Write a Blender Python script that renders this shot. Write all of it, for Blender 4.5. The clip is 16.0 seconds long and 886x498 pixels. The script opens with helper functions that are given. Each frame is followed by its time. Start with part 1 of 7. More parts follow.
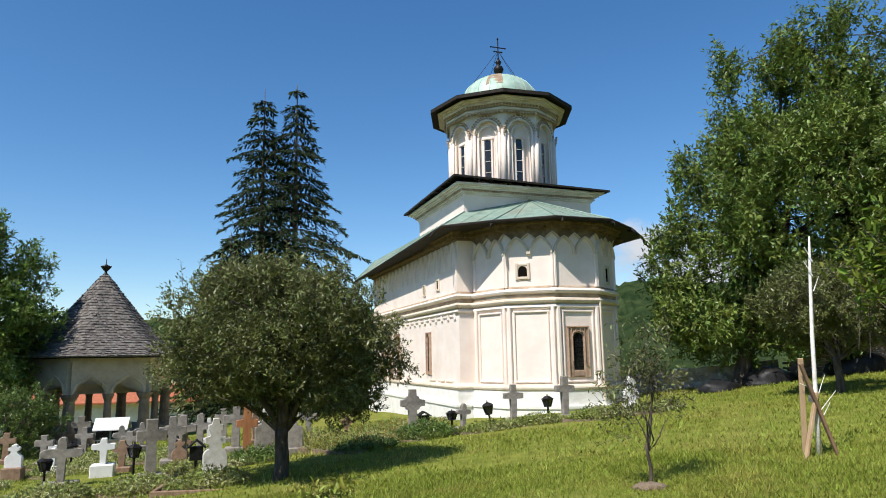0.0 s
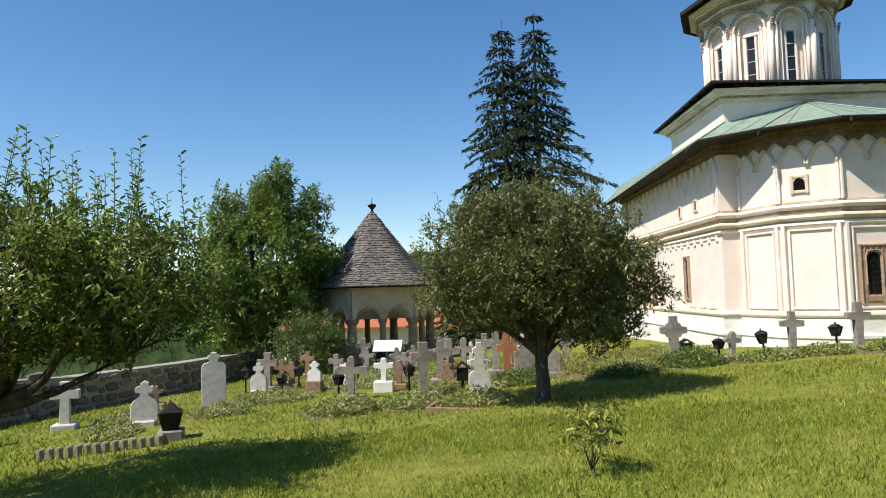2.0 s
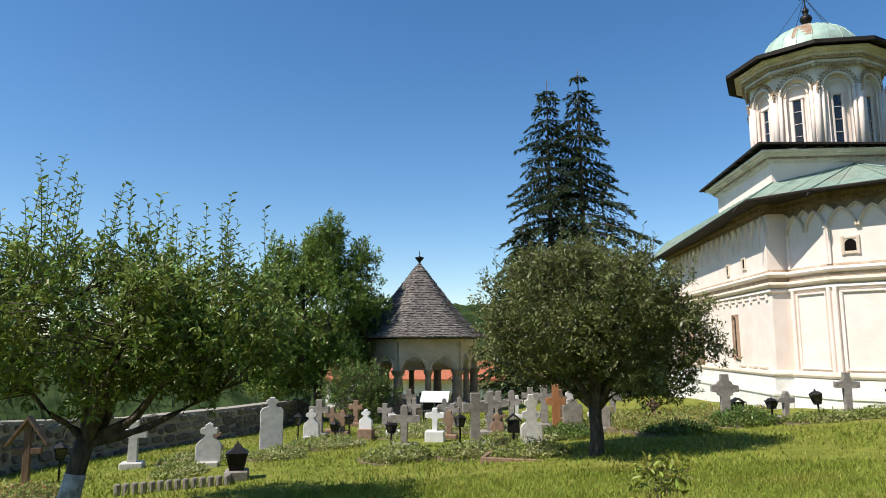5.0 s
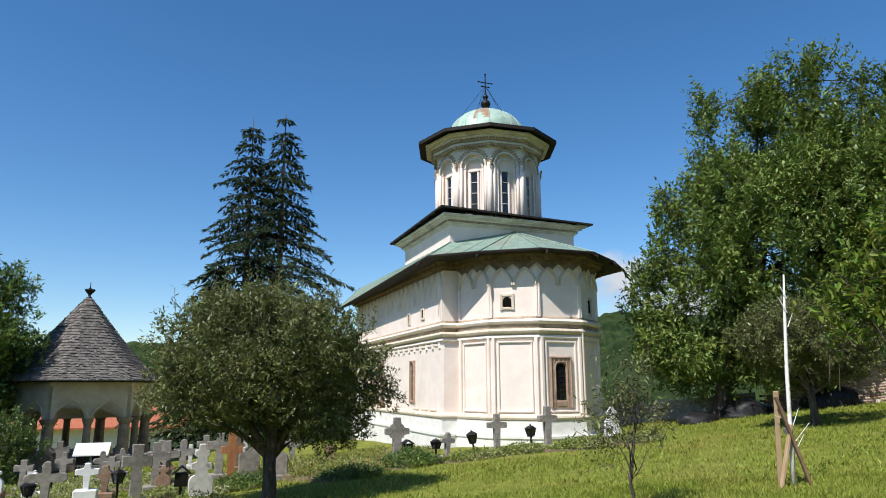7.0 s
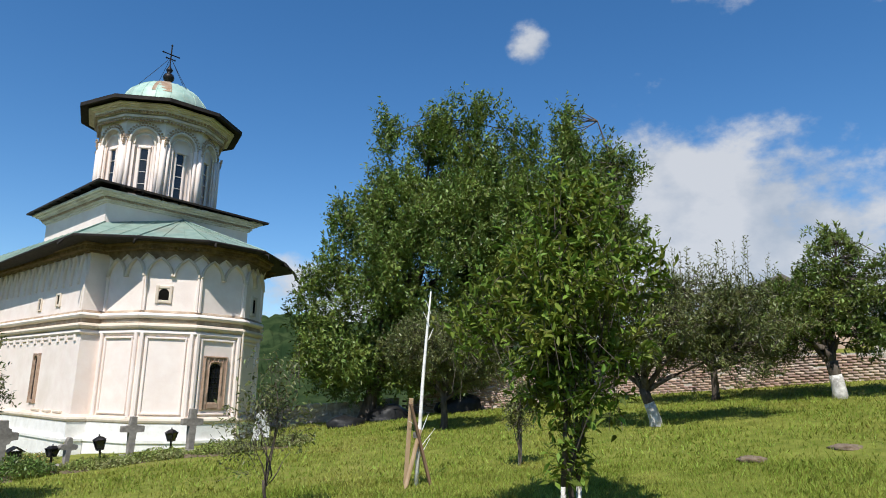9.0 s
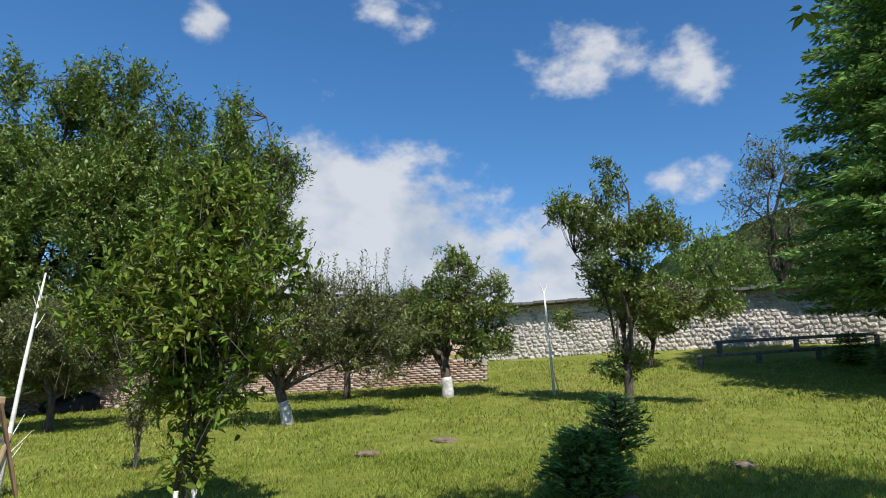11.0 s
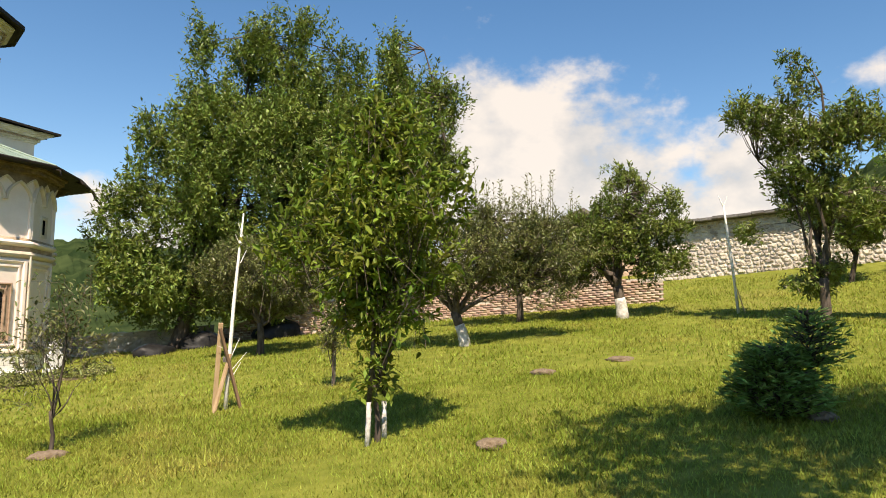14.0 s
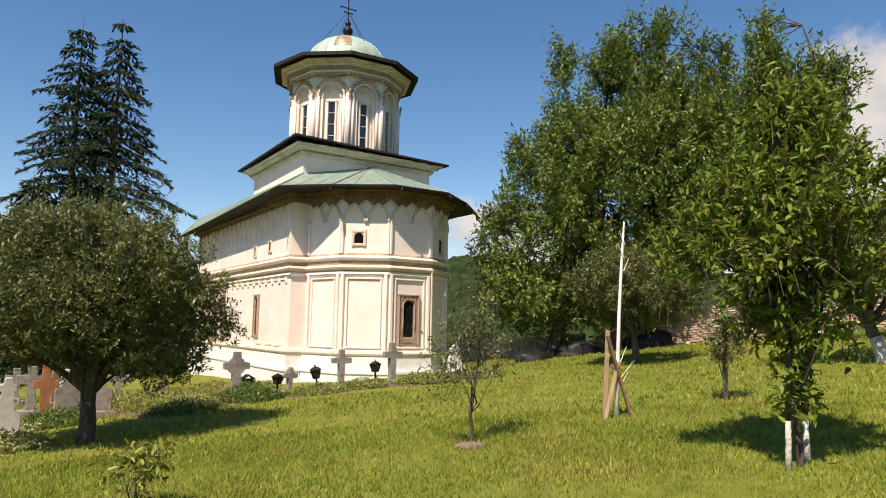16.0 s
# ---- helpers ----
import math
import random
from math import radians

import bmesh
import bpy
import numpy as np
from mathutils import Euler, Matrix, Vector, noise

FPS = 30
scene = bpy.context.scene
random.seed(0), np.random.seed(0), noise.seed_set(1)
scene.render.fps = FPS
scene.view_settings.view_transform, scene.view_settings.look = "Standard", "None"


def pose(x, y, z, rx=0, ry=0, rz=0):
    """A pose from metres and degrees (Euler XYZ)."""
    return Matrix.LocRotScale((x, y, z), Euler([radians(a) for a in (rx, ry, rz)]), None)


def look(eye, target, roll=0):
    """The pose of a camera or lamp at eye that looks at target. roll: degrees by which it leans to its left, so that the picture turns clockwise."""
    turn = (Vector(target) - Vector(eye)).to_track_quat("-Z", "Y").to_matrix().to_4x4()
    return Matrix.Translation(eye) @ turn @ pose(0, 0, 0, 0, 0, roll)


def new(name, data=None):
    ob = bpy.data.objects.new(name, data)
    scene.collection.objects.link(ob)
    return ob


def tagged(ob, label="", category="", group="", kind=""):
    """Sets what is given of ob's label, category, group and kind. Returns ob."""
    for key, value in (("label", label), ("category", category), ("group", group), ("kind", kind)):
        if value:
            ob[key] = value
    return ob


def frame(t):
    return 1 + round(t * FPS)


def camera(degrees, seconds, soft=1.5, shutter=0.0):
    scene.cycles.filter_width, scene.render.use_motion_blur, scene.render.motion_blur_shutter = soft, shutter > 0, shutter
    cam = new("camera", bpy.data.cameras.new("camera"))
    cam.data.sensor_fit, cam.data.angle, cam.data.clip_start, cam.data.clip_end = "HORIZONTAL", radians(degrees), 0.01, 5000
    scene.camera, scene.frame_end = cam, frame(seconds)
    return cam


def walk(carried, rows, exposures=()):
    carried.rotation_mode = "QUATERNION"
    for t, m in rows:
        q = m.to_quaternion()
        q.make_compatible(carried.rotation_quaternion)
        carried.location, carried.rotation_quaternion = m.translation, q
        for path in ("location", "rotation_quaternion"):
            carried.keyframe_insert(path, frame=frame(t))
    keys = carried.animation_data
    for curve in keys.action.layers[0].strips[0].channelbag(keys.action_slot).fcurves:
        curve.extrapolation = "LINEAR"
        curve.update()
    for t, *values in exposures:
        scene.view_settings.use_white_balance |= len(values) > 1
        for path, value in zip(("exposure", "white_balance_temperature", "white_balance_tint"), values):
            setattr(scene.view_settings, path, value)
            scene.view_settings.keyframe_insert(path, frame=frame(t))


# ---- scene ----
# seconds, eye x, y, z, yaw (to the left of +y), pitch, roll
PATH = [
    (0, -0, 0.005, 1.602, 0.33, 9.18, -0.97),
    (0.5, -0.035, 0.044, 1.607, 4.41, 7.82, -1.28),
    (1, -0.067, 0.124, 1.605, 9.42, 6.81, -1.49),
    (1.5, -0.122, 0.201, 1.597, 14.15, 4.81, -1.47),
    (2, -0.19, 0.276, 1.574, 21.14, 3.58, -1.62),
    (2.5, -0.269, 0.327, 1.559, 28.19, 2.87, -1.96),
    (3, -0.344, 0.317, 1.57, 33.89, 2.64, -1.65),
    (3.2, -0.369, 0.317, 1.57, 36.3, 2.55, -1.65),
    (3.7, -0.411, 0.21, 1.567, 38.532, 3.364, -1.288),
    (4.2, -0.408, -0.02, 1.551, 35.214, 5.133, -0.78),
    (4.75, -0.375, -0.279, 1.534, 27.968, 7.338, -0.298),
    (5.3, -0.337, -0.395, 1.537, 20, 8.9, -0.16),
    (5.5, -0.337, -0.395, 1.537, 17.15, 9.39, -0.16),
    (6, -0.296, -0.387, 1.56, 10.73, 10.08, -0.32),
    (6.5, -0.235, -0.361, 1.588, 4.79, 10.75, -0.33),
    (7, -0.152, -0.335, 1.599, -1.3, 11.55, -0.23),
    (7.5, -0.098, -0.279, 1.603, -8.09, 11.88, 0.11),
    (8, -0.023, -0.225, 1.609, -15.65, 12.16, 0.66),
    (8.5, 0.03, -0.189, 1.619, -22.5, 12.04, 0.78),
    (9, 0.098, -0.144, 1.639, -28.71, 11.9, 1.22),
    (9.5, 0.149, -0.115, 1.652, -34.47, 11.73, 1.28),
    (10, 0.189, -0.103, 1.654, -41.23, 12.23, 1.51),
    (10.2, 0.201, -0.103, 1.654, -44.7, 12.2, 1.51),
    (10.7, 0.215, -0.144, 1.651, -52.987, 12.457, 1.575),
    (11.25, 0.194, -0.259, 1.64, -62.236, 12.376, 1.491),
    (11.8, 0.162, -0.376, 1.629, -68.228, 11.622, 1.36),
    (12.3, 0.148, -0.423, 1.625, -67.9, 10.1, 1.3),
    (12.5, 0.148, -0.423, 1.625, -66.14, 9.01, 1.3),
    (13, 0.178, -0.354, 1.606, -56.78, 7.25, 1.62),
    (13.5, 0.202, -0.289, 1.593, -50.59, 6.41, 0.55),
    (14, 0.222, -0.235, 1.579, -43.63, 6.03, 0.39),
    (14.5, 0.225, -0.154, 1.574, -37.03, 5.89, 0.02),
    (15, 0.16, -0.051, 1.586, -25.88, 6.59, 0.11),
    (15.5, 0.064, -0.017, 1.554, -17.19, 7.21, 0.88),
    (16, -0.101, 0.015, 1.55, -13.93, 6.49, 1.01),
]


def eye_pose(x, y, z, yaw, pitch, roll):
    """A camera pose from its place and its three angles."""
    a, e = radians(yaw), radians(pitch)
    ahead = Vector((-math.sin(a) * math.cos(e), math.cos(a) * math.cos(e), math.sin(e)))
    return look((x, y, z), Vector((x, y, z)) + ahead, roll)


cam = camera(66.8, 16.0, soft=1.0)
EXPOSURES = [(0.0, 0.13, 6500, 10), (3.0, 0.25, 7000, 12), (7.0, 0.08, 6350, 10), (10.2, 0.0, 6250, 10), (12.5, 0.46, 7000, 12), (13.0, 0.5, 7600, 13), (14.0, 0.5, 8100, 14), (15.0, 0.38, 7950, 17), (16.0, 0.2, 7700, 17)]
walk(cam, [(t, eye_pose(*r)) for t, *r in PATH], EXPOSURES)

# ---------------------------------------------------------------- light
SUN_AZ, SUN_EL = 140.0, 54.0
to_sun = Vector((-math.sin(radians(SUN_AZ)) * math.cos(radians(SUN_EL)), math.cos(radians(SUN_AZ)) * math.cos(radians(SUN_EL)), math.sin(radians(SUN_EL))))
sun_data = bpy.data.lights.new("sun", "SUN")
sun_data.energy, sun_data.angle, sun_data.color = 5.5, radians(0.5), (1.0, 0.95, 0.87)
sun = new("sun", sun_data)
sun.matrix_world = look((0, 0, 60), Vector((0, 0, 60)) - to_sun)

world = bpy.data.worlds.new("sky")
scene.world = world
world.use_nodes = True
wn, wl = world.node_tree.nodes, world.node_tree.links
wn.clear()


def wmath(op, a, b=None, c=None, clamp=False):
    n = wn.new("ShaderNodeMath")
    n.operation, n.use_clamp = op, clamp
    for k, v in enumerate((a, b, c)):
        if v is None:
            continue
        if isinstance(v, (int, float)):
            n.inputs[k].default_value = v
        else:
            wl.new(v, n.inputs[k])
    return n.outputs[0]


sky_tex = wn.new("ShaderNodeTexSky")
sky_tex.sky_type, sky_tex.sun_disc = "NISHITA", False
sky_tex.sun_elevation, sky_tex.sun_rotation = radians(SUN_EL), radians(-SUN_AZ)
sky_tex.altitude, sky_tex.air_density, sky_tex.dust_density, sky_tex.ozone_density = 600, 1.0, 0.4, 2.0
coord = wn.new("ShaderNodeTexCoord")
split = wn.new("ShaderNodeSeparateXYZ")
wl.new(coord.outputs["Generated"], split.inputs[0])
neg_x = wmath("MULTIPLY", split.outputs[0], -1.0)
azim = wmath("MULTIPLY", wmath("ARCTAN2", neg_x, split.outputs[1]), 57.2958)
elev = wmath("MULTIPLY", wmath("ARCSINE", split.outputs[2]), 57.2958)
stretch = wn.new("ShaderNodeMapping")
stretch.inputs["Scale"].default_value = (1.0, 1.0, 1.5)
wl.new(coord.outputs["Generated"], stretch.inputs[0])


def wnoise(scale, detail, rough):
    n = wn.new("ShaderNodeTexNoise")
    n.inputs["Scale"].default_value, n.inputs["Detail"].default_value, n.inputs["Roughness"].default_value = scale, detail, rough
    wl.new(stretch.outputs[0], n.inputs["Vector"])
    return n.outputs["Fac"]


puff, fine = wnoise(9.0, 6.0, 0.55), wnoise(22.0, 5.0, 0.6)
# cloud banks: azimuth, elevation, half width, half height, thickness
CLOUDS = [(-47, 11, 8, 12, 1.0), (-55, 10, 10, 10, 1.15), (-61, 7, 9, 7, 1.0), (-68.5, 10.5, 5, 6.5, 1.0), (-79.5, 17.5, 6, 2.6, 0.22),
          (-36.5, 28.5, 3.0, 2.4, 0.55), (-71, 28, 8, 4, 0.42), (-79, 26, 5, 4, 0.42), (-16, 7, 4.5, 5, 0.45), (-22, 5, 9, 6, 0.6),
          (-53, 31, 8, 3, 0.15), (-120, 16, 18, 8, 0.7), (150, 14, 20, 6, 0.5)]
bank = None
for caz, cel, haz, hel, thick in CLOUDS:
    u = wmath("DIVIDE", wmath("SUBTRACT", azim, caz), haz)
    v = wmath("DIVIDE", wmath("SUBTRACT", elev, cel), hel)
    q = wmath("SUBTRACT", thick, wmath("ADD", wmath("MULTIPLY", u, u), wmath("MULTIPLY", v, v)))
    bank = q if bank is None else wmath("MAXIMUM", bank, q)
bank = wmath("MAXIMUM", bank, -1.5)
dens = wmath("ADD", wmath("MULTIPLY", bank, 0.8), wmath("MULTIPLY", wmath("SUBTRACT", puff, 0.5), 2.4))
dens = wmath("ADD", dens, wmath("MULTIPLY", wmath("SUBTRACT", fine, 0.5), 0.8))
cover = wn.new("ShaderNodeMapRange")
cover.interpolation_type = "SMOOTHSTEP"
cover.inputs["From Min"].default_value, cover.inputs["From Max"].default_value = -0.12, 0.55
cover.inputs["To Max"].default_value = 0.93
wl.new(dens, cover.inputs["Value"])
body = wn.new("ShaderNodeValToRGB")
body.color_ramp.elements[0].color, body.color_ramp.elements[1].color = (4.4, 4.9, 5.6, 1), (6.6, 6.7, 6.9, 1)
body.color_ramp.elements[0].position, body.color_ramp.elements[1].position = 0.36, 0.58
wl.new(puff, body.inputs[0])
sky_mix = wn.new("ShaderNodeMix")
sky_mix.data_type = "RGBA"
wl.new(cover.outputs[0], sky_mix.inputs["Factor"])
deep = wn.new("ShaderNodeHueSaturation")
deep.inputs["Saturation"].default_value, deep.inputs["Value"].default_value = 1.28, 1.4
wl.new(sky_tex.outputs[0], deep.inputs["Color"])
wl.new(deep.outputs[0], sky_mix.inputs["A"])
wl.new(body.outputs[0], sky_mix.inputs["B"])
back = wn.new("ShaderNodeBackground")
back.inputs["Strength"].default_value = 0.1
wl.new(sky_mix.outputs["Result"], back.inputs["Color"])
wout = wn.new("ShaderNodeOutputWorld")
wl.new(back.outputs[0], wout.inputs[0])

# ---------------------------------------------------------------- materials


def mat(name, c1, c2, scale=6.0, rough=0.8, metal=0.0, bump=0.3, bump_scale=30.0, c3=None, scale3=1.2, amount3=0.5, translucent=0.0, per_piece=0.0, per_island=0.0, coords="Object", stretch_z=1.0, spec=0.3):
    """Two colours mixed by fine noise, a third by broad noise, bump; optional variation from piece to piece and light through leaves."""
    m = bpy.data.materials.new(name)
    m.use_nodes = True
    nt = m.node_tree
    n, l = nt.nodes, nt.links
    b = n["Principled BSDF"]
    tc = n.new("ShaderNodeTexCoord")
    mp = n.new("ShaderNodeMapping")
    mp.inputs["Scale"].default_value = (1, 1, stretch_z)
    l.new(tc.outputs[coords], mp.inputs[0])

    def nz(s, d=5.0, r=0.6):
        t = n.new("ShaderNodeTexNoise")
        t.inputs["Scale"].default_value, t.inputs["Detail"].default_value, t.inputs["Roughness"].default_value = s, d, r
        l.new(mp.outputs[0], t.inputs["Vector"])
        return t.outputs["Fac"]

    ramp = n.new("ShaderNodeValToRGB")
    ramp.color_ramp.elements[0].position, ramp.color_ramp.elements[1].position = 0.35, 0.65
    ramp.color_ramp.elements[0].color, ramp.color_ramp.elements[1].color = (*c1, 1), (*c2, 1)
    l.new(nz(scale), ramp.inputs[0])
    colour = ramp.outputs[0]
    if c3:
        r3 = n.new("ShaderNodeMapRange")
        r3.inputs["From Min"].default_value, r3.inputs["From Max"].default_value, r3.inputs["To Max"].default_value = 0.5, 0.68, amount3
        l.new(nz(scale3, 6.0, 0.65), r3.inputs["Value"])
        mx = n.new("ShaderNodeMix")
        mx.data_type = "RGBA"
        l.new(r3.outputs[0], mx.inputs["Factor"])
        l.new(colour, mx.inputs["A"])
        mx.inputs["B"].default_value = (*c3, 1)
        colour = mx.outputs["Result"]
    for amount, node, socket in ((per_piece, "ShaderNodeObjectInfo", "Random"), (per_island, "ShaderNodeNewGeometry", "Random Per Island")):
        if amount:
            src = n.new(node)
            mr = n.new("ShaderNodeMapRange")
            mr.inputs["To Min"].default_value, mr.inputs["To Max"].default_value = 1 - amount, 1 + amount
            l.new(src.outputs[socket], mr.inputs["Value"])
            hs = n.new("ShaderNodeHueSaturation")
            l.new(mr.outputs[0], hs.inputs["Value"])
            mh = n.new("ShaderNodeMapRange")
            mh.inputs["To Min"].default_value, mh.inputs["To Max"].default_value = 0.5 - 0.06 * amount, 0.5 + 0.06 * amount
            l.new(src.outputs[socket], mh.inputs["Value"])
            l.new(mh.outputs[0], hs.inputs["Hue"])
            l.new(colour, hs.inputs["Color"])
            colour = hs.outputs[0]
    l.new(colour, b.inputs["Base Color"])
    b.inputs["Roughness"].default_value, b.inputs["Metallic"].default_value = rough, metal
    b.inputs["Specular IOR Level"].default_value = spec
    if bump:
        bp = n.new("ShaderNodeBump")
        bp.inputs["Strength"].default_value, bp.inputs["Distance"].default_value = bump, 0.02
        l.new(nz(bump_scale, 4.0), bp.inputs["Height"])
        l.new(bp.outputs[0], b.inputs["Normal"])
    if translucent:
        tr = n.new("ShaderNodeBsdfTranslucent")
        l.new(colour, tr.inputs["Color"])
        ms = n.new("ShaderNodeMixShader")
        ms.inputs[0].default_value = translucent
        l.new(b.outputs[0], ms.inputs[1])
        l.new(tr.outputs[0], ms.inputs[2])
        l.new(ms.outputs[0], n["Material Output"].inputs[0])
    return m


M_GRASS_GROUND = mat("lawn_ground", (0.125, 0.15, 0.022), (0.22, 0.235, 0.045), 3.0, 0.95, bump=0.8, bump_scale=60, c3=(0.29, 0.25, 0.08), scale3=0.35, amount3=0.45, spec=0.1)
M_BLADE = mat("grass_blade", (0.185, 0.235, 0.028), (0.295, 0.335, 0.056), 1.2, 0.6, bump=0, c3=(0.42, 0.33, 0.09), scale3=0.5, amount3=0.6, translucent=0.3, per_island=0.42, spec=0.25)
M_PLASTER = mat("white_plaster", (0.83, 0.705, 0.625), (0.885, 0.78, 0.70), 2.0, 0.9, bump=0.25, bump_scale=14, c3=(0.70, 0.60, 0.50), scale3=0.7, amount3=0.5)
M_PLINTH = mat("white_limewash", (0.80, 0.77, 0.72), (0.87, 0.85, 0.81), 4.0, 0.95, bump=0.6, bump_scale=10, c3=(0.55, 0.52, 0.47), scale3=2.2, amount3=0.35)
M_TRIM = mat("ochre_plaster", (0.60, 0.49, 0.38), (0.74, 0.65, 0.53), 3.0, 0.9, bump=0.3, bump_scale=20, c3=(0.55, 0.46, 0.34), scale3=1.5, amount3=0.5)
M_WEATHERED = mat("weathered_plaster", (0.66, 0.59, 0.50), (0.80, 0.745, 0.66), 3.0, 0.9, bump=0.3, bump_scale=16, c3=(0.44, 0.37, 0.30), scale3=1.6, amount3=0.55)
# weathered brown, with the shade under the eave also put into the colour
M_CORNICE = mat("brown_cornice_with_eave_shade", (0.15, 0.10, 0.06), (0.27, 0.19, 0.115), 5.0, 0.9, bump=0.5, bump_scale=30, c3=(0.09, 0.065, 0.045), scale3=2.0, amount3=0.6)
M_STAIN = mat("stained_tan_moulding", (0.33, 0.225, 0.145), (0.52, 0.40, 0.28), 4.0, 0.9, bump=0.4, bump_scale=24, c3=(0.70, 0.60, 0.48), scale3=1.2, amount3=0.5)
M_STONEFRAME = mat("carved_brown_stone", (0.34, 0.22, 0.15), (0.46, 0.33, 0.24), 8.0, 0.85, bump=0.5, bump_scale=40)
M_COPPER = mat("green_copper", (0.20, 0.29, 0.24), (0.30, 0.39, 0.32), 3.0, 0.6, metal=0.2, bump=0.15, bump_scale=9, c3=(0.30, 0.22, 0.14), scale3=0.9, amount3=0.35)
M_DOME = mat("pale_green_copper", (0.30, 0.45, 0.37), (0.46, 0.58, 0.48), 3.0, 0.6, metal=0.15, bump=0.15, bump_scale=9, c3=(0.34, 0.27, 0.2), scale3=1.1, amount3=0.4)
M_RUST = mat("rusty_copper", (0.28, 0.17, 0.10), (0.38, 0.30, 0.22), 5.0, 0.7, metal=0.2, bump=0.2)
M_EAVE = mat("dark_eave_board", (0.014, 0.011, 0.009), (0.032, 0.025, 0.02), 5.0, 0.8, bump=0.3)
M_IRON = mat("black_iron", (0.015, 0.014, 0.014), (0.035, 0.03, 0.028), 20.0, 0.45, metal=0.6, bump=0.2)
# near-black paint that stands in for the shade inside unglazed holes
M_HOLE_SHADE = mat("painted_hole_shade", (0.008, 0.007, 0.006), (0.015, 0.013, 0.011), 3.0, 1.0, bump=0, spec=0.0)
M_GLASS = mat("dark_glass", (0.01, 0.012, 0.015), (0.02, 0.022, 0.025), 2.0, 0.08, bump=0.02, spec=0.6)
M_SHINGLE = mat("grey_wood_shingle", (0.10, 0.088, 0.078), (0.19, 0.17, 0.155), 8.0, 0.9, bump=0.5, bump_scale=30, per_island=0.3)
M_PAV = mat("old_plaster", (0.46, 0.38, 0.27), (0.58, 0.50, 0.37), 2.5, 0.9, bump=0.4, bump_scale=18, c3=(0.28, 0.24, 0.19), scale3=1.2, amount3=0.5)
M_PAVSTONE = mat("old_column_stone", (0.19, 0.145, 0.105), (0.29, 0.23, 0.175), 4.0, 0.9, bump=0.5)
M_BARK = mat("grey_brown_bark", (0.055, 0.042, 0.033), (0.13, 0.105, 0.085), 14.0, 0.95, bump=1.0, bump_scale=26, stretch_z=0.3)
M_LIME = mat("limewashed_bark", (0.42, 0.40, 0.37), (0.72, 0.70, 0.66), 9.0, 0.95, bump=0.9, bump_scale=30, c3=(0.14, 0.11, 0.09), scale3=5.0, amount3=0.8)
M_SHOOT = mat("green_brown_shoot", (0.10, 0.10, 0.04), (0.18, 0.17, 0.07), 9.0, 0.8, bump=0)
M_BIRCH = mat("birch_bark", (0.78, 0.75, 0.70), (0.86, 0.84, 0.80), 12.0, 0.8, bump=0.4, c3=(0.30, 0.25, 0.20), scale3=9.0, amount3=0.4)
M_WOOD = mat("pale_timber", (0.42, 0.28, 0.16), (0.56, 0.40, 0.25), 10.0, 0.8, bump=0.4, stretch_z=0.2)
M_OLDWOOD = mat("brown_timber", (0.13, 0.08, 0.05), (0.24, 0.15, 0.09), 10.0, 0.85, bump=0.5, stretch_z=0.2)
M_GREYWOOD = mat("grey_timber", (0.10, 0.09, 0.08), (0.20, 0.185, 0.165), 10.0, 0.9, bump=0.5)
M_REDWOOD = mat("orange_stained_wood", (0.30, 0.12, 0.05), (0.42, 0.19, 0.08), 10.0, 0.7, bump=0.4, stretch_z=0.2)
M_GREYSTONE = mat("grey_gravestone", (0.20, 0.18, 0.155), (0.33, 0.30, 0.26), 9.0, 0.95, bump=0.3, bump_scale=60, c3=(0.12, 0.105, 0.085), scale3=3.0, amount3=0.6)
M_WHITESTONE = mat("pale_gravestone", (0.46, 0.44, 0.41), (0.62, 0.60, 0.56), 7.0, 0.9, bump=0.2, bump_scale=60, c3=(0.33, 0.31, 0.28), scale3=3.0, amount3=0.5)
M_WHITEPAINT = mat("white_painted_stone", (0.70, 0.69, 0.66), (0.80, 0.79, 0.77), 6.0, 0.8, bump=0.2)
M_BROWNSTONE = mat("brown_gravestone", (0.20, 0.125, 0.08), (0.32, 0.215, 0.145), 9.0, 0.95, bump=0.3, bump_scale=60)
M_WALLSTONE = mat("rubble_stone", (0.46, 0.405, 0.35), (0.66, 0.60, 0.53), 7.0, 0.95, bump=0.8, bump_scale=22, per_piece=0.3)
M_WALLSTONE_JOINED = mat("rubble_stone_rest", (0.46, 0.405, 0.35), (0.66, 0.60, 0.53), 7.0, 0.95, bump=0.8, bump_scale=22, per_island=0.3)
M_DARKSTONE = mat("mossy_river_stone", (0.12, 0.105, 0.085), (0.22, 0.195, 0.165), 8.0, 0.95, bump=0.8, bump_scale=22, per_piece=0.35)
M_MORTAR = mat("lime_mortar", (0.50, 0.455, 0.395), (0.63, 0.58, 0.51), 7.0, 0.95, bump=0.9, bump_scale=25)
M_DARKMORTAR = mat("dark_mortar", (0.25, 0.225, 0.19), (0.36, 0.33, 0.28), 7.0, 0.95, bump=0.9, bump_scale=25)
M_BRICK = mat("old_red_brick", (0.36, 0.235, 0.18), (0.50, 0.36, 0.29), 5.0, 0.95, bump=0.6, c3=(0.52, 0.46, 0.40), scale3=1.2, amount3=0.6, per_island=0.25)
M_SLAB = mat("grey_coping", (0.12, 0.115, 0.11), (0.2, 0.19, 0.18), 6.0, 0.9, bump=0.4, per_piece=0.2)
M_REDTILE = mat("red_roof_tile", (0.34, 0.10, 0.05), (0.46, 0.16, 0.08), 6.0, 0.85, bump=0.5, per_island=0.15)
M_SOIL = mat("dry_soil", (0.16, 0.115, 0.075), (0.26, 0.20, 0.14), 14.0, 1.0, bump=1.0, bump_scale=40)
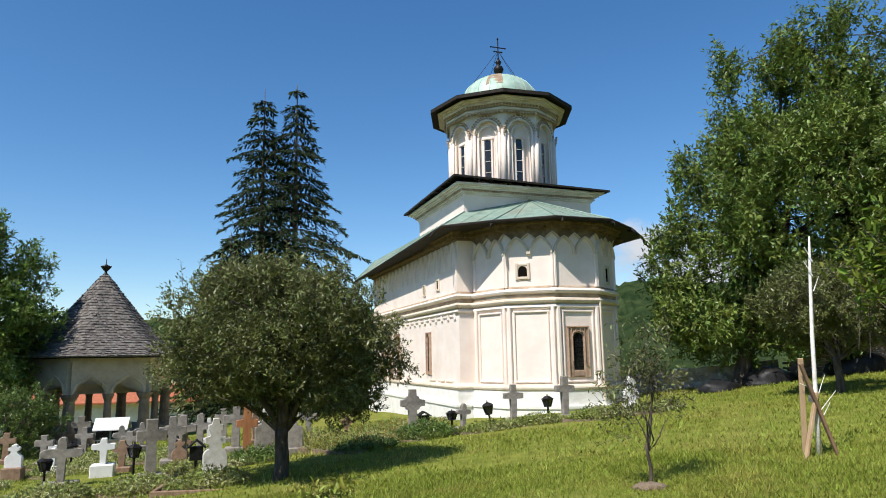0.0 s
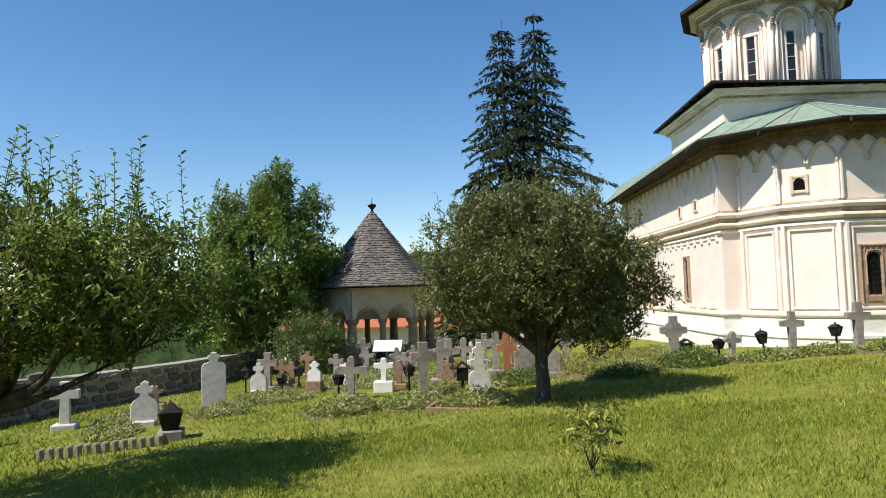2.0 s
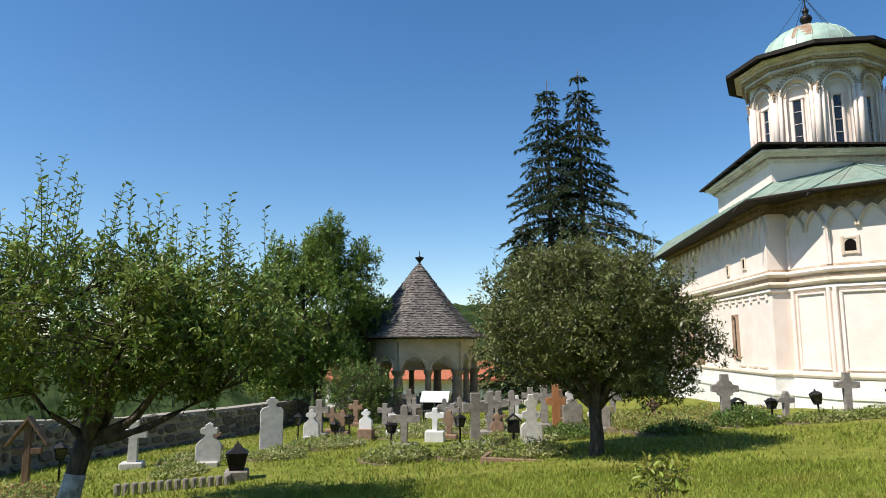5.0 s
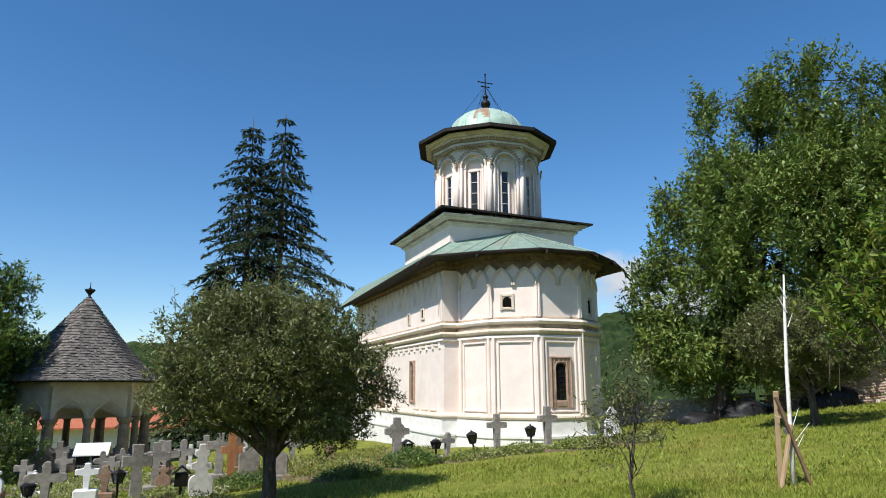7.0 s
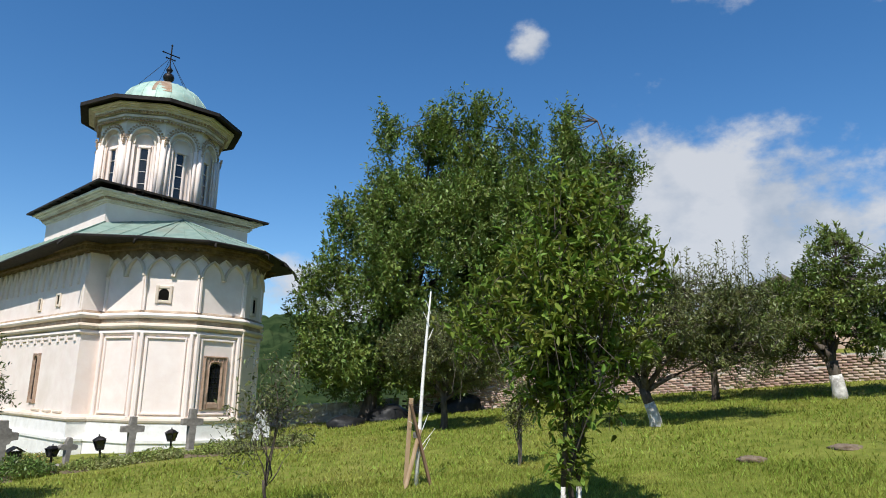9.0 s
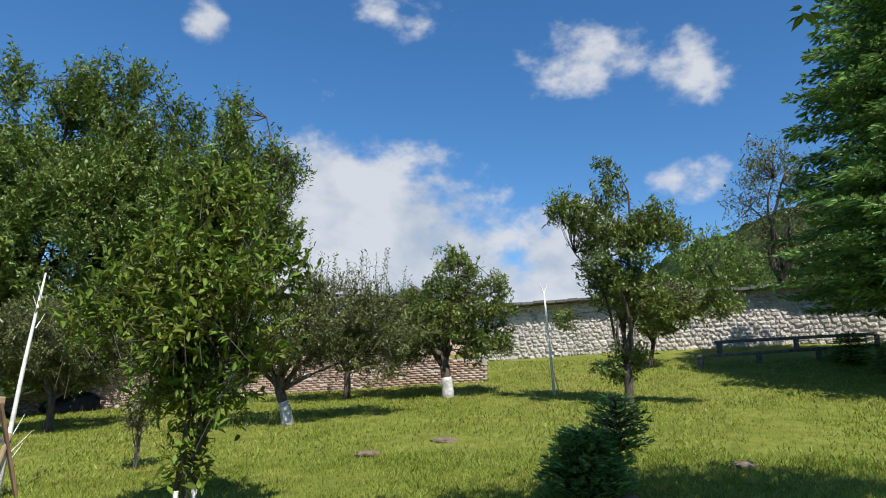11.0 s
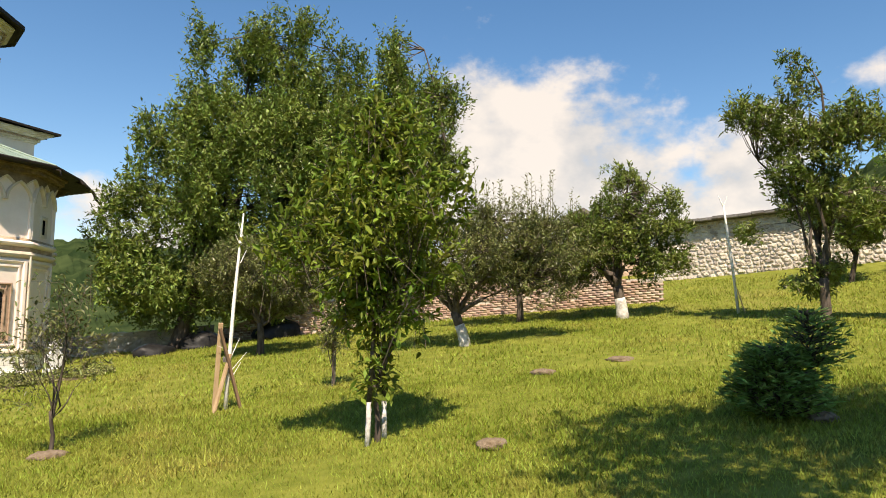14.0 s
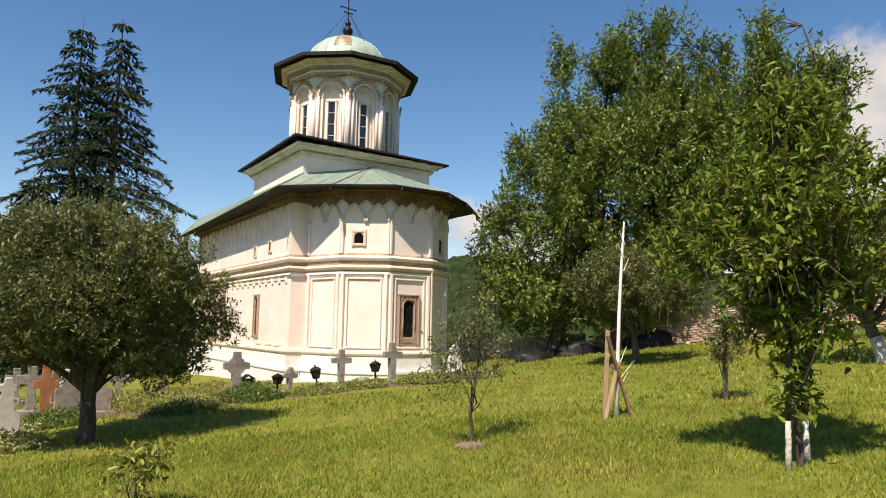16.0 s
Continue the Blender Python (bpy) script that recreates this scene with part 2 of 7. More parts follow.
M_FOREST = mat("far_forest", (0.016, 0.030, 0.012), (0.040, 0.060, 0.022), 0.12, 1.0, bump=1.0, bump_scale=0.2, c3=(0.055, 0.075, 0.03), scale3=0.03, amount3=0.6, spec=0.0)
M_DARKKERB = mat("dark_concrete_kerb", (0.09, 0.075, 0.06), (0.16, 0.135, 0.105), 9.0, 0.95, bump=0.4, bump_scale=50)
M_GREYTIN = mat("grey_green_tin", (0.16, 0.19, 0.17), (0.24, 0.27, 0.25), 6.0, 0.5, metal=0.2, bump=0.1)
M_TARP = mat("black_sheeting", (0.008, 0.008, 0.009), (0.02, 0.02, 0.02), 8.0, 0.5, bump=0.5, bump_scale=8)


def leaf_mat(name, dark, light, third=None, amount=0.0, trans=0.24, rough=0.42, gloss=0.42):
    return mat(name, dark, light, 0.9, rough, bump=0, c3=third, scale3=1.7, amount3=amount, translucent=trans, per_island=0.45, spec=gloss)


L_APPLE = leaf_mat("apple_leaf", (0.098, 0.118, 0.032), (0.205, 0.220, 0.076), (0.14, 0.115, 0.055), 0.35)
L_APPLEFRESH = leaf_mat("fresh_apple_leaf", (0.120, 0.180, 0.034), (0.250, 0.310, 0.072), (0.15, 0.14, 0.055), 0.25, trans=0.3)
L_BIG = leaf_mat("cherry_leaf", (0.094, 0.150, 0.028), (0.215, 0.268, 0.058))
L_PEAR = leaf_mat("pear_leaf", (0.105, 0.155, 0.030), (0.220, 0.262, 0.060))
L_YOUNG = leaf_mat("young_leaf", (0.110, 0.175, 0.022), (0.225, 0.285, 0.045), (0.27, 0.22, 0.038), 0.4, trans=0.34, rough=0.55, gloss=0.25)
L_LINDEN = leaf_mat("linden_leaf", (0.105, 0.171, 0.030), (0.208, 0.282, 0.059))
L_SPRUCE = leaf_mat("spruce_needles", (0.022, 0.036, 0.017), (0.050, 0.070, 0.028), trans=0.12, rough=0.8, gloss=0.1)
L_FIR = leaf_mat("fir_needles", (0.13, 0.23, 0.06), (0.27, 0.40, 0.105), trans=0.3, rough=0.7, gloss=0.15)
L_BUSH = leaf_mat("shrub_leaf", (0.076, 0.137, 0.026), (0.168, 0.230, 0.053))
L_YELLOW = leaf_mat("yellowing_leaf", (0.15, 0.20, 0.03), (0.30, 0.31, 0.05), (0.42, 0.30, 0.04), 0.6)
L_BED = leaf_mat("grave_plants", (0.17, 0.215, 0.05), (0.33, 0.35, 0.11), (0.40, 0.38, 0.22), 0.6, rough=0.7, gloss=0.15)
L_ORANGE = leaf_mat("orange_flowers", (0.45, 0.16, 0.02), (0.55, 0.30, 0.03))
L_WHITEFLOWER = leaf_mat("white_flowers", (0.42, 0.42, 0.30), (0.60, 0.58, 0.46), rough=0.7, gloss=0.15)
L_REDFLOWER = leaf_mat("red_flowers", (0.45, 0.08, 0.04), (0.5, 0.2, 0.12))

# ---------------------------------------------------------------- helpers for building
RNG = np.random.default_rng(7)
GX = [-60, -24, -13, -5, 0, 5, 10, 18, 24, 28, 45, 90]
GZ = [-9.0, -1.8, -1.0, -0.55, -0.12, 0.33, 0.9, 1.9, 3.15, 3.95, 6.0, 9.0]


def ground_z(x, y):
    """Height of the sloping ground."""
    z = np.interp(x, GX, GZ) - 0.012 * np.clip(np.asarray(y) - 8, 0, 60)
    z = z - 0.2 * np.clip(np.asarray(y) - 23.5, 0, 40) * np.clip((np.asarray(x) - 3.5) / 2, 0, 1)
    z = z - 0.14 * np.clip(np.asarray(y) - 32, 0, 40) * np.clip((-np.asarray(x) - 2) / 8, 0, 1)
    return z


def gz(x, y):
    return float(ground_z(x, y))


def mesh_from(name, verts, faces, material, smooth=False):
    me = bpy.data.meshes.new(name)
    verts = np.asarray(verts, np.float32).reshape(-1, 3)
    if isinstance(faces, np.ndarray):
        k = faces.shape[1]
        me.vertices.add(len(verts))
        me.vertices.foreach_set("co", verts.ravel())
        me.loops.add(faces.size)
        me.loops.foreach_set("vertex_index", faces.astype(np.int32).ravel())
        me.polygons.add(len(faces))
        me.polygons.foreach_set("loop_start", np.arange(0, faces.size, k, dtype=np.int32))
        me.update(calc_edges=True)
    else:
        me.from_pydata([tuple(map(float, v)) for v in verts], [], faces)
        me.update()
    me.materials.append(material)
    if smooth:
        me.polygons.foreach_set("use_smooth", np.ones(len(me.polygons), bool))
    return me


def part(name, bm, material, parent, label="", smooth=False):
    """Links a bmesh as one mesh object under a thing or a part."""
    bmesh.ops.recalc_face_normals(bm, faces=bm.faces)
    me = bpy.data.meshes.new(name)
    bm.to_mesh(me)
    bm.free()
    me.materials.append(material)
    if smooth:
        for p in me.polygons:
            p.use_smooth = True
    ob = new(name, me)
    if parent is not None:
        ob.parent = parent
    return tagged(ob, label)


def mpart(name, me, parent, label=""):
    ob = new(name, me)
    if parent is not None:
        ob.parent = parent
    return tagged(ob, label)


def thing(name, x, y, z, label, category, group="", turn=0.0, kind=""):
    ob = new(name)
    ob.empty_display_size = 0.2
    ob.matrix_basis = pose(x, y, z, 0, 0, turn)
    return tagged(ob, label, category, group, kind)


def box(bm, x0, y0, z0, x1, y1, z1, m=None, bevel=0.0):
    r = bmesh.ops.create_cube(bm, size=1.0)
    vs = r["verts"]
    for v in vs:
        v.co = Vector(((x0 + x1) / 2 + v.co.x * (x1 - x0), (y0 + y1) / 2 + v.co.y * (y1 - y0), (z0 + z1) / 2 + v.co.z * (z1 - z0)))
    if bevel:
        es = {e for v in vs for e in v.link_edges}
        vs = bmesh.ops.bevel(bm, geom=list(es), offset=bevel, segments=1, affect="EDGES")["verts"] or vs
    if m is not None:
        fs = {v for v in vs}
        for v in fs:
            v.co = m @ v.co
    return vs


def prism(bm, outline, z0, z1):
    """An upright prism over a list of (x, y)."""
    lo = [bm.verts.new((x, y, z0)) for x, y in outline]
    hi = [bm.verts.new((x, y, z1)) for x, y in outline]
    n = len(lo)
    bm.faces.new(lo[::-1])
    bm.faces.new(hi)
    for i in range(n):
        bm.faces.new((lo[i], lo[(i + 1) % n], hi[(i + 1) % n], hi[i]))


def slab(bm, outline, thick, m):
    """A plate from an outline in the local x-z plane, thick along local y, put in place by m."""
    a = [bm.verts.new(m @ Vector((x, -thick / 2, z))) for x, z in outline]
    b = [bm.verts.new(m @ Vector((x, thick / 2, z))) for x, z in outline]
    n = len(a)
    bm.faces.new(a)
    bm.faces.new(b[::-1])
    for i in range(n):
        bm.faces.new((a[i], b[i], b[(i + 1) % n], a[(i + 1) % n]))


def tube(bm, pts, radii, sides=6, cap=True):
    """A tapered tube along points."""
    rings = []
    for i, p in enumerate(pts):
        p = Vector(p)
        d = (Vector(pts[min(i + 1, len(pts) - 1)]) - Vector(pts[max(i - 1, 0)])).normalized()
        u = d.orthogonal().normalized() if abs(d.z) < 0.9 else Vector((1, 0, 0)).cross(d).normalized()
        w = d.cross(u)
        r = radii[i] if hasattr(radii, "__len__") else radii
        rings.append([bm.verts.new(p + r * (math.cos(k * math.tau / sides) * u + math.sin(k * math.tau / sides) * w)) for k in range(sides)])
    for a, b in zip(rings, rings[1:]):
        for k in range(sides):
            bm.faces.new((a[k], a[(k + 1) % sides], b[(k + 1) % sides], b[k]))
    if cap:
        bm.faces.new(rings[0][::-1])
        bm.faces.new(rings[-1])


def lathe(bm, profile, sides=16, m=None, start=0.0):
    """A turned body: profile of (radius, z)."""
    m = m or Matrix()
    rings = []
    for r, z in profile:
        rings.append([bm.verts.new(m @ Vector((max(r, 1e-4) * math.cos(start + k * math.tau / sides), max(r, 1e-4) * math.sin(start + k * math.tau / sides), z))) for k in range(sides)])
    for a, b in zip(rings, rings[1:]):
        for k in range(sides):
            bm.faces.new((a[k], a[(k + 1) % sides], b[(k + 1) % sides], b[k]))
    bm.faces.new(rings[0][::-1])
    bm.faces.new(rings[-1])


def ribbon(bm, pts, width, depth, at):
    """A raised rib along points (u, v) of a wall; at(u, v, out) gives places."""
    n = len(pts)
    rows = []
    for i in range(n):
        (u0, v0), (u1, v1) = pts[max(i - 1, 0)], pts[min(i + 1, n - 1)]
        du, dv = u1 - u0, v1 - v0
        q = math.hypot(du, dv) or 1.0
        nu, nv = -dv / q * width / 2, du / q * width / 2
        u, v = pts[i]
        rows.append([bm.verts.new(at(u + s * nu, v + s * nv, o)) for s, o in ((-1, -0.02), (-1, depth * 0.7), (-0.6, depth), (0.6, depth), (1, depth * 0.7), (1, -0.02))])
    for a, b in zip(rows, rows[1:]):
        for k in range(5):
            bm.faces.new((a[k], a[k + 1], b[k + 1], b[k]))
    bm.faces.new(rows[0])
    bm.faces.new(rows[-1][::-1])


# ---------------------------------------------------------------- trees


def leaf_mesh(name, centres, size, material, spread_up=0.3, length=1.9, droop=0.0, rng=RNG, width=0.33, aim=None, fine=False):
    """Many small leaves round the given places: one bent quad each, or two halves folded at the midrib where fine."""
    n = len(centres)
    if aim is None:
        d = rng.normal(size=(n, 3))
        d[:, 2] = d[:, 2] * (1 - spread_up) - droop
    else:
        d = np.array(aim, float)
    d /= np.linalg.norm(d, axis=1)[:, None] + 1e-9
    up = rng.normal(size=(n, 3)) * 0.55 + (0, 0, 1.0)
    s = np.cross(d, up)
    s /= np.linalg.norm(s, axis=1)[:, None] + 1e-9
    k = size * rng.uniform(0.6, 1.3, (n, 1))
    nor = np.cross(s, d) * k
    tip, half = d * k * length, s * k * width
    if not fine:
        mid = d * k * length * 0.45
        v = np.stack([centres, centres + mid + half + nor * 0.12, centres + tip, centres + mid - half + nor * 0.12], 1).reshape(-1, 3)
        return mesh_from(name, v, np.arange(4 * n).reshape(n, 4), material)
    low, high = d * k * length * 0.28, d * k * length * 0.68
    v = np.stack([centres, centres + low + half + nor * 0.16, centres + high + half * 0.86 + nor * 0.12, centres + tip - nor * 0.22,
                  centres + high - half * 0.86 + nor * 0.12, centres + low - half + nor * 0.16], 1).reshape(-1, 3)
    o = 6 * np.arange(n)[:, None]
    f = np.concatenate([o + np.array([[0, 1, 2, 3]]), o + np.array([[0, 3, 4, 5]])], 0)
    return mesh_from(name, v, f, material)


def branch(bm, p0, p1, r0, r1, rng, sag=0.1, n=5, sides=5):
    p0, p1 = np.array(p0, float), np.array(p1, float)
    L = np.linalg.norm(p1 - p0)
    pts = []
    wob = rng.normal(size=(2, 3)) * 0.07 * L
    for i in range(n):
        t = i / (n - 1)
        q = p0 + (p1 - p0) * t + wob[0] * math.sin(math.pi * t) + wob[1] * math.sin(2 * math.pi * t) * 0.5
        q[2] += sag * L * math.sin(math.pi * t)
        pts.append(q)
    tube(bm, pts, [r0 + (r1 - r0) * i / (n - 1) for i in range(n)], sides, cap=False)
    return pts


def broadleaf(name, x, y, fork, height, blobs, trunk_r, leaves, leaf, material, label, category="tree", bark=M_BARK, lime=0.0, lean=(0, 0), clumps=220, clump_r=0.28, shoots=0, shoot_h=0.8, droop=0.1, seed=1, group="", hollow=0.35, tall=0.8, twig=0.32, rise=0.35, twigs=7, fine=False):
    """A tree: tapered trunk, limbs to many leaf clumps inside the blobs (x, y, z, rx, ry, rz from its foot)."""
    rng = np.random.default_rng(seed)
    z = gz(x, y)
    tree = thing(name, x, y, z, label, category, group)
    blobs = np.array(blobs, float)
    vol = blobs[:, 3] * blobs[:, 4] * blobs[:, 5]
    pick = rng.choice(len(blobs), clumps, p=vol**0.75 / (vol**0.75).sum())
    d = rng.normal(size=(clumps, 3))
    d /= np.linalg.norm(d, axis=1)[:, None]
    rad = rng.uniform(hollow, 1.0, (clumps, 1)) ** 0.6
    rad *= 1 + 0.07 * rng.uniform(-1, 1, (clumps, 1))
    cen = blobs[pick, :3] + d * rad * blobs[pick, 3:]
    cen[:, 2] = np.maximum(cen[:, 2], fork * 0.75)
    bm = bmesh.new()
    lx, ly = lean
    top = np.array([lx, ly, fork])
    pts = [(lx * t + 0.02 * math.sin(5 * t), ly * t, fork * t - (0.15 if t == 0 else 0)) for t in (0, 0.15, 0.4, 0.7, 1)]
    tube(bm, pts, [trunk_r * 1.35, trunk_r * 1.08, trunk_r, trunk_r * 0.92, trunk_r * 0.95], 9)
    part("trunk", bm, bark, tree, smooth=True)
    if lime:
        bm = bmesh.new()
        tube(bm, [(lx * t + 0.02 * math.sin(5 * t), ly * t, fork * t - (0.15 if t == 0 else 0)) for t in (0, 0.15, 0.4, 0.62)], [trunk_r * 1.35 + 0.006, trunk_r * 1.08 + 0.006, trunk_r + 0.006, trunk_r * 0.95 + 0.004], 9)
        part("limewash", bm, M_LIME, tree, "flaking white limewash on the trunk", smooth=True)
    bm = bmesh.new()
    mean = blobs[:, :3].mean(0)
    order = rng.permutation(clumps)
    nlimb = max(5, min(9, clumps // 30))
    limbs = []
    for i in range(nlimb):
        c = cen[order[i]]
        aim = top + (c - top) * 0.72
        limbs.append(branch(bm, top - (0, 0, 0.08), aim, trunk_r * rng.uniform(0.45, 0.7), trunk_r * 0.16, rng, 0.06, 6, 6))
    # a leader through the crown
    peak = np.array([mean[0], mean[1], blobs[:, 2].max() + 0.4 * blobs[:, 5].max()])
    limbs.append(branch(bm, top - (0, 0, 0.08), peak, trunk_r * 0.75, trunk_r * 0.1, rng, 0.0, 7, 6))
    joints = np.array([q for l in limbs for q in l[1:]])
    for i in order[: min(clumps, 160)]:
        c = cen[i]
        j = joints[np.argmin(((joints - c) ** 2).sum(1))]
        branch(bm, j, c, trunk_r * 0.13, trunk_r * 0.035, rng, 0.03, 4, 3)
    part("branchwork", bm, bark, tree, smooth=True)["kind"] = "stuff"
    # leafy twigs fan out of every clump, outwards and upwards; leaves sit alternately along each
    nt = clumps * twigs
    idx = np.repeat(np.arange(clumps), twigs)
    outw = cen[idx] - (mean * 0.6 + top * 0.4)
    outw /= np.linalg.norm(outw, axis=1)[:, None] + 1e-9
    td = outw * (1 - rise) + np.array([0, 0, rise]) + rng.normal(size=(nt, 3)) * 0.5
    td /= np.linalg.norm(td, axis=1)[:, None]
    tl = twig * rng.uniform(0.45, 1.25, (nt, 1))
    t0 = cen[idx] + np.clip(rng.normal(size=(nt, 3)), -1.6, 1.6) * clump_r * (1, 1, tall) - td * tl * 0.4
    per = max(1, leaves // nt)
    ti = np.repeat(np.arange(nt), per)
    u = np.tile((np.arange(per) + 0.5) / per, nt)[:, None] * rng.uniform(0.85, 1.1, (len(ti), 1))
    pos = t0[ti] + td[ti] * tl[ti] * u + rng.normal(size=(len(ti), 3)) * 0.02
    rad = rng.normal(size=(len(ti), 3))
    aim = rad / (np.linalg.norm(rad, axis=1)[:, None] + 1e-9) * 0.8 + td[ti] * 0.55 - np.array([0, 0, droop])
    bm = bmesh.new()
    for i in range(0, nt, max(1, nt // 700)):
        tube(bm, [t0[i] - td[i] * tl[i] * 0.5, t0[i] + td[i] * tl[i] * 0.9], [min(0.006, trunk_r * 0.12), min(0.003, trunk_r * 0.06)], 3, cap=False)
    part("twig_growth", bm, bark, tree)["kind"] = "stuff"
    if shoots:
        bm = bmesh.new()
        tops = cen[np.argsort(-cen[:, 2])[: int(clumps * 0.6)]]
        spos, saim = [], []
        for i in range(shoots):
            c = tops[rng.integers(len(tops))]
            h = shoot_h * rng.uniform(0.35, 1.0)
            e = c + (rng.normal() * 0.09 * h, rng.normal() * 0.09 * h, h)
            tube(bm, [c, (c + e) / 2 + rng.normal(size=3) * 0.012, e], [0.007, 0.005, 0.0025], 3, cap=False)
            a0, m = rng.uniform(0, math.tau), max(4, int(h / 0.042))
            for k in range(m):
                a = a0 + k * 2.4
                spos.append(c + (e - c) * ((k + 1) / m))
                saim.append((math.cos(a), math.sin(a), rng.uniform(0.35, 0.9)))
        part("shoot_growth", bm, M_SHOOT, tree)["kind"] = "stuff"
        pos, aim = np.concatenate([pos, spos]), np.concatenate([aim, saim])
    mpart("crown", leaf_mesh("crown", pos, leaf, material, rng=rng, aim=aim, fine=fine), tree)
    return tree


def conifer(name, x, y, height, radius, bare, material, label, seed=1, levels=46, per=7, droop=0.35, twig=0.34, density=26, group="", trunk_r=0.2, ragged=0.25, power=0.82, slim=0.12):
    """A spruce or fir: trunk, whorls of bending branches, hanging needle sprays."""
    rng = np.random.default_rng(seed)
    tree = thing(name, x, y, gz(x, y), label, "tree", group)
    bm = bmesh.new()
    tube(bm, [(0, 0, -0.2), (0.02, 0, height * 0.3), (0, 0.03, height * 0.7), (0, 0, height)], [trunk_r * 1.3, trunk_r, trunk_r * 0.5, 0.015], 8)
    part("trunk", bm, M_BARK, tree, smooth=True)
    bm = bmesh.new()
    pos, dirs = [], []
    for i in range(levels):
        t = (i + rng.uniform(-0.3, 0.3)) / levels
        z = bare + (height - bare) * t
        env = radius * ((1 - t) ** power) * (0.92 if t > 0.04 else 0.7) + 0.08
        a0 = rng.uniform(0, math.tau)
        for k in range(per):
            a = a0 + k * math.tau / per + rng.normal() * 0.25
            L = env * rng.uniform(1 - ragged, 1 + ragged * 0.6)
            ca, sa = math.cos(a), math.sin(a)
            drop = droop * L * rng.uniform(0.7, 1.3)
            pts = [np.array([ca * L * s, sa * L * s, z + 0.10 * L * math.sin(math.pi * s * 0.7) - drop * s**1.6 + (0.16 * L * max(0, s - 0.75) * 2)]) for s in (0, 0.3, 0.6, 0.85, 1.0)]
            tube(bm, pts, [0.02 + 0.012 * L, 0.015 + 0.008 * L, 0.012, 0.008, 0.004], 4, cap=False)
            n = max(8, int(density * L))
            comb = np.linspace(0.14, 0.98, max(4, int(L * 4.2)))
            s = comb[rng.integers(len(comb), size=n)] + rng.normal(size=n) * 0.012
            P = np.array(pts)
            xs = np.stack([np.interp(s, (0, 0.3, 0.6, 0.85, 1.0), P[:, c]) for c in range(3)], 1)
            reach = rng.uniform(0.0, 1.0, n) * (0.30 * L * (1.1 - s) + 0.06)
            side = rng.choice((-1, 1), n) * reach
            xs[:, 0] += ca * reach * 0.7
            xs[:, 1] += sa * reach * 0.7
            xs[:, 0] += -sa * side
            xs[:, 1] += ca * side
            xs[:, 2] -= np.abs(side) * 0.25 * droop / 0.35
            pos.append(xs)
            dd = np.stack([ca * 0.7 + -sa * np.sign(side) * 0.7, sa * 0.7 + ca * np.sign(side) * 0.7, -droop * rng.uniform(0.3, 2.2, n)], 1)
            dirs.append(dd)
    part("branchwork", bm, M_BARK, tree)["kind"] = "stuff"
    pos, dirs = np.concatenate(pos), np.concatenate(dirs)
    n = len(pos)
    dirs += rng.normal(size=(n, 3)) * 0.25
    dirs /= np.linalg.norm(dirs, axis=1)[:, None]
    s = np.cross(dirs, rng.normal(size=(n, 3)) * 0.5 + (0, 0, 1))
    s /= np.linalg.norm(s, axis=1)[:, None] + 1e-9
    k = twig * rng.uniform(0.5, 1.2, (n, 1))
    w = k * slim
    v = np.stack([pos - s * w * 0.5, pos + dirs * k * 0.5 - s * w, pos + dirs * k, pos + dirs * k * 0.5 + s * w], 1).reshape(-1, 3)
    mpart("needles", mesh_from("needles", v, np.arange(4 * n).reshape(n, 4), material), tree)
    return tree


# ---------------------------------------------------------------- ground and distance
def axis_steps(fine_lo, fine_hi, step, far):
    a = list(np.arange(fine_lo, fine_hi + step, step))
    s, v = step * 1.5, fine_hi + step
    while v < far:
        v += s
        a.append(v)
        s *= 1.35
    s, v = step * 1.5, fine_lo
    while v > -far:
        v -= s
        a.insert(0, v)
        s *= 1.35
    return np.array(a)


xs, ys = axis_steps(-26, 34, 0.4, 900), axis_steps(-8, 40, 0.4, 900)
gxx, gyy = np.meshgrid(xs, ys)
gzz = ground_z(gxx, gyy)
near_mask = (np.abs(gxx) < 60) & (np.abs(gyy) < 60)
bumps = np.array([noise.noise((a * 0.45, b * 0.45, 0.0)) * 0.05 + noise.noise((a * 1.7, b * 1.7, 3.0)) * 0.015 if m else 0.0 for a, b, m in zip(gxx.ravel(), gyy.ravel(), near_mask.ravel())]).reshape(gxx.shape)
gv = np.stack([gxx, gyy, gzz + bumps - 0.02], -1).reshape(-1, 3)
W_ = len(xs)
ii = np.arange(len(ys) - 1)[:, None] * W_ + np.arange(W_ - 1)[None]
gf = np.stack([ii, ii + 1, ii + W_ + 1, ii + W_], -1).reshape(-1, 4)
ground = new("ground", mesh_from("ground", gv, gf, M_GRASS_GROUND, smooth=True))
tagged(ground, "sloping mown lawn with dry patches", "lawn", kind="structure")

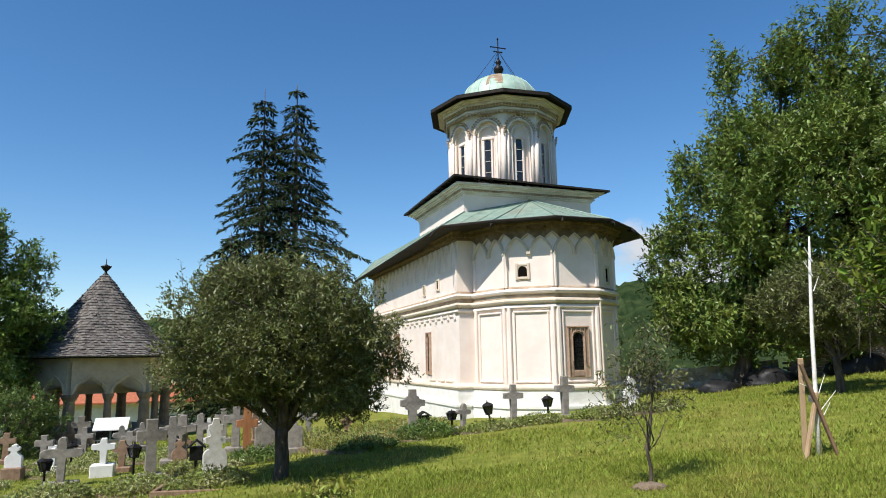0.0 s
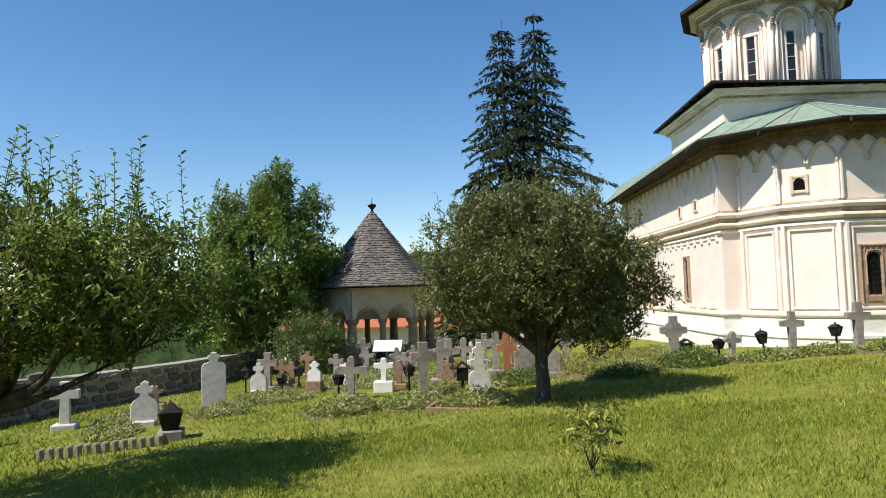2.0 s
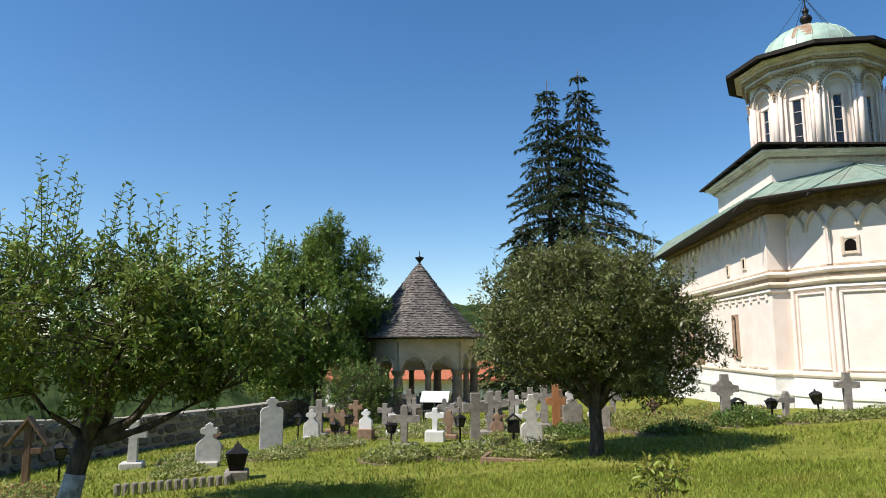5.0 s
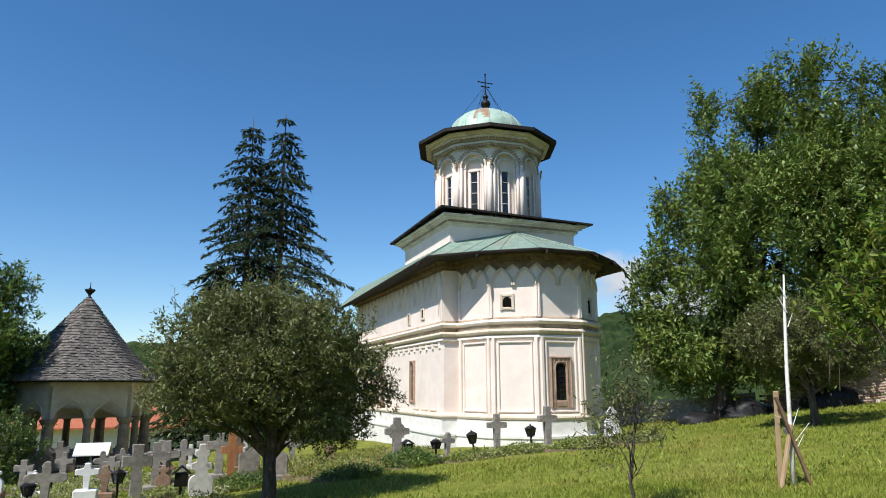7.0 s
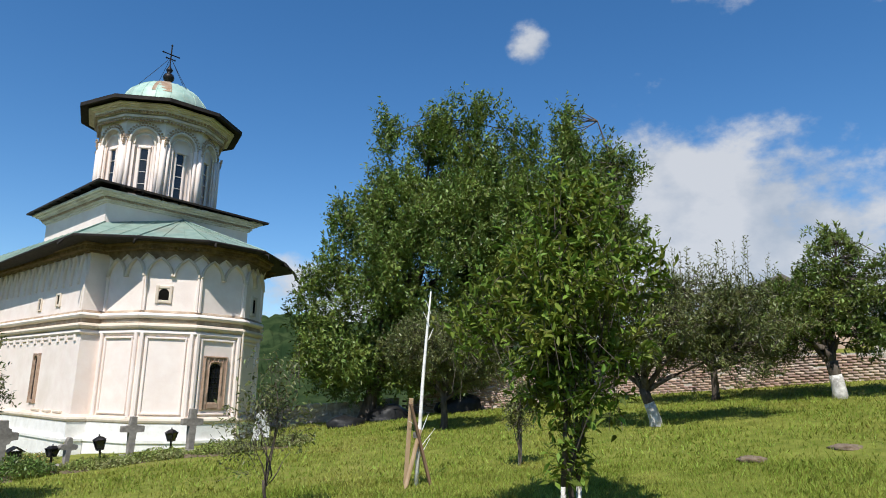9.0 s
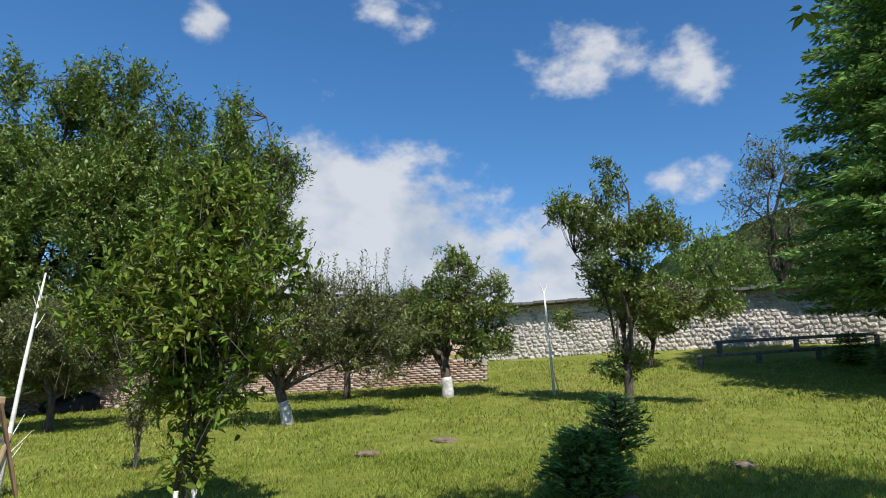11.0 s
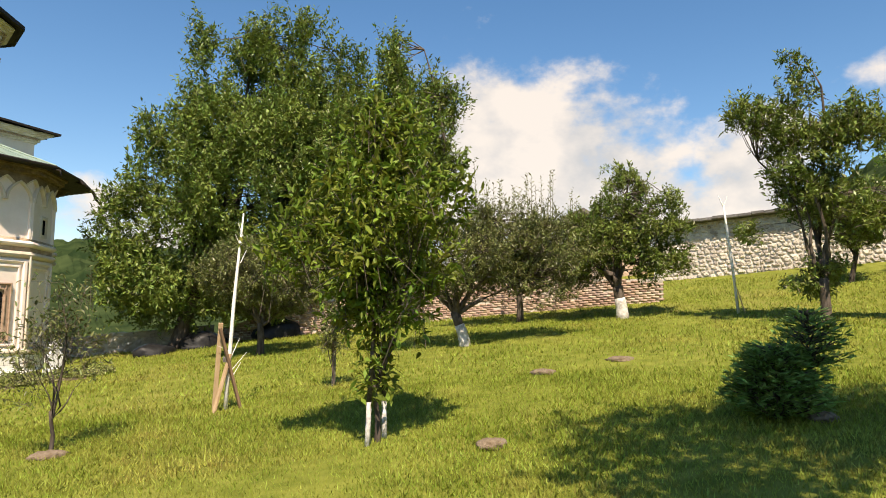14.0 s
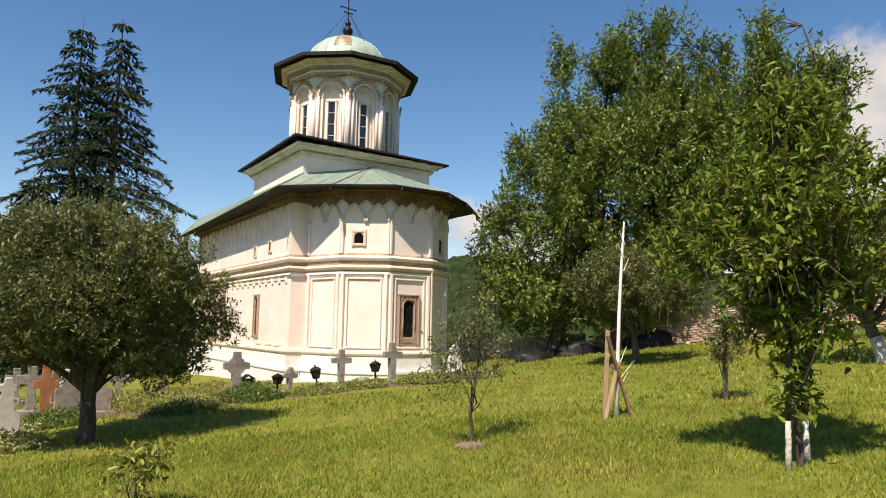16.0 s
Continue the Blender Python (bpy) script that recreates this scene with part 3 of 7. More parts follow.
# far wooded hills all round
RIDGE_AZ = [-180, -130, -100, -90, -84, -78, -74, -69, -60, -40, -25, -17, -5, 10, 25, 35, 50, 65, 90, 180]
RIDGE_EL = [7, 10, 17, 16, 14, 12, 9.5, 6, 4.5, 4.5, 5.2, 6.0, 5.0, 4.0, 3.4, 2.8, 1.2, 0.9, 3, 7]
rv, rf = [], []
naz, nel = 900, 36
for i in range(naz + 1):
    azd = -180 + 360 * i / naz
    e = np.interp(azd, RIDGE_AZ, RIDGE_EL)
    a = radians(azd)
    for j in range(nel):
        t = j / (nel - 1)
        d = 85 + 365 * t
        hgt = d * math.tan(radians(e)) * t**0.8 * (450 / d)
        bx, by = -math.sin(a) * d, math.cos(a) * d
        hgt += (noise.noise((bx * 0.05, by * 0.05, 0)) * 4.0 + noise.noise((bx * 0.16, by * 0.16, 5.0)) * 3.0 + noise.noise((bx * 0.4, by * 0.4, 9.0)) * 1.2) * min(1, t * 6)
        rv.append((-math.sin(a) * d, math.cos(a) * d, hgt + (gz(-math.sin(a) * 85, math.cos(a) * 85) - 3) * (1 - t)))
    if i:
        for j in range(nel - 1):
            o = i * nel + j
            rf.append((o - nel, o, o + 1, o - nel + 1))
hills = new("backdrop", mesh_from("backdrop", rv, rf, M_FOREST))
tagged(hills, "distant wooded hills in summer green", "hills", kind="structure")

# ---------------------------------------------------------------- church
AX, BX = Vector((-0.342, 0.940, 0)).normalized(), Vector((0.940, 0.342, 0)).normalized()
CORNER = Vector((0.50, 21.29, 0)) - 0.16 * BX
CH_Z = -0.45
church = thing("church", CORNER.x + 2.8 * BX.x + 4 * AX.x, CORNER.y + 2.8 * BX.y + 4 * AX.y, CH_Z, "white plastered orthodox church with drum tower and copper roofs", "church")
church_inv = church.matrix_basis.inverted()


def cpart(name, bm, material, label="", smooth=False, parent=None):
    """A part of the church, modelled in world places."""
    bm.transform(church_inv)
    return part(name, bm, material, parent or church, label, smooth)


NW, NL = 5.7, 11.2
APSE_C = CORNER + 2.85 * BX - 0.12 * AX
APSE_R = 2.34
EAVE = 5.5


def along(a, b, z=0.0):
    """A place a metres along the nave from its near end and b metres across."""
    v = CORNER + a * AX + b * BX
    return Vector((v.x, v.y, z))


def poly_dir(deg):
    t = radians(deg)
    return -AX * math.cos(t) + BX * math.sin(t)


def apse_outline(grow=0.0):
    """Outline of nave and apse in order, grown outwards."""
    pts = [along(NL + grow, -grow), along(-grow, -grow)]
    if grow < 0.45:
        pts.append(along(-grow, 2.85 - APSE_R - grow))
    for d in (-90, -54, -18, 18, 54, 90):
        q = APSE_C + (APSE_R + grow) * poly_dir(d)
        if grow >= 0.45 and d in (-90, 90):
            continue
        pts.append(Vector((q.x, q.y, 0)))
    if grow < 0.45:
        pts.append(along(-grow, 2.85 + APSE_R + grow))
    pts += [along(-grow, NW + grow), along(NL + grow, NW + grow)]
    return [(p.x, p.y) for p in pts]


bm = bmesh.new()
prism(bm, [(p.x, p.y) for p in (along(0, 0), along(0, NW), along(6.4, NW), along(6.4, 0))], CH_Z - 0.6, EAVE + 0.1)
cpart("nave_wall", bm, M_PLASTER)
bm = bmesh.new()
prism(bm, [(q.x, q.y) for q in [APSE_C + APSE_R * poly_dir(d) for d in (-90, -54, -18, 18, 54, 90)] + [along(0.6, 5.0), along(0.6, 0.7)]], CH_Z - 0.6, EAVE + 0.1)
cpart("apse_wall", bm, M_PLASTER)
# porch with open arches at the far end
def block(name, a0, a1, b0, b1, z0, z1, material):
    bm = bmesh.new()
    prism(bm, [(p.x, p.y) for p in (along(a0, b0), along(a0, b1), along(a1, b1), along(a1, b0))], z0, z1)
    return cpart(name, bm, material)


for b0, b1 in ((0.0, 0.35), (NW - 0.35, NW)):
    for a0, a1 in ((6.402, 6.75), (7.75, 8.1), (9.1, 9.45), (10.75, NL - 0.352)):
        block("porch_pier", a0, a1, b0, b1, 0.55, 2.6, M_PLASTER)
    block("porch_wall", 6.402, NL - 0.352, b0, b1, 2.6, EAVE + 0.1, M_PLASTER)
    block("porch_parapet", 6.402, NL - 0.352, b0, b1, CH_Z - 0.4, 0.55, M_PLASTER)
block("porch_end_wall", NL - 0.35, NL, 0, NW, CH_Z - 0.4, EAVE + 0.1, M_PLASTER)
for a0 in (6.75, 8.1, 9.45):
    bm = bmesh.new()
    m = Matrix.Translation(along(a0 + 0.5, 0.17, 0)) @ Matrix((( AX.x, BX.x, 0, 0), (AX.y, BX.y, 0, 0), (0, 0, 1, 0), (0, 0, 0, 1)))
    ring = [(0.5 * math.cos(radians(k)), 2.05 + 0.5 * math.sin(radians(k))) for k in range(0, 181, 15)]
    slab(bm, [(0.5, 2.62)] + ring + [(-0.5, 2.62)], 0.3, m)
    cpart("arch", bm, M_STONEFRAME, "brown stone porch arch")
for a0 in (6.7, 7.92, 9.27):
    bm = bmesh.new()
    tube(bm, [along(a0, -0.03, 0.5), along(a0, -0.03, 2.1)], 0.13, 10)
    cpart("porch_column", bm, M_STONEFRAME, "brown carved stone column", smooth=True)


def band(name, z0, z1, grow, material, label=""):
    bm = bmesh.new()
    prism(bm, apse_outline(grow), z0, z1)
    return cpart(name, bm, material, label)


band("plinth", CH_Z - 0.5, 0.18, 0.20, M_PLINTH, "whitewashed rough plinth")
band("plinth_step", 0.18, 0.60, 0.12, M_PLINTH)
band("plinth_edge", 0.10, 0.17, 0.235, M_PLINTH)


def moulding(name, profile, material, label=""):
    """A run of rounded moulding round nave and apse, from a profile of (height, projection)."""
    bm = bmesh.new()
    rings = [[bm.verts.new((x, y, z)) for x, y in apse_outline(g)] for z, g in profile]
    n = len(rings[0])
    for a, b in zip(rings, rings[1:]):
        for k in range(n):
            bm.faces.new((a[k], a[(k + 1) % n], b[(k + 1) % n], b[k]))
    return cpart(name, bm, material, label)


moulding("base_moulding", [(0.60, 0.10), (0.63, 0.15), (0.68, 0.17), (0.73, 0.15), (0.76, 0.07), (0.80, 0.0)], M_TRIM)
moulding("string_course", [(2.97, 0.0), (2.99, 0.05), (3.03, 0.08), (3.08, 0.065), (3.11, 0.03), (3.115, 0.0)], M_PLASTER, "rounded plaster string course")
moulding("string_course", [(3.12, 0.0), (3.14, 0.07), (3.17, 0.12), (3.22, 0.145), (3.27, 0.12), (3.30, 0.06), (3.31, 0.0)], M_TRIM, "rounded plaster string course")
moulding("string_groove", [(3.31, 0.0), (3.315, 0.035), (3.415, 0.045), (3.42, 0.0)], M_STAIN, "brown stained groove between mouldings")
moulding("string_course", [(3.42, 0.0), (3.43, 0.07), (3.46, 0.125), (3.51, 0.15), (3.56, 0.125), (3.585, 0.06), (3.59, 0.0)], M_PLASTER, "rounded plaster string course")
moulding("string_groove", [(3.59, 0.0), (3.595, 0.04), (3.65, 0.02), (3.66, 0.0)], M_STAIN)
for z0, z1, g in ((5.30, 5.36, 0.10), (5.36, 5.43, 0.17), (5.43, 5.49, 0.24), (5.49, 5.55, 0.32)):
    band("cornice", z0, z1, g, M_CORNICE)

# toothed brick rows under the eave
def outline_walk(pts, step):
    for (x0, y0), (x1, y1) in zip(pts, pts[1:]):
        L = math.hypot(x1 - x0, y1 - y0)
        for k in range(int(L / step)):
            t = (k + 0.5) * step / L
            yield x0 + (x1 - x0) * t, y0 + (y1 - y0) * t, math.atan2(y1 - y0, x1 - x0)


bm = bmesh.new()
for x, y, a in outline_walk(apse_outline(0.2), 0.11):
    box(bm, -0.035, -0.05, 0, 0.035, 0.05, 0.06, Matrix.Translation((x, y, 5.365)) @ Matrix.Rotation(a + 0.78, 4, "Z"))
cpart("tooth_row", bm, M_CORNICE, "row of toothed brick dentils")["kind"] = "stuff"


def facet(p0, p1):
    """A wall plane from p0 to p1 (seen left to right): its length and the map (u, v, out) to places."""
    p0, p1 = Vector((p0[0], p0[1], 0)), Vector((p1[0], p1[1], 0))
    d = (p1 - p0).normalized()
    out = Vector((d.y, -d.x, 0))
    return (p1 - p0).length, lambda u, v, o: Vector((p0.x + d.x * u + out.x * o, p0.y + d.y * u + out.y * o, v))


def ogee(u0, u1, v0, v1, n=9):
    """A pointed arch from (u0, v0) up to the middle and down to (u1, v0)."""
    mid, half = (u0 + u1) / 2, (u1 - u0) / 2
    A = math.pi / 3
    left = [(u0 + half * (1 - math.cos(k / (n - 1) * A)) / (1 - math.cos(A)), v0 + (v1 - v0) * math.sin(k / (n - 1) * A) / math.sin(A)) for k in range(n)]
    return left + [(2 * mid - u, v) for u, v in left[::-1][1:]]


def rib(name, pts, width, depth, at, material=M_PLASTER, label=""):
    """One raised rib as a part of its own."""
    bm = bmesh.new()
    ribbon(bm, pts, width, depth, at)
    return cpart(name, bm, material, label)


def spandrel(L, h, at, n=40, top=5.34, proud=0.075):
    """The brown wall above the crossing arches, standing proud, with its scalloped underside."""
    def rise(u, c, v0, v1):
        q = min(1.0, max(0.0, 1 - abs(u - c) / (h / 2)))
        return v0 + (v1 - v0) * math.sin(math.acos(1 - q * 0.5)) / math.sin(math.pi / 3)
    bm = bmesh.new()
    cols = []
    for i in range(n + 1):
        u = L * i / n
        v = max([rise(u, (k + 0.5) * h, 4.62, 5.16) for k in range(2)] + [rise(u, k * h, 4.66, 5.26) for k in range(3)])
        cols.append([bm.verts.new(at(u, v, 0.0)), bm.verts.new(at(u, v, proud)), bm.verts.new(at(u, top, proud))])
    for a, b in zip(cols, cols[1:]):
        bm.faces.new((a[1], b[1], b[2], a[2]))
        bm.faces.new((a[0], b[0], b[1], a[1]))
    # the dark brown here includes painted eave shade
    cpart("spandrel", bm, M_CORNICE, "brown weathered wall above the arches, darkened for eave shade")


apse_pts = [APSE_C + APSE_R * poly_dir(d) for d in (-90, -54, -18, 18, 54, 90)]
facets = [facet(a, b) for a, b in zip(apse_pts, apse_pts[1:])]
for L, at in facets:
    for u in (0.03, L - 0.03):
        rib("upper_pilaster", [(u, 3.64), (u, 4.75)], 0.075, 0.07, at)
    h = L / 2
    for k in range(2):
        rib("blind_arch", ogee(k * h + 0.03, (k + 1) * h - 0.03, 4.62, 5.14), 0.07, 0.10, at, M_TRIM, "pointed blind arch")
    # a second row of arches set half a bay over, seen above the crossings only
    for k in range(3):
        top_arch = [(u, v) for u, v in ogee(k * h - h / 2, k * h + h / 2, 4.66, 5.24, 21) if abs(u - k * h) < h * 0.29 and 0.0 <= u <= L]
        rib("rear_arch", top_arch, 0.05, 0.085, at, M_TRIM)
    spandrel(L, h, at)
    for u in (0.075, L - 0.075):
        rib("pilaster_shaft", [(u, 0.76), (u, 3.03)], 0.11, 0.085, at)
    for v in (0.86, 2.90):
        rib("panel_moulding", [(0.19, v), (L - 0.19, v)], 0.055, 0.05, at)
    for u in (0.22, L - 0.22):
        rib("panel_moulding", [(u, 0.86), (u, 2.90)], 0.05, 0.05, at)

# nave side wall: narrow arches above, stubs of dentils, slit windows
NLW, nat = facet(along(NL, 0), along(0, 0))
step = 0.56
k = 0
u = NLW - 0.04
while u > 0.5:
    rib("blind_arch", ogee(u - step + 0.02, u - 0.02, 4.60, 5.28, 6), 0.06, 0.08, nat)
    rib("arch_corbel", [(u, 3.66 if k == 0 else 4.42), (u, 4.66)], 0.065, 0.08, nat)
    u -= step
    k += 1
u = NLW - 0.35
while u > 4.9:
    rib("corbel", [(u, 2.80), (u, 3.03)], 0.16, 0.05, nat)
    rib("panel_moulding", [(u - 0.10, 2.92), (u - 0.50, 2.92)], 0.09, 0.035, nat)
    u -= 0.62
for u0 in (NLW - 0.9, NLW - 1.7, NLW - 2.6):
    rib("sill_course", [(u0 - 0.3, 0.83), (u0 + 0.3, 0.83)], 0.07, 0.05, nat, M_TRIM)


def wall_window(at, u, v0, v1, w, frame_w, carved=True, arch=True, bars=True, label="arched window in a carved stone frame", frame_mat=M_STONEFRAME):
    """A window: stone frame standing proud with a step, arched dark pane set back, iron bars."""
    e = new("window")
    e.parent = church
    tagged(e, label)

    def cp(name, bm, material, label=""):
        bm.transform(church_inv)
        return part(name, bm, material, e, label)
    bm = bmesh.new()
    ho, hi = w / 2 + frame_w, w / 2
    for uu in (u - (ho + hi) / 2, u + (ho + hi) / 2):
        ribbon(bm, [(uu, v0 - frame_w), (uu, v1 + frame_w)], frame_w, 0.05, at)
    for vv in (v0 - frame_w / 2, v1 + frame_w / 2):
        ribbon(bm, [(u - hi, vv), (u + hi, vv)], frame_w, 0.048, at)
    if arch:
        r = hi
        pts = [(u + r * math.cos(radians(a)), v1 - r + r * math.sin(radians(a))) for a in range(0, 181, 20)]
        a_in = [bm.verts.new(at(x, y, 0.03)) for x, y in [(u + hi, v1)] + pts[:5] + [(u, v1)]]
        bm.faces.new(a_in)
        b_in = [bm.verts.new(at(2 * u - x, y, 0.03)) for x, y in [(u + hi, v1)] + pts[:5] + [(u, v1)]]
        bm.faces.new(b_in)
    cp("frame", bm, frame_mat)
    if carved:
        bm = bmesh.new()
        for s in (-1, 1):
            ribbon(bm, [(u + s * (ho - 0.03), v0 - frame_w), (u + s * (ho - 0.03), v1 + frame_w)], 0.035, 0.085, at)
            ribbon(bm, [(u + s * (hi + 0.035), v0 + 0.25), (u + s * (hi + 0.035), v1 - 0.1), (u + s * (hi - 0.01), v1 + 0.02), (u, v1 + 0.05)], 0.03, 0.08, at)
        ribbon(bm, [(u - ho, v1 + frame_w - 0.03), (u + ho, v1 + frame_w - 0.03)], 0.035, 0.082, at)
        for q in (-0.6, -0.2, 0.2, 0.6):
            ribbon(bm, [(u + q * ho, v1 + 0.03), (u + q * ho, v1 + frame_w - 0.03)], 0.025, 0.07, at)
        cp("carving", bm, frame_mat)
    bm = bmesh.new()
    ring = [(u - hi, v0), (u + hi, v0), (u + hi, v1), (u - hi, v1)]
    bm.faces.new([bm.verts.new(at(x, y, 0.012)) for x, y in ring])
    # without bars the pane is a flat face blackened like an unlit recess
    cp("pane", bm, M_GLASS if bars else M_HOLE_SHADE, "dark window pane" if bars else "flat black face painted as an unlit hole")
    if bars:
        bm = bmesh.new()
        for q in (-0.5, 0, 0.5):
            ribbon(bm, [(u + q * hi, v0), (u + q * hi, v1)], 0.012, 0.028, at)
        vv = v0 + 0.12
        while vv < v1 - 0.05:
            ribbon(bm, [(u - hi, vv), (u + hi, vv)], 0.012, 0.026, at)
            vv += 0.14
        cp("window_bars", bm, M_IRON, "wrought iron grille")


L2, at2 = facets[2]
wall_window(at2, L2 * 0.48, 1.18, 2.26, 0.34, 0.20)
L1, at1 = facets[1]
wall_window(at1, L1 * 0.36, 3.95, 4.27, 0.27, 0.085, carved=False, bars=False, label="small arched attic window", frame_mat=M_TRIM)
L3, at3 = facets[3]
wall_window(at3, L3 * 0.55, 3.85, 4.27, 0.24, 0.09, carved=False, arch=False, bars=False, label="small attic window", frame_mat=M_TRIM)
wall_window(nat, NLW - 1.95, 3.93, 4.20, 0.20, 0.07, carved=False, arch=False, bars=False, label="small attic window", frame_mat=M_TRIM)
wall_window(nat, NLW - 3.45, 3.86, 4.18, 0.18, 0.05, carved=False, arch=False, bars=False, label="small attic window", frame_mat=M_TRIM)
wall_window(nat, NLW - 3.0, 1.12, 2.40, 0.26, 0.10, carved=True, label="narrow side window in a carved stone frame")
bm = bmesh.new()
tube(bm, [at2(L2 + 0.02, 3.3, 0.10), at2(L2 + 0.02, 0.3, 0.10)], 0.03, 6)
cpart("downpipe", bm, M_TRIM)
bm = bmesh.new()
tube(bm, [nat(NLW - 0.12, 4.3, 0.06), nat(NLW - 0.12, 3.7, 0.06)], 0.02, 6)
cpart("downpipe", bm, M_TRIM)


# roofs
def roof_shell(name, ring, top, thick, material, parent=None, label=""):
    """A sloping roof skin from an eave ring up to matching top places, with a thickness."""
    bm = bmesh.new()
    n = len(ring)
    lo = [bm.verts.new(p) for p in ring]
    hi = [bm.verts.new(p) for p in top]
    lo2 = [bm.verts.new(Vector(p) - Vector((0, 0, thick))) for p in ring]
    hi2 = [bm.verts.new(Vector(p) - Vector((0, 0, thick))) for p in top]
    for i in range(n - 1):
        bm.faces.new((lo[i], lo[i + 1], hi[i + 1], hi[i]))
        bm.faces.new((lo2[i], hi2[i], hi2[i + 1], lo2[i + 1]))
        bm.faces.new((lo[i], lo2[i], lo2[i + 1], lo[i + 1]))
    bmesh.ops.remove_doubles(bm, verts=bm.verts, dist=0.002)
    return cpart(name, bm, material, label, parent=parent)


OVER = 0.78
eave_ring = [along(NL + OVER, -OVER), along(-OVER * 0.9, -OVER)]
for d in (-54, -18, 18, 54):
    q = APSE_C + (APSE_R + OVER * 0.85) * poly_dir(d)
    eave_ring.append(Vector((q.x, q.y, 0)))
eave_ring += [along(-OVER * 0.9, NW + OVER), along(NL + OVER, NW + OVER)]
eave_ring = [Vector((p.x, p.y, EAVE + 0.10)) for p in eave_ring]
eave_ring[0].z -= 0.3
SQ = 4.75
SQ_B0 = 0.24
apex = along(0.0, SQ_B0 + SQ / 2, 6.78)
tops = [along(NL + OVER, SQ_B0 + 0.02, 6.35), along(0.0, SQ_B0 + 0.02, 6.25), apex, apex, apex, apex, along(0.0, SQ_B0 + SQ, 6.25), along(NL + OVER, SQ_B0 + SQ, 6.35)]
roof_shell("roof", eave_ring, tops, 0.05, M_COPPER, label="green weathered copper roof")
bm = bmesh.new()
for i, (p, q) in enumerate(zip(eave_ring, eave_ring[1:])):
    tube(bm, [p + Vector((0, 0, -0.02)), q + Vector((0, 0, -0.02))], 0.045, 6)
cpart("gutter", bm, M_EAVE, "dark metal gutter")
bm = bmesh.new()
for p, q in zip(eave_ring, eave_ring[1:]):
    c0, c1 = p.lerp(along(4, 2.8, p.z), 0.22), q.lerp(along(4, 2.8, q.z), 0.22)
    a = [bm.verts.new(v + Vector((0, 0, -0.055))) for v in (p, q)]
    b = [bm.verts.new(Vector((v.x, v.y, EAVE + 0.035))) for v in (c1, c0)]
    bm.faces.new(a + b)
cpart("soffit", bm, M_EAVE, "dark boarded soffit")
bm = bmesh.new()
for i in range(len(eave_ring)):
    tube(bm, [eave_ring[i] + Vector((0, 0, 0.02)), Vector(tops[i]) + Vector((0, 0, 0.02))], 0.02, 5)
for i in range(len(eave_ring) - 1):
    n = int((eave_ring[i + 1] - eave_ring[i]).length / 0.55)
    for k in range(1, n):
        t = k / n
        tube(bm, [eave_ring[i].lerp(eave_ring[i + 1], t) + Vector((0, 0, 0.012)), Vector(tops[i]).lerp(Vector(tops[i + 1]), t) + Vector((0, 0, 0.012))], 0.009, 4)
cpart("seam", bm, M_COPPER, "standing seams")["kind"] = "stuff"
bm = bmesh.new()
corner_e = eave_ring[6]
tube(bm, [corner_e, corner_e + Vector((0.10, 0.02, -0.12)), corner_e + Vector((0.14, 0.05, -0.25)), corner_e + Vector((0.30, 0.10, -0.38))], 0.05, 7)
cpart("spout", bm, M_EAVE)
bm = bmesh.new()
p = eave_ring[3].lerp(eave_ring[4], 0.12)
tube(bm, [p + Vector((0, 0, 0.0)), p + Vector((-0.02, -0.08, -0.16))], 0.035, 6)
cpart("spout", bm, M_EAVE)
bm = bmesh.new()
p = eave_ring[5].lerp(eave_ring[4], 0.1)
tube(bm, [p + Vector((0, 0, 0.0)), p + Vector((0.10, -0.05, -0.14))], 0.035, 6)
cpart("spout", bm, M_EAVE)
bm = bmesh.new()
p = eave_ring[1].lerp(eave_ring[0], 0.05)
tube(bm, [p + Vector((0, 0, -0.02)), p + Vector((-0.16, -0.05, -0.22))], 0.035, 6)
cpart("spout", bm, M_EAVE, "gutter spouts")

for i, dd in ((2, -54), (4, 18), (5, 54)):
    q = eave_ring[i]
    o_ = Vector((poly_dir(dd).x, poly_dir(dd).y, 0))
    bm = bmesh.new()
    tube(bm, [q - o_ * 0.15 + Vector((0, 0, -0.06)), q + o_ * 0.12 + Vector((0, 0, -0.12)), q + o_ * 0.16 + Vector((0, 0, -0.24))], 0.03, 7)
    cpart("rain_spout", bm, M_EAVE, "dark bent metal rain spout", smooth=True)
# square base of the tower
bm = bmesh.new()
prism(bm, [(p.x, p.y) for p in (along(0.01, SQ_B0), along(0.01, SQ_B0 + SQ), along(0.01 + SQ, SQ_B0 + SQ), along(0.01 + SQ, SQ_B0))], 5.6, 7.1)
cpart("tower_base", bm, M_PLASTER, "square whitewashed tower base")
for z0, z1, g in ((6.84, 6.90, 0.05), (6.90, 6.98, 0.11), (7.0, 7.06, 0.19), (7.06, 7.11, 0.27), (7.11, 7.165, 0.36)):
    bm = bmesh.new()
    prism(bm, [(p.x, p.y) for p in (along(0.01 - g, SQ_B0 - g), along(0.01 - g, SQ_B0 + SQ + g), along(SQ + g, SQ_B0 + SQ + g), along(SQ + g, SQ_B0 - g))], z0, z1)
    cpart("tower_cornice", bm, M_WEATHERED)
bm = bmesh.new()
sq_ring = [(p.x, p.y) for p in (along(SQ + 0.1, SQ_B0 - 0.12), along(-0.11, SQ_B0 - 0.12), along(-0.11, SQ_B0 + SQ + 0.12))]
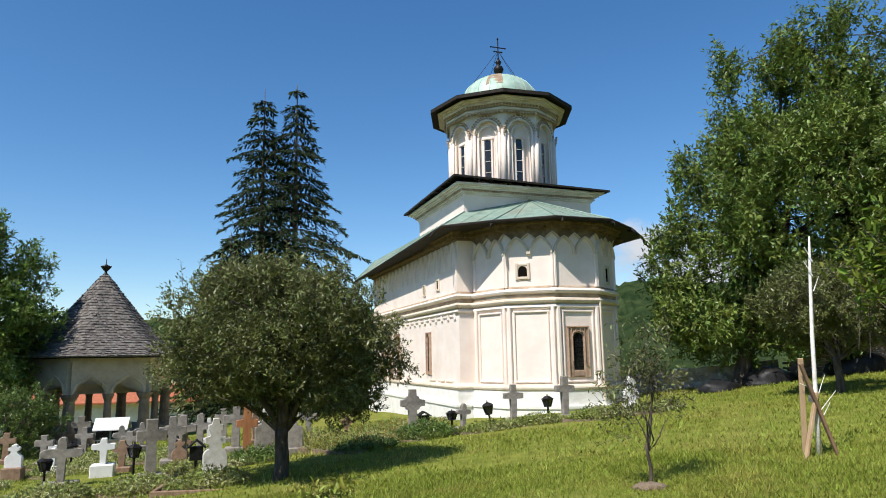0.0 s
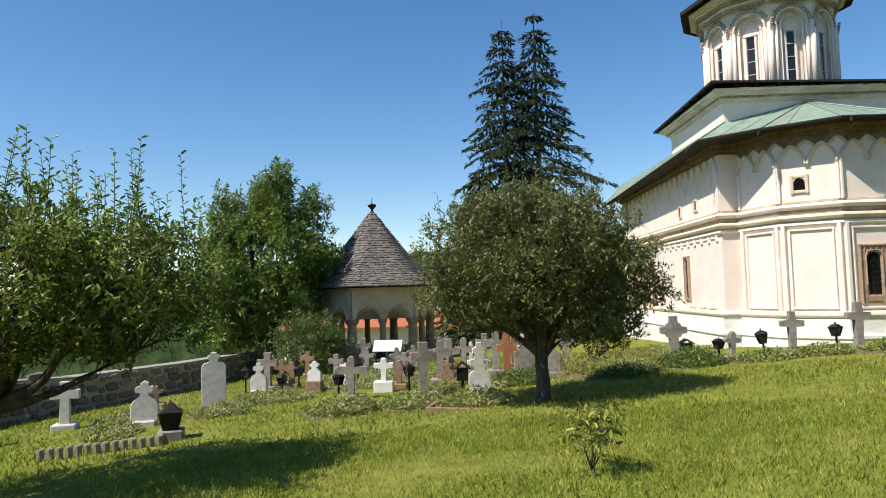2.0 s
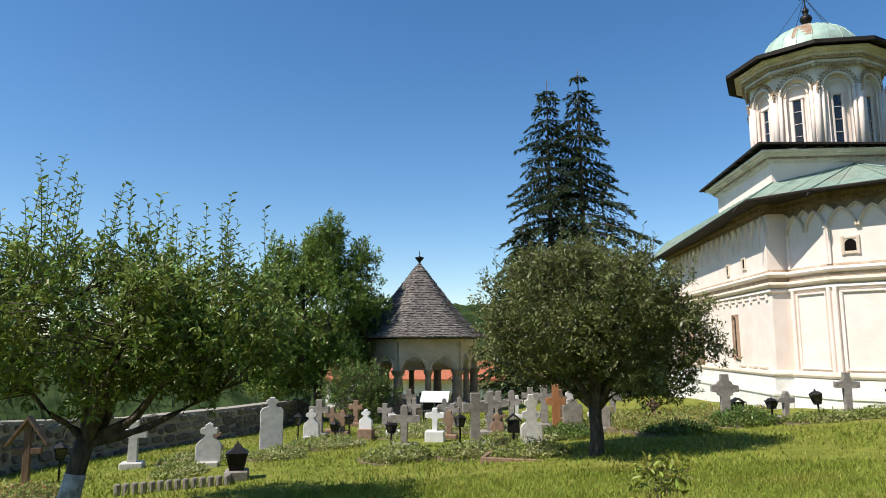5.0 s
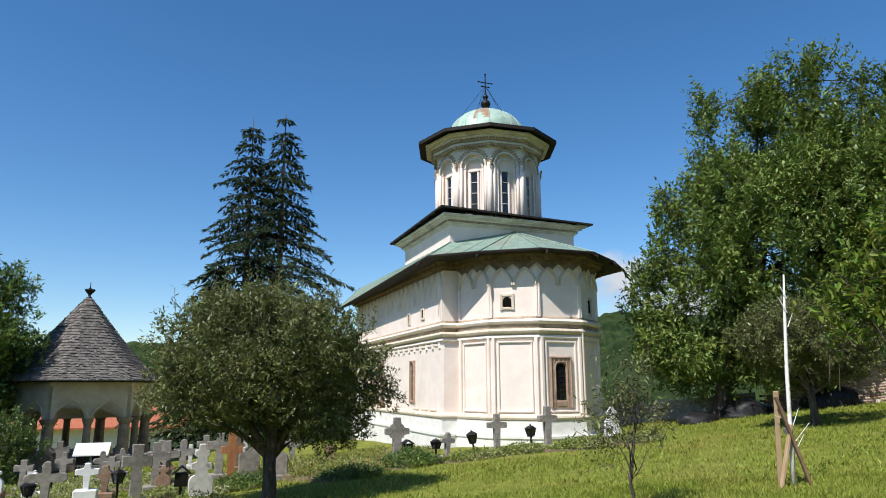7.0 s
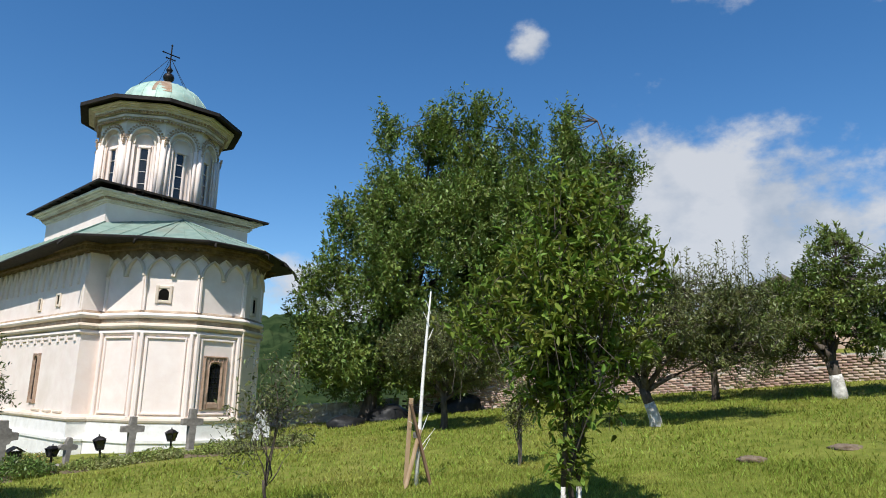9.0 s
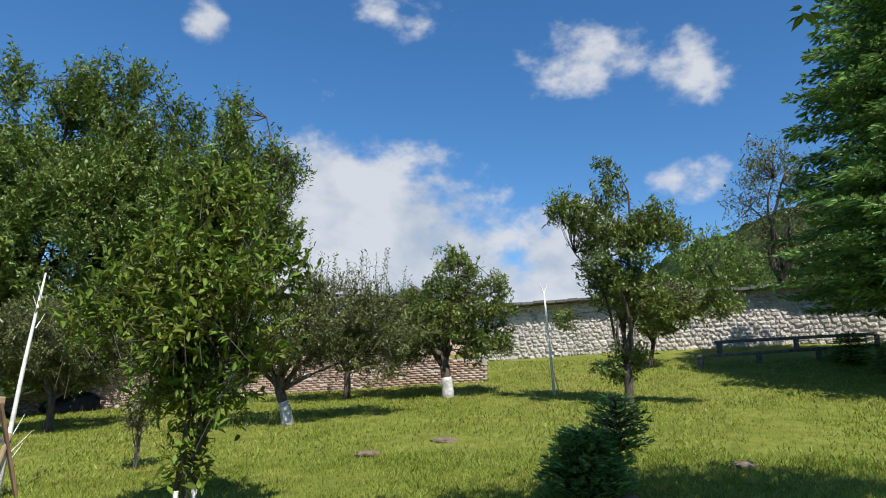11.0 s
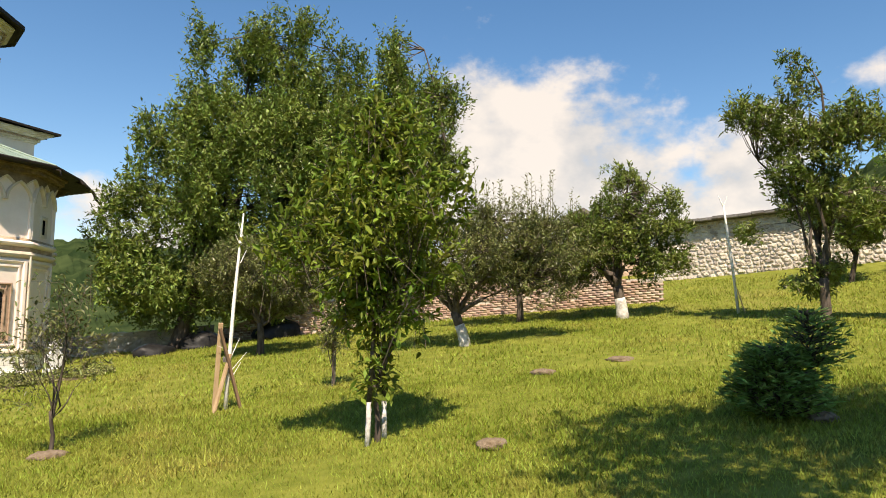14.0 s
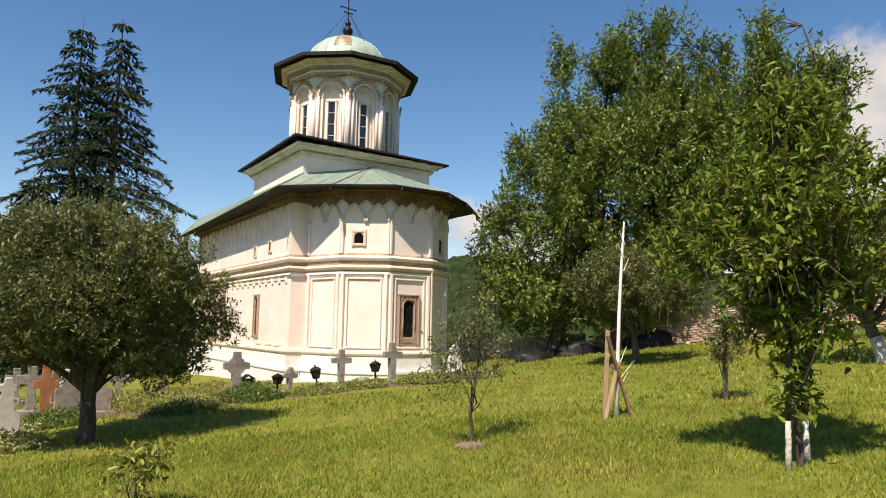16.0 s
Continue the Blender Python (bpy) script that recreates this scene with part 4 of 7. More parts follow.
for x, y, a in outline_walk(sq_ring, 0.10):
    box(bm, -0.03, -0.04, 0, 0.03, 0.04, 0.05, Matrix.Translation((x, y, 6.935)) @ Matrix.Rotation(a + 0.78, 4, "Z"))
cpart("tower_tooth_row", bm, M_STAIN)["kind"] = "stuff"
TC = along(SQ / 2, SQ_B0 + SQ / 2 + 0.12)
o = 0.50
sq_eave = [along(-o, SQ_B0 - o, 7.36), along(-o, SQ_B0 + SQ + o, 7.21), along(SQ + o, SQ_B0 + SQ + o, 7.26), along(SQ + o, SQ_B0 - o, 7.23)]
sq_top = [along(1.0, SQ_B0 + 1.0, 7.62), along(1.0, SQ_B0 + SQ - 1.0, 7.62), along(SQ - 1.0, SQ_B0 + SQ - 1.0, 7.62), along(SQ - 1.0, SQ_B0 + 1.0, 7.62)]
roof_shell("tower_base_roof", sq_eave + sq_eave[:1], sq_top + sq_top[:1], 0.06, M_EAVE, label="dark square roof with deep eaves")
bm = bmesh.new()
for i in range(4):
    p, q = sq_eave[i], sq_eave[(i + 1) % 4]
    for k in range(1, 9):
        e = p.lerp(q, k / 9)
        c = Vector((TC.x, TC.y, e.z))
        d = (c - e).normalized()
        bm = bmesh.new()
        tube(bm, [e + d * 0.03 + Vector((0, 0, -0.08)), e + d * 0.55 + Vector((0, 0, -0.04))], 0.03, 4)
        cpart("rafter_end", bm, M_EAVE)

# drum: ten facets, each a deep arched niche between round shafts
DR, DRI = 1.98, 1.83
DRUM_TURN = -22


def drum_ring(r):
    return [(p.x, p.y) for p in [TC + r * poly_dir(DRUM_TURN + 36 * k) for k in range(10)]]


bm = bmesh.new()
prism(bm, drum_ring(DRI), 7.2, 10.0)
cpart("drum_wall", bm, M_PLASTER, "ten sided plastered drum")
bm = bmesh.new()
prism(bm, drum_ring(DR - 0.01), 9.98, 10.6)
cpart("drum_head", bm, M_WEATHERED)
for z0, z1, r in ((10.05, 10.11, DR + 0.08), (10.11, 10.20, DR + 0.14), (10.24, 10.31, DR + 0.18), (10.31, 10.40, DR + 0.26), (10.40, 10.45, DR + 0.36), (10.45, 10.50, DR + 0.47)):
    bm = bmesh.new()
    prism(bm, drum_ring(r), z0, z1)
    cpart("drum_cornice", bm, M_WEATHERED)
for rr, zz in ((DR + 0.12, 10.0), (DR + 0.22, 10.245)):
    bm = bmesh.new()
    ring = drum_ring(rr)
    for x, y, a in outline_walk(ring + ring[:1], 0.11):
        box(bm, -0.035, -0.035, 0, 0.035, 0.035, 0.06, Matrix.Translation((x, y, zz)) @ Matrix.Rotation(a + 0.78, 4, "Z"))
    cpart("drum_tooth_course", bm, M_STAIN, "course of toothed bricks")["kind"] = "stuff"
NICHE = 0.43
SPRING = 9.30
drum_pts = [TC + DR * poly_dir(DRUM_TURN + 36 * k) for k in range(10)]
for k in range(10):
    L, at = facet(drum_pts[(k - 1) % 10], drum_pts[k])
    c = L / 2
    # the wall in front, open below the arch
    bm = bmesh.new()
    arc = [(c - NICHE * math.cos(math.pi * q / 16), SPRING + NICHE * 1.12 * math.sin(math.pi * q / 16)) for q in range(17)]
    edge_pts = [(0.0, 7.2), (c - NICHE, 7.2)] + arc + [(c + NICHE, 7.2), (L, 7.2)]
    cols = [(bm.verts.new(at(u, v, 0.0)), bm.verts.new(at(u, 10.02, 0.0)), bm.verts.new(at(u, v, -0.16))) for u, v in edge_pts]
    for a, b in zip(cols, cols[1:]):
        if (a[0].co - b[0].co).length > 0.001:
            if abs((a[1].co - b[1].co).length) > 0.001:
                bm.faces.new((a[0], b[0], b[1], a[1]))
            bm.faces.new((a[2], b[2], b[0], a[0]))
    cpart("niche_wall", bm, M_WEATHERED)
    for u, r in ((0.0, 0.085), (c - NICHE - 0.02, 0.05), (c + NICHE + 0.02, 0.05)):
        bm = bmesh.new()
        tube(bm, [at(u, 7.25, 0.0), at(u, SPRING + (0.1 if u == 0.0 else 0.0), 0.0)], r, 8)
        cpart("drum_shaft", bm, M_PLASTER, smooth=True)
    for s_ in (-1, 1):
        rib("drum_shaft", [(c + s_ * 0.33, 7.25), (c + s_ * 0.33, SPRING - 0.04)], 0.09, -0.04, at, M_PLASTER)
    rib("drum_arch", [(c - (NICHE + 0.03) * math.cos(radians(a)), SPRING + (NICHE + 0.03) * 1.12 * math.sin(radians(a))) for a in range(0, 181, 15)], 0.07, 0.045, at, M_WEATHERED, "stepped round arch")
    rib("drum_arch", [(c - 0.33 * math.cos(radians(a)), SPRING - 0.04 + 0.36 * math.sin(radians(a))) for a in range(0, 181, 15)], 0.07, -0.05, at, M_WEATHERED)
    bm = bmesh.new()
    for r, off in ((0.51, 0), (0.59, 5)):
        for a in range(5 + off, 178, 10):
            u, v = c - r * math.cos(radians(a)), SPRING + r * 1.12 * math.sin(radians(a))
            if 0.0 < u < L:
                box(bm, -0.026, -0.03, -0.026, 0.026, 0.03, 0.026, Matrix.Translation(at(u, v, 0.01)) @ Matrix.Rotation(radians(45 + 7 * a), 4, "Z"))
    for q in range(5):
        box(bm, -0.035, -0.035, 0, 0.035, 0.035, 0.05, Matrix.Translation(at(0.0, SPRING - 0.12 + 0.07 * q, 0.07 + 0.012 * q)) @ Matrix.Rotation(0.8 * q, 4, "Z"))
    cpart("drum_arch_teeth", bm, M_STAIN)["kind"] = "stuff"
    bm = bmesh.new()
    bm.faces.new([bm.verts.new(at(c + s_ * 0.105, v, -0.13)) for s_, v in ((-1, 7.5), (1, 7.5), (1, 9.12), (-1, 9.12))])
    cpart("drum_window", bm, M_GLASS, "tall narrow dark window")
    bm = bmesh.new()
    back = lambda u, v, o: at(u, v, o - 0.135)
    for s_ in (-1, 1):
        ribbon(bm, [(c + s_ * 0.15, 7.5), (c + s_ * 0.15, 9.2)], 0.07, 0.05, back)
    ribbon(bm, [(c - 0.2, 9.17), (c + 0.2, 9.17)], 0.08, 0.07, back)
    for vv in (7.95, 8.35, 8.75):
        ribbon(bm, [(c - 0.105, vv), (c + 0.105, vv)], 0.02, 0.03, back)
    cpart("drum_window_frame", bm, M_PLASTER)
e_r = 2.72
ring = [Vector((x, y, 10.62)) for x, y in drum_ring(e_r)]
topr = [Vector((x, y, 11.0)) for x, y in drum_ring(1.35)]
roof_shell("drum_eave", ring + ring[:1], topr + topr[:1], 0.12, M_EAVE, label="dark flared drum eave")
bm = bmesh.new()
prof = [(1.62, 10.9)] + [(1.50 * math.cos(radians(a)), 10.95 + 1.20 * math.sin(radians(a))) for a in range(0, 86, 8)] + [(0.1, 12.15)]
lathe(bm, prof, 20, Matrix.Translation((TC.x, TC.y, 0)))
cpart("dome", bm, M_DOME, "pale green copper dome", smooth=True)
bm = bmesh.new()
for k in range(20):
    a = k * math.tau / 20
    tube(bm, [(TC.x + (1.505 * math.cos(radians(q))) * math.cos(a), TC.y + (1.505 * math.cos(radians(q))) * math.sin(a), 10.95 + 1.205 * math.sin(radians(q))) for q in range(0, 86, 12)], 0.012, 4, cap=False)
cpart("dome_seam", bm, M_DOME)["kind"] = "stuff"
bm = bmesh.new()
v0 = [bm.verts.new((TC.x + 1.512 * math.cos(radians(q)) * math.cos(a), TC.y + 1.512 * math.cos(radians(q)) * math.sin(a), 10.955 + 1.212 * math.sin(radians(q)))) for a in (-2.0, -1.55) for q in range(20, 86, 8)]
h = len(v0) // 2
for i in range(h - 1):
    bm.faces.new((v0[i], v0[i + 1], v0[h + i + 1], v0[h + i]))
cpart("dome_patch", bm, M_RUST, "rust stained copper sheet")
bm = bmesh.new()
lathe(bm, [(0.22, 12.12), (0.16, 12.22), (0.08, 12.26), (0.08, 12.30), (0.17, 12.38), (0.20, 12.48), (0.16, 12.58), (0.06, 12.64), (0.10, 12.72), (0.12, 12.78), (0.06, 12.86), (0.03, 12.96)], 14, Matrix.Translation((TC.x, TC.y, 0)))
cpart("finial", bm, M_IRON, "turned metal finial", smooth=True)
bm = bmesh.new()
tube(bm, [(TC.x, TC.y, 12.86), (TC.x, TC.y, 13.74)], 0.025, 6)
for z, w in ((13.38, 0.30), (13.21, 0.16)):
    tube(bm, [(TC.x - BX.x * w, TC.y - BX.y * w, z), (TC.x + BX.x * w, TC.y + BX.y * w, z)], 0.022, 6)
    for s in (-1, 1):
        lathe(bm, [(0.005, z - 0.04), (0.04, z), (0.005, z + 0.04)], 6, Matrix.Translation((TC.x + s * BX.x * w, TC.y + s * BX.y * w, 0)))
lathe(bm, [(0.005, 13.68), (0.045, 13.73), (0.005, 13.79)], 6, Matrix.Translation((TC.x, TC.y, 0)))
for a in range(4):
    dx, dy = math.cos(0.5 + a * math.tau / 4), math.sin(0.5 + a * math.tau / 4)
    tube(bm, [(TC.x, TC.y, 13.26), (TC.x + dx * 0.55, TC.y + dy * 0.55, 12.51), (TC.x + dx * 1.1, TC.y + dy * 1.1, 11.78)], 0.009, 4)
cpart("roof_cross", bm, M_IRON, "wrought iron cross with stay chains")

# ---------------------------------------------------------------- pavilion
PX, PY = -13.0, 25.3
PZ = gz(PX, PY)
pav = thing("pavilion", PX, PY, PZ, "hexagonal open pavilion with plastered twin arches and shingle roof", "pavilion", turn=6)


def corner_at(r, k, n=6, off=0.5):
    a = (k + off) * math.tau / n
    return r * math.cos(a), r * math.sin(a)


bm = bmesh.new()
prism(bm, [corner_at(2.75, k) for k in range(6)], -0.5, 0.28)
prism(bm, [corner_at(2.58, k) for k in range(6)], 0.28, 0.48)
part("podium", bm, M_PAVSTONE, pav, "stepped stone podium")
PR = 2.36


def column(x, y, r):
    bm = bmesh.new()
    lathe(bm, [(r * 1.35, 0.46), (r * 1.35, 0.56), (r * 1.1, 0.62), (r, 0.68), (r * 0.92, 1.55), (r * 1.05, 1.59), (r * 1.4, 1.70), (r * 1.5, 1.78)], 12, Matrix.Translation((x, y, 0)))
    part("column", bm, M_PAVSTONE, pav, smooth=False)


for k in range(6):
    a, b = Vector((*corner_at(PR, k), 0)), Vector((*corner_at(PR, k + 1), 0))
    column(a.x, a.y, 0.19)
    mid = (a + b) / 2
    column(mid.x, mid.y, 0.13)
    d = (b - a).normalized()
    L = (b - a).length
    nrm = Vector((d.y, -d.x, 0))
    m = Matrix.Translation(mid) @ Matrix(((d.x, nrm.x, 0, 0), (d.y, nrm.y, 0, 0), (0, 0, 1, 0), (0, 0, 0, 1)))
    out = [(-L / 2, 3.02), (-L / 2, 1.78)]
    for cx in (-L / 4, L / 4):
        r = L / 4 - 0.13
        out += [(cx + r * math.cos(radians(q)), 1.78 + r * 0.95 * math.sin(radians(q)) + 0.10 * max(0, 1 - abs(q - 90) / 30)) for q in range(180, -1, -15)]
    out += [(L / 2, 1.78), (L / 2, 3.02)]
    bm = bmesh.new()
    slab(bm, out, 0.30, m)
    bmesh.ops.triangulate(bm, faces=[f for f in bm.faces if len(f.verts) > 4])
    part("arcade_wall", bm, M_PAV, pav, "worn cream plaster twin arches")
    for cx in (-L / 4, L / 4):
        r = L / 4 - 0.06
        for side in (-1, 1):
            bm = bmesh.new()
            ribbon(bm, [(cx + r * math.cos(radians(q)), 1.80 + r * 0.95 * math.sin(radians(q)) + 0.10 * max(0, 1 - abs(q - 90) / 30)) for q in range(180, -1, -15)], 0.07, 0.035, lambda u, v, o: m @ Vector((u, side * (0.15 + o), v)))
            part("arch_moulding", bm, M_PAV, pav)
bm = bmesh.new()
prism(bm, [corner_at(2.56, k) for k in range(6)], 2.86, 3.04)
part("cornice", bm, M_PAV, pav)
bm = bmesh.new()
prism(bm, [corner_at(2.86, k) for k in range(6)], 3.04, 3.09)
part("eave_board", bm, M_EAVE, pav, "dark eave board")
# shingles in courses, each its own small slab
PROF = [(2.84, 3.03), (2.38, 3.32), (1.96, 3.70), (1.55, 4.17), (1.15, 4.68), (0.76, 5.20), (0.42, 5.66), (0.10, 6.12)]
pr = np.array(PROF)
cum = np.r_[0, np.cumsum(np.hypot(np.diff(pr[:, 0]), np.diff(pr[:, 1])))]


def roof_at(s):
    return np.interp(s, cum, pr[:, 0]), np.interp(s, cum, pr[:, 1])


sv, sf = [], []
s = 0.0
while s < cum[-1] - 0.05:
    r0, z0 = roof_at(s)
    r1, z1 = roof_at(min(s + 0.24, cum[-1]))
    n = max(10, int(math.tau * r0 / 0.11))
    for k in range(n):
        a0, a1 = (k + 0.03 + 0.5 * (int(s / 0.13) % 2)) * math.tau / n, (k + 0.97 + 0.5 * (int(s / 0.13) % 2)) * math.tau / n
        lift = 0.022 + RNG.uniform(0, 0.018)
        dz = RNG.uniform(-0.02, 0.02)

        def oc(a, r):
            rr = r * (1 + 0.10 * (1 - math.cos(6 * a)) / 2 - 0.05)
            return rr * math.cos(a), rr * math.sin(a)
        o = len(sv)
        for a, r, z, h in ((a0, r0, z0, lift + 0.015), (a1, r0, z0, lift + 0.015), (a1, r1, z1, lift * 0.3), (a0, r1, z1, lift * 0.3)):
            x, y = oc(a, r + h * 0.6)
            sv.append((x, y, z + h + (dz if h > lift else 0)))
        for a, r, z in ((a0, r0, z0), (a1, r0, z0)):
            x, y = oc(a, r)
            sv.append((x, y, z - 0.005))
        sf += [(o, o + 1, o + 2, o + 3), (o + 4, o + 5, o + 1, o)]
    s += 0.13
roof = mpart("roof", mesh_from("roof", sv, sf, M_SHINGLE), pav, "grey weathered wooden shingles")
roof["kind"] = "stuff"
bm = bmesh.new()
lathe(bm, [(r * 0.93, z - 0.04) for r, z in PROF], 24)
part("roof_deck", bm, M_EAVE, pav)
bm = bmesh.new()
lathe(bm, [(r, z - 0.30) for r, z in ((0.13, 6.36), (0.10, 6.46), (0.05, 6.50), (0.05, 6.56), (0.17, 6.70), (0.20, 6.76), (0.06, 6.80), (0.02, 6.84), (0.012, 7.05))], 10)
part("finial", bm, M_IRON, pav, "dark metal vase finial", smooth=True)

# ---------------------------------------------------------------- house beyond the pavilion
HX, HY = -21.8, 45.0
hz = gz(HX, HY) + 1.0
house = thing("house", HX, HY, hz, "low white house with red tiled roof", "house", turn=18)
bm = bmesh.new()
box(bm, -7, -3, -2.5, 7, 3, 2.25)
part("wall", bm, M_PLINTH, house)
bm = bmesh.new()
slab(bm, [(-3.6, 2.15), (0, 3.3), (3.6, 2.15), (3.6, 2.05), (0, 3.15), (-3.6, 2.05)], 14.6, Matrix.Rotation(radians(90), 4, "Z"))
part("roof", bm, M_REDTILE, house, "red clay tile roof")
for k in range(3):
    bm = bmesh.new()
    box(bm, -3.6 + 3.2 * k, -3.06, 0.3, -2.7 + 3.2 * k, -2.98, 1.2, bevel=0.01)
    part("window", bm, M_GLASS, house)
for k, xx in enumerate((-3.0, 2.4)):
    bm = bmesh.new()
    box(bm, xx, -0.3, 2.9, xx + 0.5, 0.3, 3.8, bevel=0.03)
    part("chimney", bm, M_PLINTH, house)

# ---------------------------------------------------------------- walls
STONES = []
for k in range(7):
    bm = bmesh.new()
    bmesh.ops.create_icosphere(bm, subdivisions=1, radius=0.5)
    r2 = random.Random(k)
    for v in bm.verts:
        c = v.co
        c.x = max(-0.46, min(0.46, c.x * 1.25 + r2.uniform(-0.07, 0.07)))
        c.z = max(-0.46, min(0.46, c.z * 1.25 + r2.uniform(-0.07, 0.07)))
        c.y = max(-0.45, min(0.45, c.y * 1.1 + r2.uniform(-0.05, 0.05)))
    me = bpy.data.meshes.new("stone")
    bm.to_mesh(me)
    bm.free()
    STONES.append(me)


def stones_of(material):
    out = []
    for me in STONES:
        m = me.copy()
        m.materials.clear()
        m.materials.append(material)
        out.append(m)
    return out


def stone_wall(name, line, heights, thick, label, core, stone_mat, side, limit, mean=0.26, rest_mat=None, coping=None, seed=3):
    """A rubble wall along a line of (x, y): mortar core, stones set in courses on one face, coping slabs."""
    rng = np.random.default_rng(seed)
    x0, y0 = line[0]
    wall = thing(name, x0, y0, gz(x0, y0), label, "wall", kind="structure")
    inv = Matrix.Translation((-x0, -y0, -gz(x0, y0)))
    meshes = stones_of(stone_mat)
    made, rv, rf = 0, [], []
    base_v = [np.array([v.co[:] for v in me.vertices]) for me in STONES]
    base_f = [[tuple(p.vertices) for p in me.polygons] for me in STONES]
    bm = bmesh.new()
    cop = []
    for (xa, ya), (xb, yb), ha, hb in zip(line, line[1:], heights, heights[1:]):
        L = math.hypot(xb - xa, yb - ya)
        dx, dy = (xb - xa) / L, (yb - ya) / L
        nx, ny = (dy * side, -dx * side)
        seg = max(1, int(L / 1.0))
        for k in range(seg):
            t0, t1 = k / seg, (k + 1) / seg
            c = []
            for t in (t0, t1):
                px, py, h = xa + dx * L * t, ya + dy * L * t, ha + (hb - ha) * t
                zb = gz(px, py)
                c.append((px, py, zb, h))
            v = []
            for px, py, zb, h in c:
                for o in (0.03, -thick):
                    for z in (zb - 0.5, zb + h - 0.02):
                        v.append(bm.verts.new((px + nx * (o - 0.05), py + ny * (o - 0.05), z)))
            for f in ((0, 1, 5, 4), (2, 6, 7, 3), (1, 3, 7, 5), (0, 2, 3, 1), (4, 5, 7, 6)):
                bm.faces.new([v[i] for i in f])
        z_off = -0.05
        while z_off < max(ha, hb) - 0.06:
            ch = mean * rng.uniform(0.5, 0.95)
            s = rng.uniform(-0.1, 0.1)
            while s < L:
                w = mean * rng.uniform(0.5, 1.8)
                t = min(1, max(0, (s + w / 2) / L))
                px, py, h = xa + dx * (s + w / 2), ya + dy * (s + w / 2), ha + (hb - ha) * t
                if z_off + ch * 0.7 < h and s + w < L + 0.1:
                    k = int(rng.integers(len(STONES)))
                    m = Matrix.Translation((px - nx * 0.05, py - ny * 0.05, gz(px, py) + z_off + ch / 2 + rng.normal() * 0.16 * ch)) @ Matrix.Rotation(math.atan2(dy, dx), 4, "Z") @ Matrix.Rotation(rng.normal() * 0.12, 4, "Y") @ Matrix.Diagonal((w * rng.uniform(0.85, 1.05), 0.20 + rng.uniform(0, 0.05), ch * rng.uniform(0.75, 1.25), 1))
                    if made < limit:
                        o = new("stone", meshes[k])
                        o.parent = wall
                        o.matrix_basis = inv @ m
                        made += 1
                    else:
                        mm = np.array(inv @ m)
                        q = base_v[k] @ mm[:3, :3].T + mm[:3, 3]
                        off = len(rv)
                        rv.extend(q.tolist())
                        rf.extend(tuple(i + off for i in f) for f in base_f[k])
                s += w
            z_off += ch
        if coping:
            n = max(1, int(L / 0.42))
            for k in range(n):
                t = (k + 0.5) / n
                cop.append((xa + dx * L * t, ya + dy * L * t, gz(xa + dx * L * t, ya + dy * L * t) + ha + (hb - ha) * t, math.atan2(dy, dx), L / n * 0.97, math.atan2((gz(xb, yb) + hb) - (gz(xa, ya) + ha), L)))
    bm.transform(inv)
    part("mortar_core", bm, core, wall)
    if rf:
        r = mpart("stonework", mesh_from("stonework", rv, rf, rest_mat or stone_mat), wall)
        r["kind"] = "stuff"
    if coping:
        bmc = bmesh.new()
        box(bmc, -0.5, -0.5, 0, 0.5, 0.5, 1, bevel=0.03)
        cm = bpy.data.meshes.new("coping_slab")
        bmc.to_mesh(cm)
        bmc.free()
        cm.materials.append(coping)
        for x, y, z, a, w, sl in cop:
            o = new("coping_slab", cm)
            o.parent = wall
            o.matrix_basis = inv @ Matrix.Translation((x, y, z - 0.01)) @ Matrix.Rotation(a, 4, "Z") @ Matrix.Rotation(-sl, 4, "Y") @ Matrix.Rotation(rng.normal() * 0.03, 4, "X") @ Matrix.Diagonal((w, thick + 0.35, 0.10, 1))
    return wall


# ---------------------------------------------------------------- trees
broadleaf("apple_tree", -8.03, 5.41, 1.15, 4.3, [(0.1, 0.1, 2.55, 2.2, 2.2, 0.95), (-0.9, -1.0, 2.3, 1.1, 1.1, 0.65), (1.0, 1.2, 2.4, 1.3, 1.3, 0.9)], 0.125, 40000, 0.047, L_APPLEFRESH,
          "broad apple tree with whitewashed leaning trunk", lime=1, lean=(0.16, 0.22), clumps=330, clump_r=0.16, shoots=150, shoot_h=1.25, seed=11, twig=0.34, rise=0.55, twigs=8, fine=True)
broadleaf("apple_tree", -2.96, 12.13, 0.85, 4.0, [(-0.1, 0.0, 2.45, 2.0, 2.0, 1.25), (-0.9, -0.3, 2.1, 1.3, 1.3, 0.8), (0.8, 0.4, 1.95, 1.3, 1.3, 1.0), (-0.3, 0.2, 3.2, 1.3, 1.3, 0.7)], 0.125, 90000, 0.044, L_APPLE,
          "round apple tree with dense grey green crown", clumps=620, clump_r=0.15, shoots=80, shoot_h=0.8, seed=12, lean=(0.02, 0.0), twig=0.30, rise=0.4, twigs=9)
broadleaf("linden_tree", -15.9, 22.2, 1.6, 8.3, [(-0.2, 0, 4.1, 2.7, 2.7, 2.3), (0.1, 0, 6.8, 0.9, 0.9, 1.3), (-1.3, -0.8, 5.7, 0.8, 0.8, 1.4), (1.3, 0.9, 5.6, 0.8, 0.8, 1.5), (-0.6, 0.6, 6.2, 0.7, 0.7, 1.2), (0.2, -0.4, 2.6, 2.0, 2.0, 1.2), (-1.4, -0.4, 2.0, 1.8, 1.8, 1.2)], 0.2, 78000, 0.088, L_LINDEN,
          "leafy bright green linden tree beside the pavilion", clumps=540, clump_r=0.20, seed=13, twig=0.55, rise=0.5, twigs=9, tall=1.2, droop=0.1)
